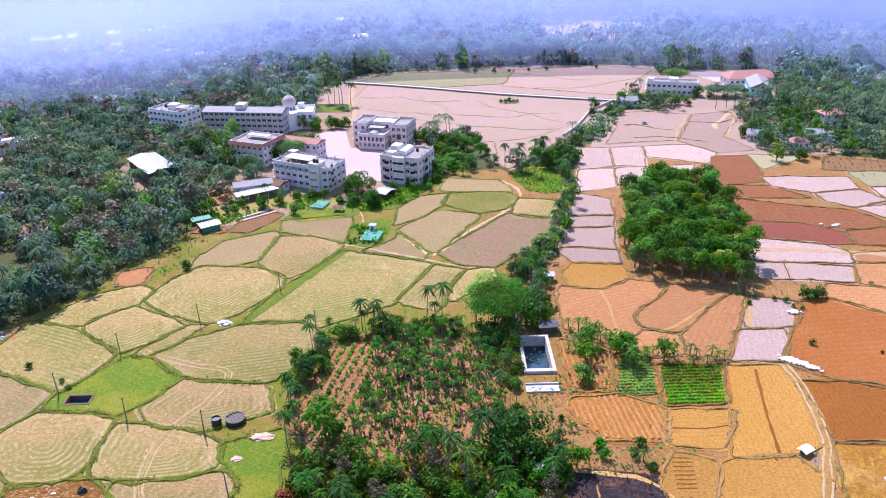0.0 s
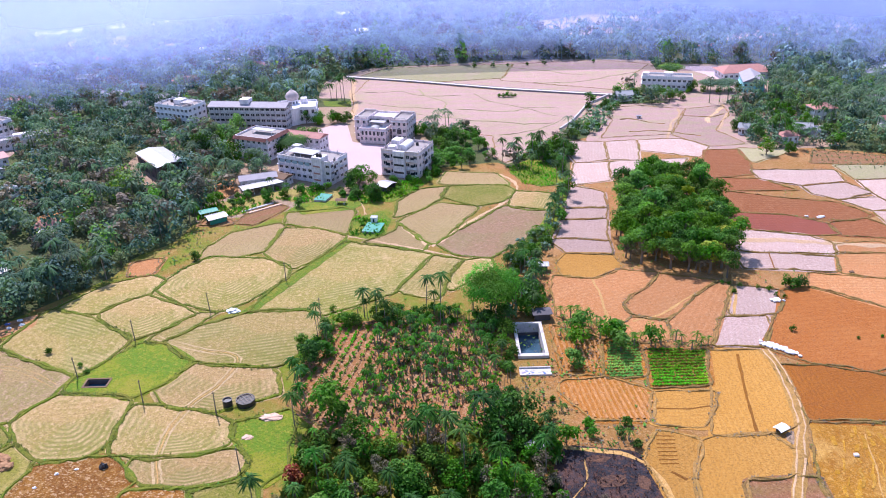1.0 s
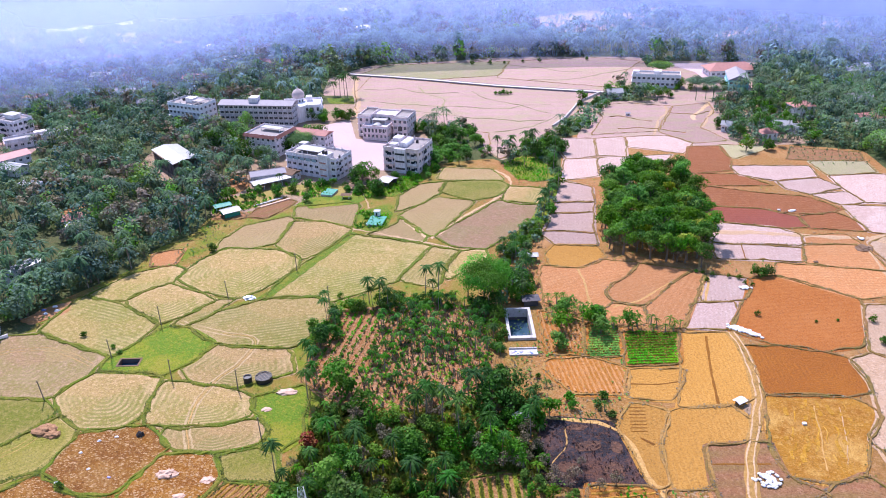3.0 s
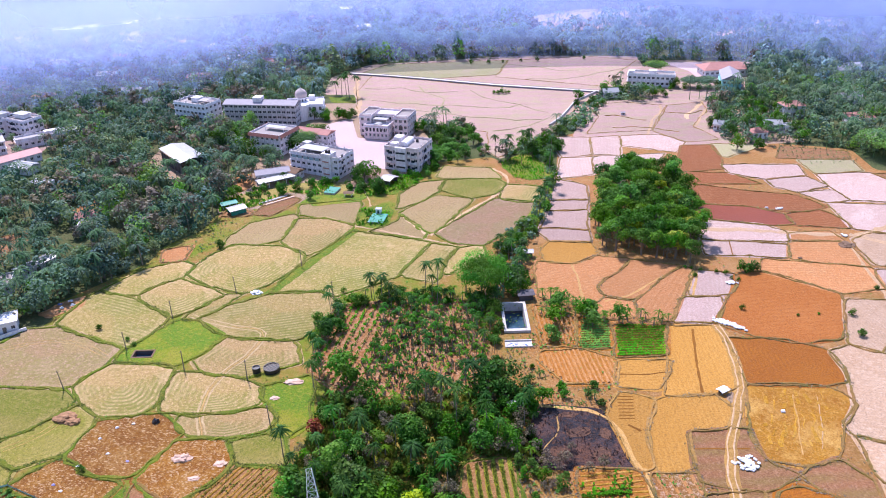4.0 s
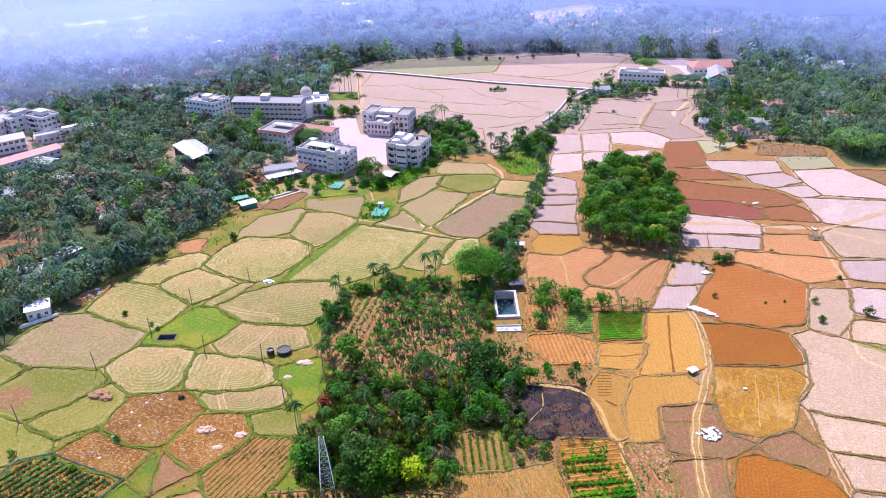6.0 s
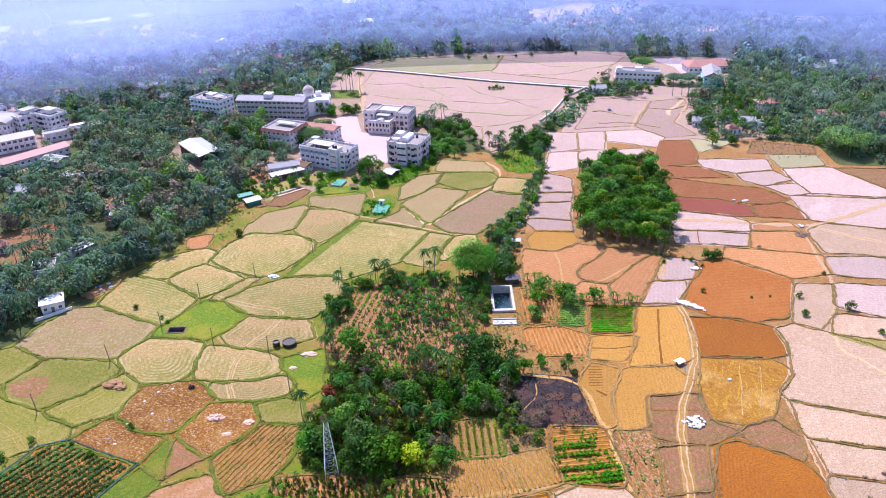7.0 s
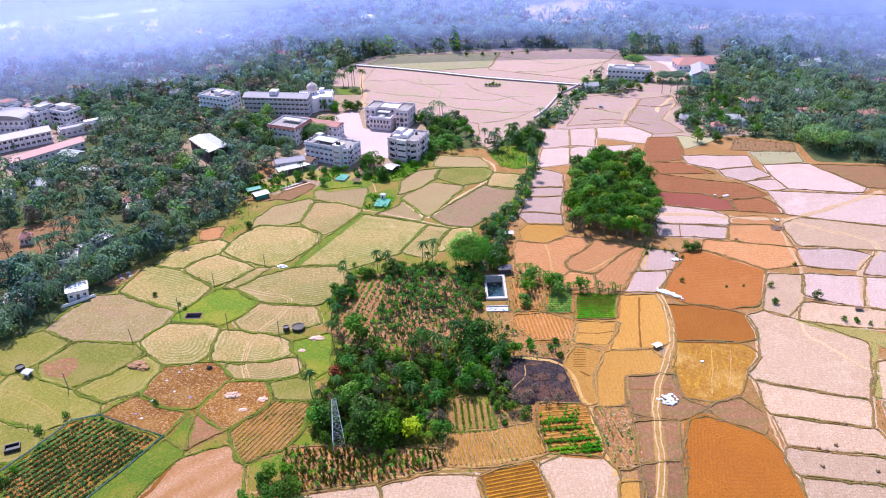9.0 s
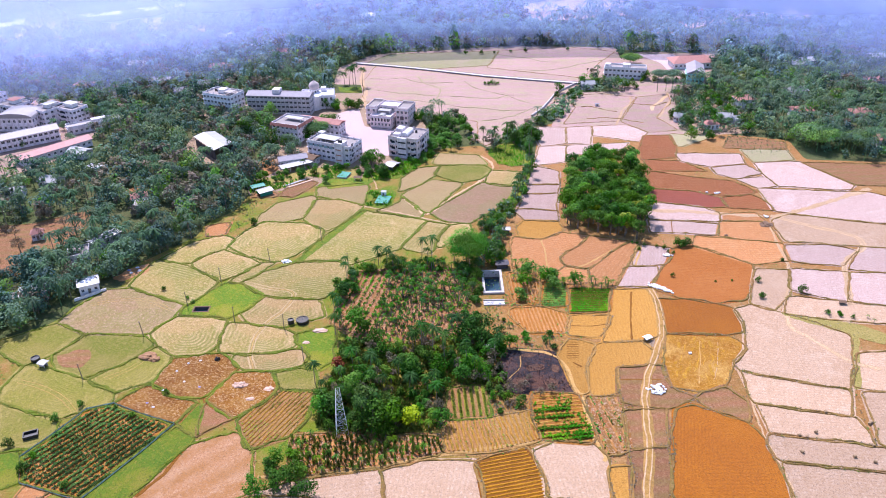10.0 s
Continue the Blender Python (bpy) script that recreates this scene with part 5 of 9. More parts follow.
def mixed_planting(poly, spacing, seed, choices, group, clear=()):
    """Plants an area with a blend of forms: (share, name, forms, low, high, label, category)."""
    g = random.Random(seed)
    for x, y in scatter(poly, spacing, g, clear):
        r = g.random()
        for share, name, forms, low, high, label, category in choices:
            r -= share
            if r < 0:
                plant_tree(name, g.choice(forms), x, y, g.uniform(low, high), label, category, group)
                break


B_LABEL = "banana plant with broad ragged leaves"
BUSH_LABEL = "leafy green shrub on the field edge"
BRIGHT_LABEL = "round bright-green young tree"
ARECA_LABEL = "slender young areca palm in a nursery row"
mixed_planting(SPINNEY, 3.5, 3, ((0.10, "broadleaf_tree", BROADS, 0.35, 0.62, "dark-green broadleaf tree of a thicket", "tree"), (0.10, "coconut_palm", PALMS, 0.5, 0.8, PALM_LABEL, "palm"),
    (0.30, "banana_plant", BANANAS_FORM, 0.8, 1.4, B_LABEL, "banana"), (0.20, "shrub", BUSHES, 0.6, 1.2, BUSH_LABEL, "shrub"), (0.05, "young_tree", BRIGHTS, 0.5, 0.9, BRIGHT_LABEL, "tree"), (0.14, "bare_tree", GREYS, 0.3, 0.5, "small half-bare grey-brown tree of a thicket", "tree")), "thicket")
mixed_planting(HEDGE, 3.4, 4, ((0.3, "coconut_palm", PALMS, 0.5, 0.75, PALM_LABEL, "palm"), (0.3, "shrub", BUSHES, 0.7, 1.3, BUSH_LABEL, "shrub"), (0.2, "banana_plant", BANANAS_FORM, 0.9, 1.3, B_LABEL, "banana"), (0.14, "young_tree", BRIGHTS, 0.5, 0.9, BRIGHT_LABEL, "tree")), "hedge planting")
mixed_planting(NURSERYRIM, 2.9, 5, ((0.2, "coconut_palm", PALMS, 0.45, 0.7, PALM_LABEL, "palm"), (0.25, "shrub", BUSHES, 0.6, 1.1, BUSH_LABEL, "shrub"), (0.3, "banana_plant", BANANAS_FORM, 0.8, 1.2, B_LABEL, "banana"),
    (0.12, "broadleaf_tree", BROADS, 0.4, 0.65, "small dark-green broadleaf tree", "tree")), "nursery border")
mixed_planting(BANANAS, 2.5, 6, ((0.85, "banana_plant", BANANAS_FORM, 0.8, 1.25, B_LABEL, "banana"),), "banana row")
mixed_planting(GREENYARD, 5.6, 7, ((0.35, "broadleaf_tree", BROADS, 0.35, 0.6, "dark-green tree beside the school", "tree"), (0.5, "young_tree", BRIGHTS, 0.7, 1.2, BRIGHT_LABEL, "tree")), "school garden")
mixed_planting(OASIS, 3.9, 8, ((0.25, "coconut_palm", PALMS, 0.6, 0.85, PALM_LABEL, "palm"), (0.3, "broadleaf_tree", BROADS, 0.4, 0.7, "dark-green broadleaf tree in a clump", "tree"), (0.2, "shrub", BUSHES, 0.7, 1.1, BUSH_LABEL, "shrub")), "field clump",
               clear=([(28, 323), (43, 332), (51, 322), (52, 306), (47, 296), (35, 298)],))
mixed_planting(LANE_TREES, 6.5, 9, ((0.4, "shrub", BUSHES, 0.8, 1.3, BUSH_LABEL, "shrub"), (0.25, "broadleaf_tree", BROADS, 0.5, 0.75, "dark-green tree beside the lane", "tree")), "lane trees")
mixed_planting(HOMESTEAD, 6.5, 10, ((0.45, "coconut_palm", PALMS, 0.6, 0.9, PALM_LABEL, "palm"), (0.3, "broadleaf_tree", BROADS, 0.5, 0.8, "dark-green broadleaf tree by the houses", "tree")), "homestead trees")
NURSERY = [f[2] for f in FIELDS if f[0] == "nursery"][0]
g = random.Random(12)
for s_end, e_end in row_lines(NURSERY, 77, 2.6):
    length = math.dist(s_end, e_end)
    for k in range(int(length / 2.5)):
        t = (k + g.uniform(0.2, 0.8)) * 2.5 / length
        x, y = s_end[0] + (e_end[0] - s_end[0]) * t + g.uniform(-0.4, 0.4), s_end[1] + (e_end[1] - s_end[1]) * t
        thick_here = 0.43 + 1.0 * noise.noise(Vector((x * 0.07, y * 0.07, 2.0))) + (0.25 if y > 172 else 0.0) - (0.35 if y < 146 else 0.0)
        if x > -23 + (y - 150) * 0.12 and g.random() < thick_here:
            plant_tree("areca_palm", g.choice(ARECAS), x, y, g.uniform(0.5, 1.0), ARECA_LABEL, "palm", "nursery palms")
LITTER = [f[2] for f in FIELDS if f[0] == "litter"][-1]
mixed_planting(LITTER, 3.6, 12, ((0.38, "banana_plant", BANANAS_FORM, 0.6, 1.0, B_LABEL, "banana"), (0.12, "shrub", BUSHES, 0.4, 0.6, BUSH_LABEL, "shrub")), "garden plants")
mixed_planting(DUMP, 4.4, 13, ((0.55, "broadleaf_tree", BROADS, 0.45, 0.68, "small dark-green tree at the field corner", "tree"), (0.4, "shrub", BUSHES, 0.7, 1.2, BUSH_LABEL, "shrub")), "corner thicket")

mixed_planting([(-100, 336), (-93, 308), (-84, 312), (-76, 320), (-80, 332), (-88, 341)], 5.4, 21, ((0.45, "broadleaf_tree", TONES["mid"], 0.5, 0.8, "mid-green tree between school buildings", "tree"), (0.25, "coconut_palm", WOOD_PALMS, 0.6, 0.9, PALM_LABEL, "palm"), (0.2, "shrub", BUSHES, 0.8, 1.2, BUSH_LABEL, "shrub")), "school trees")
mixed_planting([(-121, 352), (-108, 348), (-101, 372), (-106, 388), (-122, 382)], 6.5, 22, ((0.6, "broadleaf_tree", FRESHES + OLIVES, 0.7, 1.0, "wide pale-green tree beside the school", "tree"), (0.2, "coconut_palm", WOOD_PALMS, 0.7, 0.9, PALM_LABEL, "palm")), "school trees")
mixed_planting([(-72, 396), (-50, 400), (-50, 408), (-72, 405)], 5.0, 23, ((0.8, "broadleaf_tree", BROADS, 0.4, 0.6, "rounded dark tree beside the court", "tree"),), "court trees")
mixed_planting([(-165, 392), (-128, 384), (-124, 392), (-160, 402)], 6.0, 24, ((0.5, "broadleaf_tree", TONES["mid"], 0.5, 0.8, "mid-green tree before the long school block", "tree"),), "school trees")
mixed_planting([(112, 437), (122, 434), (150, 440), (176, 440), (178, 450), (150, 448), (124, 451), (112, 450)], 5.6, 25, ((0.3, "broadleaf_tree", BROADS, 0.3, 0.45, "rounded dark-green tree before the far school", "tree"), (0.45, "shrub", BUSHES, 0.7, 1.1, BUSH_LABEL, "shrub")), "far school trees")
mixed_planting([(10, 524), (50, 530), (112, 534), (112, 538), (50, 535), (10, 530)], 6.5, 26, ((0.4, "shrub", BUSHES, 0.6, 1.0, BUSH_LABEL, "shrub"),), "plain edge trees")
# single trees
g = random.Random(77)
rain = species("rain", tree_parts(g, 16.0, 12.0, 12000, 0.30, lobes=26, flat=0.42, stem=0.36, low=0.62), BARK, RAIN_LEAF)
plant_tree("rain_tree", rain, 14.3, 190.5, 0.82, "large umbrella-shaped rain tree with bright-green crown", "tree")
wide = species("wide", tree_parts(g, 12.0, 14.0, 4600, 0.5, lobes=20, flat=0.3, stem=0.36, low=0.68), BARK, FRESH_LEAF)
plant_tree("rain_tree", wide, 219, 316, 1.0, "wide low bright-green tree at the wood edge", "tree")
plant_tree("rain_tree", wide, 241, 312, 0.7, "wide low bright-green tree at the wood edge", "tree")
for x, y, s in ((-40.9, 112.6, 0.8), (-62, 451, 1.0), (-57, 448, 1.1), (-52.5, 450, 0.95), (-59.5, 454, 0.9), (-66, 455, 1.0), (-24, 192, 0.78), (-5.2, 194, 0.8), (-0.8, 193, 0.84), (-2.5, 196, 0.6), (-37, 141, 0.75), (-8, 108, 0.8), (4, 123, 0.85), (12, 118, 0.75)):
    plant_tree("coconut_palm", g.choice(PALMS), x, y, s, PALM_LABEL, "palm")
for x, y, s in ((-35.5, 304, 0.85), (-27.5, 286.5, 0.72), (-38.5, 301, 0.7), (-30, 306, 0.5), (-78, 347, 0.85), (-70, 364, 0.8), (-64, 372, 0.7), (-60, 296, 0.45), (-66, 292, 0.5), (-52, 400, 0.6), (-58, 402, 0.6), (-66, 401, 0.6), (-73, 402, 0.6), (-97, 337, 0.8), (-104, 345, 0.8), (-88, 335, 0.7), (-116, 352, 0.9), (-111, 360, 0.8),
                (87, 424, 0.6), (84, 414, 0.5), (152, 330, 0.7), (163, 331, 0.7)):
    plant_tree("broadleaf_tree", g.choice(BROADS), x, y, s, "dark-green broadleaf tree near buildings", "tree")
for x, y, s in ((111.4, 202.6, 1.2), (113.5, 203.5, 1.0), (109, 204, 0.9), (100.2, 177.5, 0.45), (116.5, 172.5, 0.28), (123.5, 173, 0.28), (150, 188, 0.5), (-91.3, 109, 0.5), (-98, 166, 0.4), (-113, 176, 0.6), (-101, 169, 0.45), (-34, 196, 0.5),
                (148.5, 163, 0.9), (131, 160, 0.75), (134, 172, 0.6), (-123, 241, 0.6), (91, 432, 0.6), (36.5, 447, 0.7), (39, 446, 0.8), (41.5, 447, 0.8), (43.5, 446, 0.7), (46, 447, 0.6)):
    plant_tree("shrub", g.choice(BUSHES), x, y, s, BUSH_LABEL, "shrub")
plant_tree("broadleaf_tree", BROADS[2], -87.5, 234.5, 0.42, "small round tree standing alone on the field edge", "tree")
for x, y, s in ((37, 172, 1.0), (35, 163, 1.05), (47, 174, 1.15), (49, 169, 1.0), (58, 172, 0.9), (39, 179, 1.1), (50, 178, 0.9), (-37, 169, 1.2), (-33, 171, 0.9), (24, 127, 1.0), (28, 131, 0.9), (100, 250, 1.0)):
    plant_tree("young_tree", g.choice(BRIGHTS), x, y, s, BRIGHT_LABEL, "tree")
for x, y, size in ((-27.7, 143.8, 0.95), (12.5, 134.5, 0.9), (11.7, 117.5, 0.7), (-34, 96, 0.8), (18, 139.5, 0.8), (-19, 90, 0.9), (-30, 153, 0.6)):
    plant_tree("broadleaf_tree", g.choice(BROADS), x, y, size, "large dark-green tree of the nursery thicket", "tree")
for x, y, size in ((-4.3, 129.6, 0.85), (-0.2, 127.6, 0.95), (-6.5, 132, 0.8), (9.4, 136, 0.9), (-36, 151, 0.75), (-39.5, 158, 0.7), (-36, 146, 0.65), (7, 140, 0.75), (12, 143, 0.7)):
    plant_tree("coconut_palm", g.choice(PALMS), x, y, size, PALM_LABEL, "palm")
for x, y, size in ((36, 325, 0.85), (41, 318, 0.8), (47, 331, 0.9), (33, 335, 0.75), (44, 338, 0.8), (29, 330, 0.7)):
    plant_tree("coconut_palm", g.choice(PALMS), x, y, size, PALM_LABEL, "palm")
for x, y, size in ((18, 187, 0.5), (18.5, 179, 0.45), (16.5, 172, 0.42), (14.5, 181, 0.5), (25, 190, 0.5), (29, 193, 0.45), (17.5, 165, 0.4)):
    plant_tree("broadleaf_tree", g.choice(BROADS), x, y, size, "dark-green tree beside the water tank", "tree")
for x, y, size in ((20, 191, 0.7), (24, 195, 0.75), (28, 199, 0.7), (19.5, 183, 0.6), (30, 206, 0.7), (27, 212, 0.7)):
    plant_tree("coconut_palm", g.choice(PALMS), x, y, size, PALM_LABEL, "palm")
gold = species("gold", tree_parts(g, 6.5, 4.0, 520, 0.42, lobes=8, flat=0.7, stem=0.2), BARK, GOLD_LEAF)
plant_tree("flowering_tree", gold, -7, 91, 1.0, "tree with yellow-green flowering crown", "tree")
red = species("red", tree_parts(g, 5.5, 2.8, 360, 0.4, lobes=7, flat=0.8, stem=0.2), BARK, RED_LEAF)
plant_tree("red_leaved_tree", red, -33.5, 120.5, 1.0, "small tree with dark red leaves", "tree")
bright_big = species("bright_big", tree_parts(g, 8.5, 5.2, 900, 0.5, lobes=9, flat=0.75, stem=0.2), BARK, GROVE_LEAF)
for x, y, s in ((-92, 286, 0.9), (-86, 284, 0.7), (-72, 289, 0.8), (-58, 281, 0.8), (-36, 291, 0.9)):
    plant_tree("young_tree", g.choice(BRIGHTS), x, y, s, BRIGHT_LABEL, "tree")
for x, y, s in ((-27, 106, 0.9), (-21, 97, 1.05), (-13, 92, 1.0), (-36, 98, 0.85), (-9, 118, 0.8)):
    plant_tree("broadleaf_tree", bright_big, x, y, s, "rounded glossy green tree in the thicket", "tree")
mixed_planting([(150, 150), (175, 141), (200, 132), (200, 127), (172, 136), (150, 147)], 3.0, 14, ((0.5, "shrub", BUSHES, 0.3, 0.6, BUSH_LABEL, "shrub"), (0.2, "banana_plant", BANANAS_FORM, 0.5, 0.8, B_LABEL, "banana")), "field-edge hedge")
mixed_planting([(107, 207), (86, 208), (90, 198), (106, 196)], 3.4, 15, ((0.35, "shrub", BUSHES, 0.3, 0.5, BUSH_LABEL, "shrub"),), "weed shrubs", clear=([(92, 190), (100, 190), (100, 201), (92, 201)],))

mixed_planting([(26, 131), (47, 129), (50, 138), (36, 138), (29, 149), (24, 152)], 4.0, 18, ((0.4, "shrub", BUSHES, 0.4, 0.9, BUSH_LABEL, "shrub"), (0.15, "banana_plant", BANANAS_FORM, 0.7, 1.0, B_LABEL, "banana")), "dry bank shrubs")
mixed_planting([(19, 93), (31, 97), (33, 105), (25, 107), (19, 108)], 2.7, 19, ((0.35, "shrub", BUSHES, 0.5, 0.9, BUSH_LABEL, "shrub"), (0.45, "bare_tree", GREYS, 0.22, 0.36, "scorched brown leafless bush by burnt ground", "bush")), "scorched bank")

for x, y, s in ((20, 119, 0.5), (23, 117, 0.42), (26, 107, 0.5), (29, 106, 0.42), (31, 108, 0.38), (36, 104, 0.35), (40, 105, 0.4), (24, 112, 0.36), (33, 112, 0.3)):
    plant_tree("bare_tree", g.choice(GREYS), x, y, s, "scorched brown leafless bush by burnt ground", "bush")
round_forms = [species("round", tree_parts(g, h, w, 1500, 0.42, lobes=12, flat=0.85, stem=0.12), BARK, TREE_LEAF) for h, w in ((10.0, 6.0), (11.0, 6.4))]
for x, y, s in ((106.3, 441, 0.55), (110, 438, 0.45), (119.5, 438, 0.62), (124, 436, 0.5), (128.3, 435, 0.65), (133, 431, 0.6), (137, 433, 0.5), (141, 430, 0.45), (150.5, 367.2, 0.5), (156.5, 373.5, 0.55), (153, 449, 0.7), (179, 441, 0.6)):
    plant_tree("broadleaf_tree", g.choice(round_forms), x, y, s, "rounded dark-green tree near the far school", "tree")
dusky = recoloured([wide], WOOD_TREE_LEAF)[0]
for x, y, s in ((163, 449, 0.5), (172.5, 447, 0.55)):
    plant_tree("rain_tree", dusky, x, y, s, "low spreading green tree in the far school yard", "tree")
plant_tree("rain_tree", wide, 151.6, 491, 0.62, "wide pale-green tree behind the far school", "tree")
plant_tree("rain_tree", wide, -72, 351, 0.68, "wide spreading green tree beside the school court", "tree")
mixed_planting([(163, 406), (173.5, 405), (180, 424), (166, 422)], 3.6, 31, ((0.5, "banana_plant", BANANAS_FORM, 1.2, 1.6, B_LABEL, "banana"), (0.2, "coconut_palm", PALMS, 0.4, 0.5, PALM_LABEL, "palm")), "far banana garden")
for x, y, s in ((-12.1, 375.2, 0.45), (-8.3, 374.9, 0.5), (-3.4, 374.5, 0.55), (2.3, 366, 0.6), (8.2, 364, 0.6), (14.2, 376, 0.5), (-36.6, 307.7, 0.6), (-27.3, 287, 0.55), (-20.3, 305, 0.4)):
    plant_tree("broadleaf_tree", g.choice(round_forms), x, y, s, "rounded dense dark-green tree beside the school", "tree", "school trees")
# trees between the hostels and workshops
for x, y, s in ((-251, 344, 0.55), (-219, 345, 0.6), (-225, 352, 0.5), (-238, 373, 0.45), (-228, 396, 0.8), (-222, 403, 0.8), (-232, 411, 0.9), (-216, 392, 0.7), (-243, 421, 0.8), (-272, 421, 0.8), (-285, 426, 0.9), (-300, 378, 0.7), (-262, 427, 0.8), (-247, 297, 0.6), (-254, 304, 0.6), (-262, 314, 0.7), (-225, 308, 0.5)):
    plant_tree("broadleaf_tree", g.choice(SHADES + OLIVES + WOOD_BROADS), x, y, s, "dull green tree between the hostels", "tree", "hostel trees")
for x, y, s in ((-240, 366.8, 0.85), (-226, 387, 0.9), (-258, 430, 1.0), (-236, 401, 1.0), (-250, 292, 0.8), (-257, 298, 0.8)):
    plant_tree("coconut_palm", g.choice(WOOD_PALMS), x, y, s, PALM_LABEL, "palm", "hostel trees")
# bushes round the vegetable field, and bare trees on the woodland clearing
for (x, y), s in zip([(-118.7, 103.6), (-124.1, 97.1), (-99.2, 97.9), (-108.7, 67.6), (-124.5, 74.6), (-134.2, 85.5), (-106.5, 102.6), (-123.6, 79.7)], (0.6, 0.7, 0.65, 0.7, 0.8, 0.8, 0.45, 0.6)):
    plant_tree("shrub", g.choice(BUSHES), x, y, s, "leafy shrub beside the vegetable fence", "shrub")
for x, y, s in ((-204, 214, 0.7), (-198, 205, 0.6), (-190, 212, 0.75), (-186, 224, 0.6), (-199, 226, 0.65), (-180, 236, 0.6), (-207, 232, 0.6)):
    plant_tree("bare_tree", g.choice(GREYS), x, y, s, "thin half-bare tree on a brown clearing", "tree")
# big far trees behind the plain
far_wide = species("far_wide", tree_parts(g, 19.0, 15.0, 2600, 0.75, lobes=16, flat=0.55, stem=0.3), BARK, FAR_TREE_LEAF)
for k in range(17):
    plant_tree("shade_tree", far_wide, -105 + k * 13.5 + g.uniform(-4, 4), 564 + g.uniform(-6, 12), g.uniform(0.6, 1.05), "large spreading shade tree beyond the plain", "tree", "shade trees")
mixed_planting([(-97, 268), (-80, 275), (-66, 290), (-62, 300), (-74, 300), (-90, 290), (-100, 280)], 4.0, 16, ((0.35, "shrub", BUSHES, 0.5, 1.0, BUSH_LABEL, "shrub"), (0.15, "young_tree", BRIGHTS, 0.5, 0.9, BRIGHT_LABEL, "tree"), (0.1, "coconut_palm", PALMS, 0.45, 0.6, PALM_LABEL, "palm")), "garden shrubs",
               clear=([(-96, 262), (-78, 262), (-66, 282), (-80, 284), (-96, 280)],))
mixed_planting([(-66, 300), (-48, 296), (-30, 282), (-20, 286), (-4, 303), (3, 318), (-6, 316), (-26, 304), (-46, 300)], 3.0, 17, ((0.2, "young_tree", BRIGHTS, 0.35, 0.6, BRIGHT_LABEL, "tree"), (0.4, "shrub", BUSHES, 0.5, 1.0, BUSH_LABEL, "shrub"),), "school hedge", clear=([(-54, 284), (-44, 282), (-43, 296), (-53, 296)], [(-31, 290), (-18, 290), (-18, 308), (-31, 308)]))


# ---- crop rows, clods and straw ----
def tufts(name, places, size, material, label, seed, blades=5, height=1.0):
    """Small leafy plants joined into one mesh: (x, y, scale) each."""
    r = np.random.default_rng(seed)
    v, f = [], []
    for x, y, s in places:
        for k in range(blades):
            a = r.uniform(0, 6.283)
            c, d = math.cos(a), math.sin(a)
            w, h = size * s * r.uniform(0.6, 1.2), size * s * height * r.uniform(0.5, 1.3)
            q = len(v)
            v += [(x - d * w * 0.3, y + c * w * 0.3, 0.15), (x + d * w * 0.3, y - c * w * 0.3, 0.15), (x + c * w + d * w * 0.35, y + d * w - c * w * 0.35, 0.15 + h), (x + c * w - d * w * 0.3, y + d * w + c * w * 0.3, 0.15 + h * 0.8)]
            f += [(q, q + 1, q + 2), (q, q + 2, q + 3)]
    if v:
        tagged(bulk(name, v, f, material), label, "crop", kind="stuff")


BUND_LEAF = leafy("bund_grass_blade", (0.045, 0.10, 0.014), (0.13, 0.195, 0.03), (0.15, 0.14, 0.04), 0.3)
BED_LEAF = leafy("bright_bed_leaf", (0.08, 0.25, 0.03), (0.20, 0.45, 0.06), (0.15, 0.36, 0.05), 0.35)
VEG_LEAF = leafy("dusty_vegetable_leaf", (0.045, 0.125, 0.03), (0.135, 0.28, 0.065), (0.10, 0.20, 0.055), 0.35)
YELLOWING = leafy("yellowing_crop_leaf", (0.11, 0.20, 0.02), (0.30, 0.38, 0.05), (0.24, 0.28, 0.05), 0.35)
ROW_KINDS = {"beds": (1.35, 0.7, 0.15, 0.2, 0.42, BED_LEAF, 1.0), "bedmix": (1.7, 0.8, 0.18, 0.22, 0.62, CROP_LEAF, 0.55), "veg": (2.1, 1.0, 0.2, 0.15, 0.52, VEG_LEAF, 0.9), "ridged": (1.45, 0.75, 0.24, 0.9, 0.3, CROP_LEAF, 0.12), "ridgeor": (1.35, 0.7, 0.17, 1.0, 0.3, CROP_LEAF, 0.0),
             "bedyel": (2.1, 1.1, 0.2, 0.1, 0.36, YELLOWING, 0.95), "strawrow": (1.5, 0.75, 0.2, 0.22, 0.3, YELLOWING, 0.3), "nursery": (2.6, 1.1, 0.25, 0.45, 0.55, CROP_LEAF, 0.8), "weedrow": (1.5, 0.75, 0.3, 0.22, 0.28, YELLOWING, 0.28), "litter": (2.7, 1.0, 0.2, 0.7, 0.5, CROP_LEAF, 0.5)}
DARK_LEAF = leafy("dark_garden_leaf", (0.022, 0.065, 0.012), (0.15, 0.23, 0.04), (0.11, 0.12, 0.03), 0.3, 0.5)
CHAR_STALK = leafy("scorched_stalk", (0.015, 0.012, 0.012), (0.10, 0.05, 0.03), (0.05, 0.03, 0.03), 0.1, 0.9)
RIDGE_TOP = earth("dry_ridge_crest", (0.47, 0.26, 0.14), (0.39, 0.20, 0.085), (0.57, 0.37, 0.24), None, flecks=0.5)
RIDGE_GREEN = earth("grassy_crop_ridge", (0.20, 0.23, 0.03), (0.28, 0.25, 0.05), (0.40, 0.30, 0.10), None, flecks=0.5)
RIDGE_STRAW = earth("weedy_straw_crest", (0.43, 0.225, 0.085), (0.30, 0.185, 0.055), (0.54, 0.34, 0.17), None, flecks=0.7, bare=0.5)
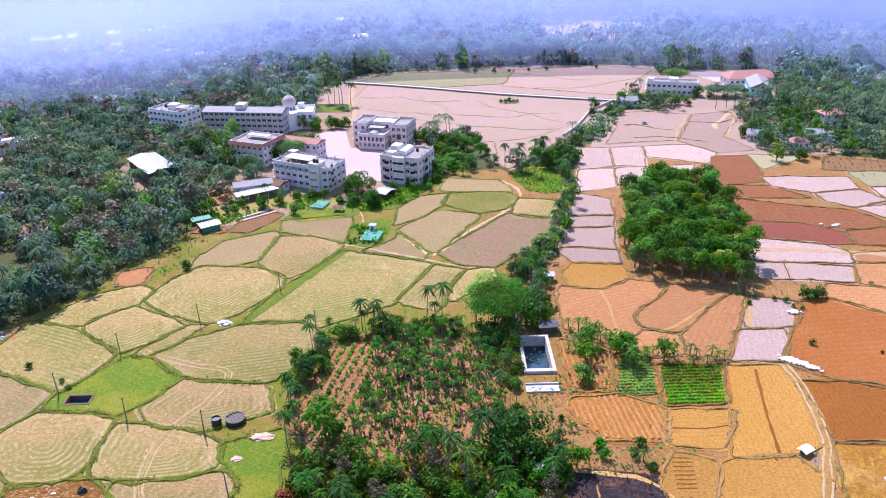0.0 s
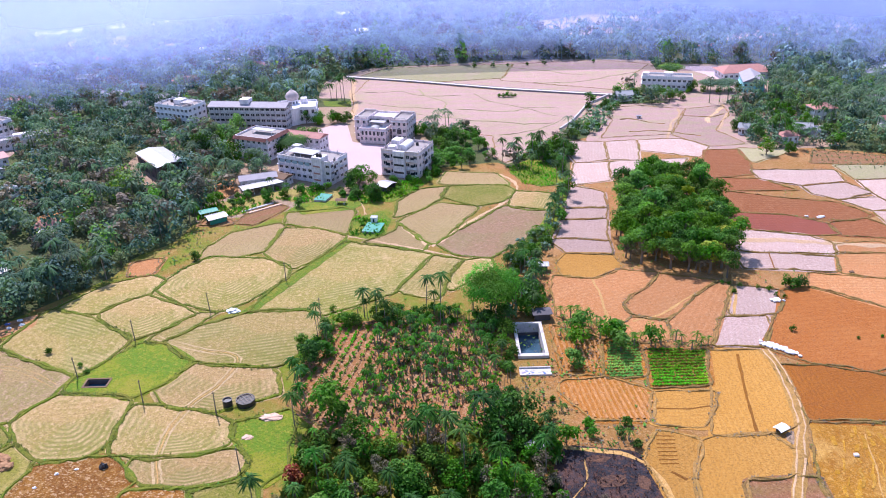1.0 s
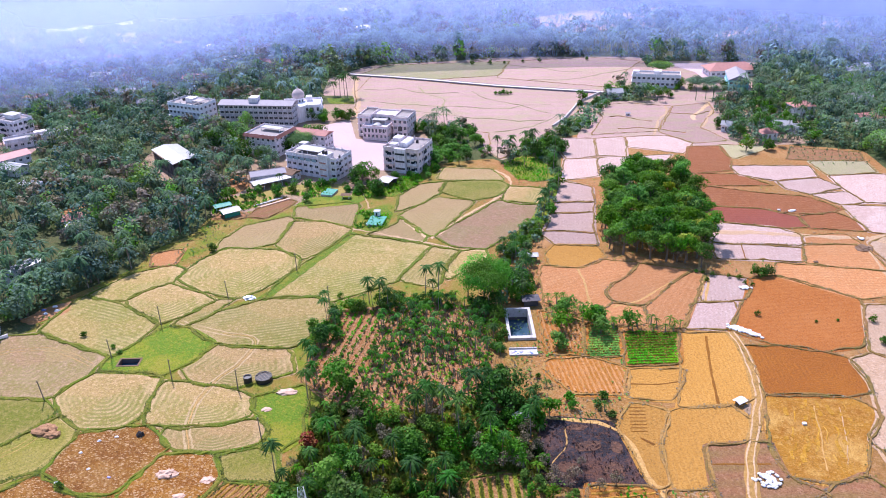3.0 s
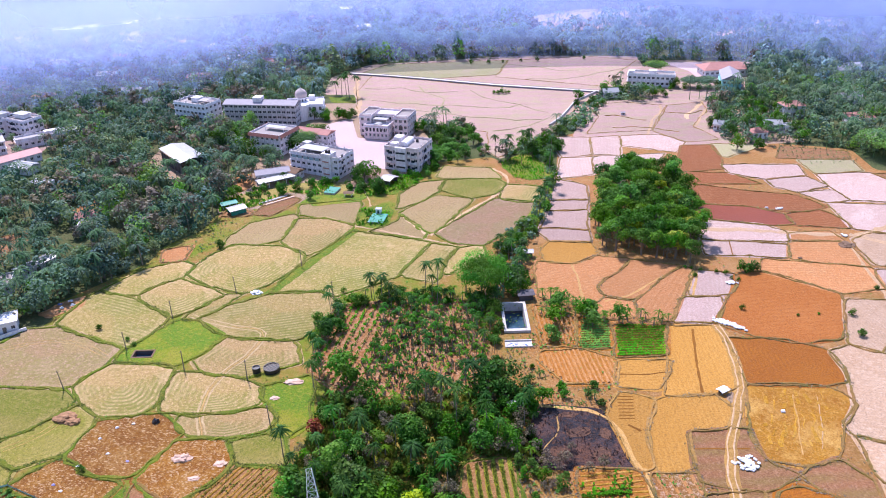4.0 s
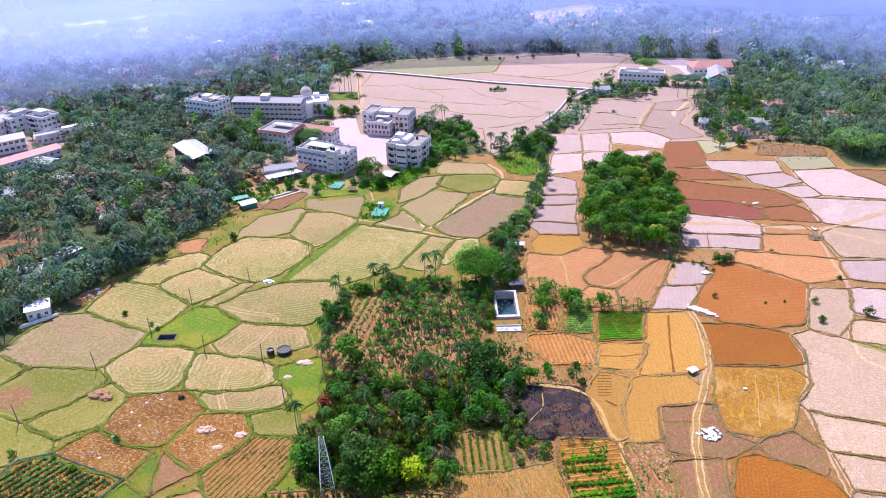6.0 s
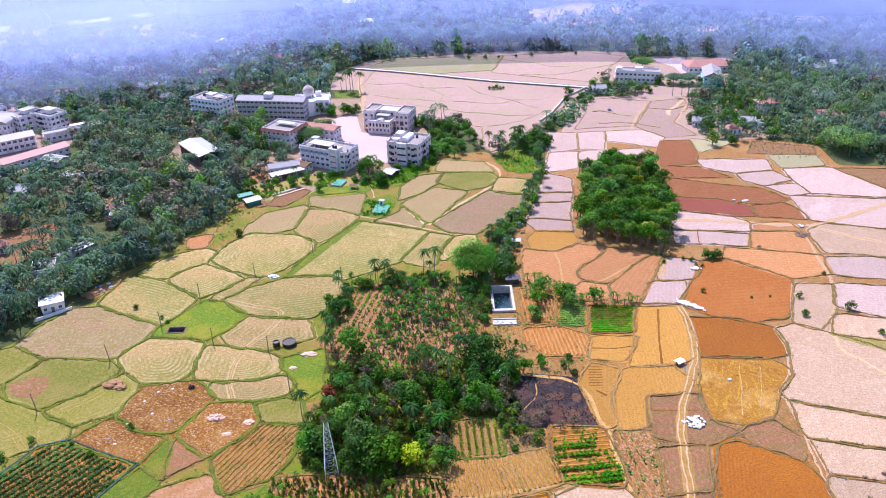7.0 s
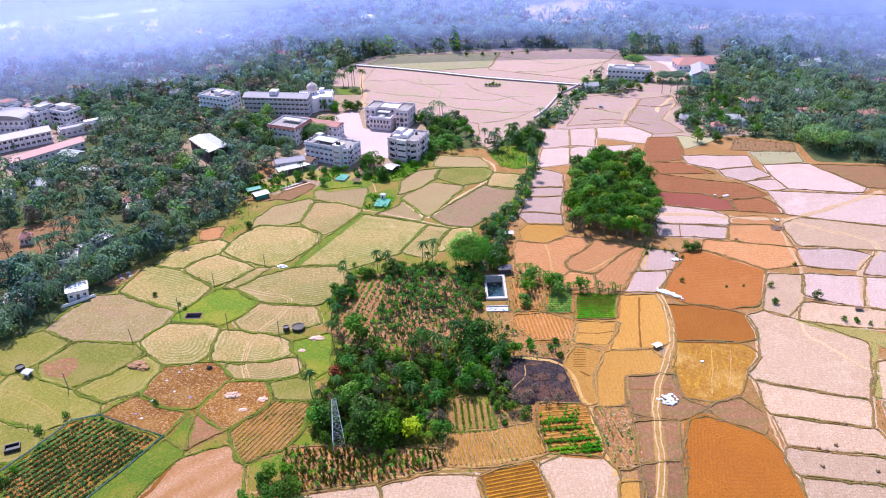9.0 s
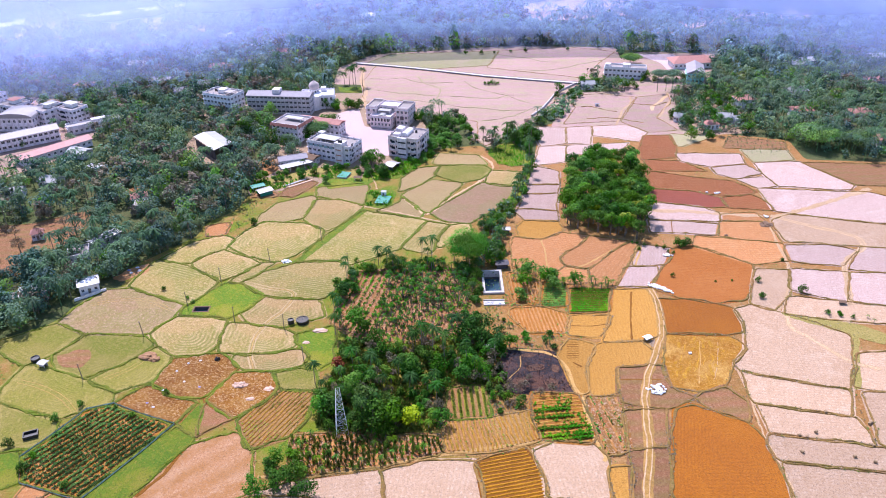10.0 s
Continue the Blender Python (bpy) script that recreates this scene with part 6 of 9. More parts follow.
RIDGE_OCHRE = earth("ochre_ridge_crest", (0.41, 0.21, 0.065), (0.35, 0.175, 0.05), (0.47, 0.27, 0.10), None, flecks=0.4)
g = random.Random(55)
for n_field, (kind, angle, outline) in enumerate(FIELDS):
    if kind in ROW_KINDS:
        spacing, width, height, gap, size, leaf, share = ROW_KINDS[kind]
        bm, places = bmesh.new(), []
        for n_row, (s, e) in enumerate(row_lines(outline, angle, spacing)):
            if kind == "bedmix":
                share = 0.95 if n_row in (1, 2, 4) else 0.55 if n_row in (7, 9) else 0.1
            wild = kind in ("strawrow", "weedrow", "veg", "bedmix")
            pts = [p + Vector((noise.noise(p * 0.3), noise.noise(p * 0.3 + Vector((0, 0, 5))), 0)) * (0.5 if wild else 0.15) for p in resampled([s, e], 2.4)]
            ridge(bm, pts, width, height, z=0.09)
            length = math.dist(s, e)
            for k in range(int(length / gap)):
                t = (k + g.random()) * gap / length
                clump = noise.noise(Vector((s[0] + (e[0] - s[0]) * t, s[1] + (e[1] - s[1]) * t, 8.0)) * 0.13) if wild else 0.0
                if g.random() < (share if kind != "nursery" or s[0] < -17 else 0.3) * max(0.1, 1 + (0.7 if kind == "veg" else 2.2) * clump):
                    places.append((s[0] + (e[0] - s[0]) * t + g.uniform(-0.2, 0.2), s[1] + (e[1] - s[1]) * t + g.uniform(-0.2, 0.2), g.uniform(0.6, 1.3)))
        tagged(link("furrow_ridges", bm, RIDGE_STRAW if kind in ("strawrow", "bedmix", "weedrow") else RIDGE_OCHRE if kind == "ridgeor" else RIDGE_GREEN if kind == "bedyel" else SOIL["nursery"] if kind == "nursery" else RIDGE_TOP), "long raised ridges of dry soil", "ridges", kind="stuff")
        tufts("crop_plants", places, size, leaf, "rows of low leafy crop plants", n_field)
    if kind in ("rough", "litter"):
        bm = bmesh.new()
        xs, ys = [p[0] for p in outline], [p[1] for p in outline]
        for _ in range(2400 if kind == "rough" else 500):
            x, y = g.uniform(min(xs), max(xs)), g.uniform(min(ys), max(ys))
            if not inside(outline, x, y):
                continue
            s, a = 0.06 + 0.36 * g.random() ** 2.5, g.uniform(0, 6.283)
            base = [bm.verts.new((x + s * math.cos(a + k) * g.uniform(0.6, 1.4), y + s * math.sin(a + k) * g.uniform(0.3, 0.8), 0.08)) for k in (0, 1.6, 3.1, 4.7)]
            tip = bm.verts.new((x, y, 0.1 + s * 0.25))
            for k in range(4):
                bm.faces.new((base[k], base[(k + 1) % 4], tip))
        tagged(link("straw_clods", bm, STRAW_BIT), "scattered pale straw and clods on rough soil", "debris", kind="stuff")


g = random.Random(67)
leaves = []
for s, e in row_lines(LITTER, 95, 1.7):
    for k in range(int(math.dist(s, e) / 1.5)):
        t = (k + g.random()) * 1.5 / math.dist(s, e)
        leaves.append((s[0] + (e[0] - s[0]) * t + g.uniform(-0.4, 0.4), s[1] + (e[1] - s[1]) * t + g.uniform(-0.4, 0.4), g.uniform(0.6, 1.3)))
thick, burnt = [], []
CHAR = [f[2] for f in FIELDS if f[0] == "char"][0]
for _ in range(9000):
    x, y = g.uniform(-42, 50), g.uniform(84, 142)
    if inside(SPINNEY, x, y):
        thick.append((x, y, g.uniform(0.5, 1.5)))
    elif inside(CHAR, x, y) and g.random() < 0.5:
        burnt.append((x, y, g.uniform(0.4, 1.2)))
tufts("thicket_undergrowth", thick, 0.6, DARK_LEAF, "dark tangled undergrowth of the thicket", 206, 5, 1.7)
tufts("burnt_stalks", burnt, 0.3, CHAR_STALK, "scorched stalks on burnt ground", 207, 3, 1.2)
tufts("garden_leaves", leaves, 0.62, DARK_LEAF, "rows of upright dark-leaved garden plants", 205, 8, 2.6)
g = random.Random(66)
stalks, weeds = [], []
for _ in range(2600):
    x, y = g.uniform(-38, 18), g.uniform(132, 192)
    if inside(NURSERY, x, y) and g.random() < min(1.0, max(0.0, (x + 26) / 14)):
        (stalks if g.random() < 0.55 else weeds).append((x, y, g.uniform(0.6, 1.3)))
tufts("dry_stalks", stalks, 0.55, GREY_LEAF, "dry grey stalks between nursery palms", 201, 3, 2.2)
tufts("nursery_weeds", weeds, 0.6, CROP_LEAF, "green weeds between nursery palms", 202, 5, 1.2)
weeds = []
for _ in range(5200):
    x, y = g.uniform(-165, 60), g.uniform(70, 300)
    if not any(inside(f[2], x, y) for f in FIELDS) and inside(FARMLAND, x, y):
        weeds.append((x, y, g.uniform(0.4, 1.2)))
dry = []
for _ in range(7000):
    x, y = g.uniform(15, 160), g.uniform(60, 300)
    if not any(inside(f[2], x, y) for f in FIELDS) and inside(FARMLAND, x, y):
        (dry if g.random() < 0.8 else weeds).append((x, y, g.uniform(0.4, 1.2)))
for area, spacing in (([(22, 128), (48, 129), (52, 137), (34, 138), (28, 150), (29, 157), (42, 159), (44, 176), (34, 186), (31, 168), (20, 157), (17, 140)], 1.15), ([(18, 94), (31, 97), (33, 106), (18, 110)], 1.0), ([(-110, 222), (-99, 240), (-97, 262), (-84, 262), (-90, 236), (-100, 222)], 1.6)):
    for x, y in scatter(area, spacing, g):
        if noise.noise(Vector((x * 0.16, y * 0.16, 6.0))) > -0.1:
            (weeds if g.random() < 0.35 else dry).append((x, y, g.uniform(0.6, 1.7)))
tufts("dry_verge_grass", dry, 0.26, BROWN_LEAF, "dry brown grass along bunds and verges", 204, 5, 0.9)
tufts("verge_weeds", weeds, 0.34, CROP_LEAF, "green weeds along bunds and verges", 203, 5, 0.9)

edge_green, edge_dry = [], []
for kind, line in BUND_LINES:
    if sum(p.y for p in line) / len(line) > 330:
        continue
    lush = kind in GREEN_KINDS
    for p, q in zip(line, line[1:] + line[:1]):
        cover = 0.5 + 1.1 * noise.noise(p * 0.06)
        for _ in range(12 if lush else 5):
            if g.random() < cover:
                c = p.lerp(q, g.random())
                (edge_green if lush or (p.x > 95 and g.random() < 0.4) else edge_dry).append((c.x + g.gauss(0, 0.4), c.y + g.gauss(0, 0.4), g.uniform(0.5, 1.3)))
tufts("bund_grass", edge_green, 0.3, BUND_LEAF, "rank green grass along the bunds", 209, 3, 0.7)
tufts("dry_bund_grass", edge_dry, 0.3, BROWN_LEAF, "dry brown grass along the bunds", 210, 3, 0.7)

growth = [(x, y, g.uniform(0.3, 0.9)) for x, y in scatter([(30, 322), (43, 331), (51, 322), (52, 306), (47, 297), (36, 299)], 1.2, g)]
for area in ([(-97, 269), (-80, 275), (-70, 291), (-58, 286), (-40, 286), (-42, 301), (-66, 304), (-86, 293), (-98, 284)], [(-40, 288), (-29, 282), (-18, 287), (-8, 299), (1, 315), (-6, 319), (-22, 303)], [(-35, 252), (-35, 267), (-24, 274), (-20, 264), (-22, 251)]):
    growth += [(x, y, g.uniform(0.4, 1.4)) for x, y in scatter(area, 1.3, g) if noise.noise(Vector((x * 0.1, y * 0.1, 4))) > -0.12]
tufts("garden_growth", growth, 0.75, CROP_LEAF, "rank green growth in the school garden", 211, 5, 1.1)

SCRUB = [(166.9, 327.3), (182.6, 344.0), (214.1, 337.1), (203.8, 307.6), (178.9, 304.9)]
scrub = [(x, y, g.uniform(0.5, 1.3)) for x, y in scatter(SCRUB, 2.6, g) if g.random() < 0.8]
tufts("scrub", scrub, 0.45, OLIVE_LEAF, "low dusty scrub on bare ground", 208, 7, 1.0)


# ---- tracks ----
def smooth_line(line):
    """A hand-drawn line made to flow: each corner cut twice."""
    for _ in range(2):
        out = [line[0]]
        for a, b in zip(line, line[1:]):
            out += [(a[0] * 0.75 + b[0] * 0.25, a[1] * 0.75 + b[1] * 0.25), (a[0] * 0.25 + b[0] * 0.75, a[1] * 0.25 + b[1] * 0.75)]
        line = out + [line[-1]]
    return line


def track(line, ruts=(0.0,), width=0.6, label="worn sandy wheel track across the fields", z=0.09, dust=None):
    """Worn ruts along a line; the eastern tracks lie on paler ground."""
    pts = [p + Vector((noise.noise(p * 0.12), noise.noise(p * 0.12 + Vector((0, 0, 5))), 0)) * 0.6 for p in resampled(smooth_line(line), 2.0)]
    bm = bmesh.new()
    for off in ruts:
        side = []
        for i, p in enumerate(pts):
            d = pts[min(i + 1, len(pts) - 1)] - pts[max(i - 1, 0)]
            nrm = Vector((-d.y, d.x, 0)).normalized()
            side.append(p + nrm * (off + random.uniform(-0.15, 0.15)))
        ridge(bm, side, width * 0.95, 0.045, z=z, rough=0.4)
    tagged(link("dirt_track", bm, dust or PALE_DUST if dust or min(p[0] for p in line) > 95 or min(p[1] for p in line) > 225 else DUST), label, "track", kind="structure")


RUTS = (-0.8, 0.8)
LANE = [(88.4, 168.3), (89.3, 162.7), (88.1, 150.7), (86.5, 141.3), (83.4, 132.4), (79.1, 123.4), (74.4, 113.1), (71.1, 104.2), (69.5, 95.8), (68, 86.6), (66.1, 76.7), (62.9, 65.4), (60.6, 56)]
bm = bmesh.new()
ridge(bm, resampled(smooth_line(LANE), 2.0), 3.4, 0.24, z=0.06, rough=0.12)
tagged(link("dirt_track", bm, BUND_TAN), "trodden ochre bed of the field lane", "track", kind="structure")
track(LANE, RUTS, .46, z=0.30, dust=PALE_DUST)
track([(104.4, 239.8), (119.2, 238.4), (137.2, 234.4), (157.5, 230.3), (163.7, 228.8)], RUTS, .55)
track([(104.2, 239.2), (119, 237.8), (137, 233.8), (157.3, 229.7)], width=2.8)
track([(160.9, 230.7), (168.7, 224.4), (176.7, 218.3), (187.1, 212.2), (192.1, 206.6), (191.4, 199.8), (184.6, 193.5), (175.5, 185.7), (171.5, 174.3), (166.6, 161.5), (163.5, 153.5)], width=2.6)
track([(135.9, 146.8), (133.7, 137.6), (139.7, 132), (145.8, 118.3), (155.2, 113.3)], width=1.8)
track([(163.1, 229.4), (178.8, 235.8), (192.7, 242.6), (207.4, 250.2), (222.2, 257.4)], RUTS, .9)
track([(163.1, 229.4), (178.8, 235.8), (192.7, 242.6), (207.4, 250.2), (222.2, 257.4)], width=3.2)
track([(160.9, 230.7), (168.7, 224.4), (176.7, 218.3), (187.1, 212.2), (192.1, 206.6), (191.4, 199.8), (184.6, 193.5), (175.5, 185.7), (171.5, 174.3), (166.6, 161.5), (163.5, 153.5)], RUTS, .8)
track([(135.9, 146.8), (133.7, 137.6), (139.7, 132), (145.8, 118.3), (155.2, 113.3)], RUTS, .55)
track([(157.6, 223.3), (154.2, 204.2), (152.3, 186.7), (146.7, 170.9), (140.3, 158.5), (134.6, 150.7)], width=1.2)
STRAW_TRACK = [(-84, 183), (-80.9, 181.2), (-68.9, 175.5), (-60.5, 173.5), (-57.2, 170.5), (-58.3, 161.6), (-65.1, 151.1), (-67.8, 141.3), (-67.5, 130.8), (-64.5, 121.5)]
STRAW_DUST = earth("crushed_straw_dust", (0.54, 0.39, 0.23), (0.45, 0.33, 0.17), (0.62, 0.48, 0.31), None, flecks=0.5, vivid=1.1)
track(STRAW_TRACK, (-0.85, 0.85), .55, "pale wheel track worn into the stubble", dust=STRAW_DUST)
track(STRAW_TRACK[2:], (0.0,), .35, "pale wheel track worn into the stubble", dust=DUST)
track([(-35.2, 291.6), (-32.3, 281), (-29.9, 271.5)], width=.9)
track([(-17.6, 263.2), (-13.3, 255), (-7.9, 245.7), (-4.5, 240)], width=1.0)
track([(-3.7, 240.5), (1.9, 247.7), (9.2, 259.1), (16.8, 268.9), (24.6, 277.7), (29.7, 287.8), (32.8, 296.9), (31.7, 305), (26.4, 313.6)], width=1.6)
track([(-35.1, 251), (-19.1, 243.8), (-3.6, 235.7), (5.9, 230.4)], width=1.2)
track([(49.3, 212.5), (49.5, 198.9), (48.9, 184.4), (48.9, 175.2)], width=1.0)
track([(56.2, 185), (66.4, 188.3), (80.1, 201.5), (88.9, 207.4)], width=.8)
track([(90.2, 207.3), (97.8, 223.4), (101.9, 235)], width=1.4)
track([(85.7, 187.4), (90.9, 199.5), (96, 212.4)], RUTS, .8)
track([(-46.2, 403.4), (-49.6, 421.5), (-48.3, 440.4), (-53.6, 454.1), (-56.2, 501.1)], width=3.0)
track([(142.8, 369.9), (149.9, 383.4), (157.9, 399.9)], width=1.6)
track([(172.2, 393.1), (182.5, 412.4), (187.4, 422)], width=2.5)
track([(113.2, 357.5), (118.2, 370.2), (123, 385.8), (131.6, 397.8), (134, 411.2)], width=1.4)
track([(162, 418), (152, 401), (142.5, 388.1), (143.1, 382.9)], width=2.4)
track([(25.8, 130.5), (39.7, 128.6), (45.6, 124), (47.6, 115.6), (48, 105.9), (51.3, 102.9)], width=1.2)
track([(24, 111), (28.4, 115.9), (31, 120), (31.5, 126)], width=.35)
track([(49.9, 103.5), (49.9, 92.4), (50.5, 80.9), (52.6, 73.6)], width=1.4)
track([(-52.4, 69.9), (-38.1, 69.5), (-16.4, 73.2), (2.3, 77.5), (16.3, 79.5), (30.5, 81.5), (38.4, 81.7)], width=1.2)
track([(106.5, 116.6), (105.6, 104.5), (103.9, 90.6), (102.9, 82.9), (103.5, 73.2), (103.3, 62), (102.7, 54.8)], width=.8)
track([(-116, 118), (-111, 121), (-107, 126), (-104.5, 133)], RUTS, .2, "faint wheel track on thin pasture")
track([(-146, 118), (-136, 114), (-126, 108), (-119, 100)], RUTS, .18, "faint wheel track on thin pasture")
track([(-140, 166), (-128, 170), (-116, 168), (-104, 160)], RUTS, .2, "faint wheel track on thin pasture")
track([(98.2, 131.9), (94.4, 120), (90.6, 108)], width=.4, label="pale furrow across the drying field")
track([(104.2, 131), (100.2, 119), (96.5, 110)], width=.22, label="pale furrow across the drying field")




# ---- buildings ----
def box(bm, x0, y0, z0, x1, y1, z1):
    v = [bm.verts.new(c) for c in ((x0, y0, z0), (x1, y0, z0), (x1, y1, z0), (x0, y1, z0), (x0, y0, z1), (x1, y0, z1), (x1, y1, z1), (x0, y1, z1))]
    for f in ((3, 2, 1, 0), (4, 5, 6, 7), (0, 1, 5, 4), (1, 2, 6, 5), (2, 3, 7, 6), (3, 0, 4, 7)):
        bm.faces.new([v[i] for i in f])


def boxed(name, dims, material, parent=None, label=""):
    bm = bmesh.new()
    box(bm, *dims)
    return link(name, bm, material, parent, label)


WINDOWS = {}


def window_meshes(w, h):
    """Shared meshes of a window: a painted frame with a mullion, and its dark pane."""
    key = (round(w, 2), round(h, 2))
    if key not in WINDOWS:
        bm = bmesh.new()
        t = 0.07
        for d in ((-w / 2, 0, 0, -w / 2 + t, 0.08, h), (w / 2 - t, 0, 0, w / 2, 0.08, h), (-w / 2 + t, 0, 0, w / 2 - t, 0.08, t), (-w / 2 + t, 0, h - t, w / 2 - t, 0.08, h), (-t / 2, 0, t, t / 2, 0.08, h - t)):
            box(bm, *d)
        frame_me = bpy.data.meshes.new("window")
        bm.to_mesh(frame_me)
        bm.free()
        frame_me.materials.append(WHITE)
        bm = bmesh.new()
        box(bm, -w / 2 + t, 0.03, t, w / 2 - t, 0.05, h - t)
        pane_me = bpy.data.meshes.new("pane")
        bm.to_mesh(pane_me)
        bm.free()
        pane_me.materials.append(GLASS)
        WINDOWS[key] = frame_me, pane_me
    return WINDOWS[key]


def facade(bm, origin, along, length, storeys, sh, bays, win, sill, plinth, root, place_windows=True, door_bay=None):
    """One wall face with an opening for each window: reveals in the wall, frame and pane set back in them."""
    o, u = Vector(origin), Vector(along).normalized()
    inn = Vector((-u.y, u.x, 0))
    up = Vector((0, 0, 1))
    depth = 0.22

    def quad(a, b, c, d):
        bm.faces.new([bm.verts.new(p) for p in (a, b, c, d)])

    if plinth:
        quad(o, o + u * length, o + u * length + up * plinth, o + up * plinth)
    cell = length / bays
    for s in range(storeys):
        z0, z1 = plinth + s * sh, plinth + (s + 1) * sh
        for b in range(bays):
            x0, x1 = b * cell, (b + 1) * cell
            w, h = min(win[0], cell * 0.8), win[1]
            a0, a1, c0, c1 = (x0 + x1 - w) / 2, (x0 + x1 + w) / 2, z0 + sill, z0 + sill + h

            def at(x, z, d=0.0):
                return o + u * x + up * z + inn * d

            quad(at(x0, z0), at(x1, z0), at(x1, c0), at(x0, c0))
            quad(at(x0, c1), at(x1, c1), at(x1, z1), at(x0, z1))
            quad(at(x0, c0), at(a0, c0), at(a0, c1), at(x0, c1))
            quad(at(a1, c0), at(x1, c0), at(x1, c1), at(a1, c1))
            quad(at(a0, c0), at(a1, c0), at(a1, c0, depth), at(a0, c0, depth))
            quad(at(a0, c1, depth), at(a1, c1, depth), at(a1, c1), at(a0, c1))
            quad(at(a0, c0), at(a0, c0, depth), at(a0, c1, depth), at(a0, c1))
            quad(at(a1, c0, depth), at(a1, c0), at(a1, c1), at(a1, c1, depth))
            quad(at(a0, c0, depth), at(a1, c0, depth), at(a1, c1, depth), at(a0, c1, depth))
            if place_windows:
                fm, pm = window_meshes(w, h)
                wob = new("window", fm)
                wob.parent = root
                wob.matrix_local = Matrix.Translation(at((a0 + a1) / 2, c0, depth - 0.1)) @ Matrix.Rotation(math.atan2(u.y, u.x), 4, "Z")
                pob = new("pane", pm)
                pob.parent = wob


def block(root, x, y, w, d, storeys, sh, wall, bays=(6, 4), win=(1.5, 1.4), sill=1.0, plinth=0.5, parapet=0.9, z0=0.0, ledges=True, roof="flat", roof_mat=None, windows=(1, 1, 0, 1), eave=0.6, rise=2.0):
    """A storeyed block under root, front-left corner at (x, y) in its frame: walls with window openings, ledges, roof."""
    bm = bmesh.new()
    c = [(x, y, z0), (x + w, y, z0), (x + w, y + d, z0), (x, y + d, z0)]
    for i, (length, n) in enumerate(((w, bays[0]), (d, bays[1]), (w, bays[0]), (d, bays[1]))):
        a, b = Vector(c[i]), Vector(c[(i + 1) % 4])
        facade(bm, a, b - a, length, storeys, sh, n, win, sill, plinth, root, bool(windows[i]))
    top = z0 + plinth + storeys * sh
    part("wall", bm, wall, root)
    if ledges:
        for s in range(1, storeys + 1):
            z = z0 + plinth + s * sh - 0.55
            for dims in ((x - 0.45, y - 0.45, z, x + w + 0.45, y - 0.003, z + 0.1), (x + w + 0.003, y, z, x + w + 0.45, y + d, z + 0.1), (x - 0.45, y, z, x - 0.003, y + d, z + 0.1)):
                boxed("ledge", dims, wall, root)
    if roof == "flat":
        boxed("roof", (x + 0.2, y + 0.2, top - 0.25, x + w - 0.2, y + d - 0.2, top), roof_mat or ROOFDECK, root)
        if parapet:
            bm = bmesh.new()
            t = 0.2
            for dims in ((x, y, top, x + w, y + t, top + parapet), (x, y + d - t, top, x + w, y + d, top + parapet), (x, y + t, top, x + t, y + d - t, top + parapet), (x + w - t, y + t, top, x + w, y + d - t, top + parapet)):
                box(bm, *dims)
            part("parapet", bm, wall, root)
    else:
        bm = bmesh.new()
        e, hip = eave, (min(d, w) * 0.5 if roof == "hip" else 0.0)
        lo = [(x - e, y - e, top), (x + w + e, y - e, top), (x + w + e, y + d + e, top), (x - e, y + d + e, top)]
        if w >= d:
            hi = [(x - e + hip, y + d / 2, top + rise), (x + w + e - hip, y + d / 2, top + rise)]
            faces = ((0, 1, 5, 4), (1, 2, 5), (2, 3, 4, 5), (3, 0, 4))
        else:
            hi = [(x + w / 2, y - e + hip, top + rise), (x + w / 2, y + d + e - hip, top + rise)]
            faces = ((1, 2, 5, 4), (2, 3, 5), (3, 0, 4, 5), (0, 1, 4))
        v = [bm.verts.new(p) for p in lo + hi]
        for f in faces:
            bm.faces.new([v[i] for i in f])
        bm.faces.new([v[i] for i in (3, 2, 1, 0)])
        bmesh.ops.recalc_face_normals(bm, faces=bm.faces[:])
        ob = part("roof", bm, roof_mat or TILE, root)
        # ridge cap and sheet or tile courses as raised battens
        bm = bmesh.new()
        a, b = Vector(hi[0]), Vector(hi[1])
        n = (b - a).normalized()
        s = Vector((-n.y, n.x, 0)) * 0.14
        q = [bm.verts.new(p) for p in (a - s, b - s, b + Vector((0, 0, 0.12)), a + Vector((0, 0, 0.12)), a + s, b + s)]
        bm.faces.new((q[0], q[1], q[2], q[3]))
        bm.faces.new((q[3], q[2], q[5], q[4]))
        part("ridge_cap", bm, roof_mat or TILE, root)
    return top


def building(name, x, y, turn, label, category="building", group=""):
    root = new(name)
    root.matrix_world = Matrix.Translation((x, y, 0)) @ Matrix.Rotation(radians(turn), 4, "Z")
    return tagged(root, label, category, group)


def rooftop_tank(root, x, y, z, r=0.7, h=1.3):
    bm = bmesh.new()
    bmesh.ops.create_cone(bm, cap_ends=True, segments=16, radius1=r, radius2=r * 0.96, depth=h, matrix=Matrix.Translation((x, y, z + h / 2)))
    bmesh.ops.create_cone(bm, cap_ends=True, segments=16, radius1=r * 0.9, radius2=r * 0.35, depth=0.3, matrix=Matrix.Translation((x, y, z + h + 0.16)))
    part("water_tank", bm, TANKPLASTIC, root, "black plastic water tank")


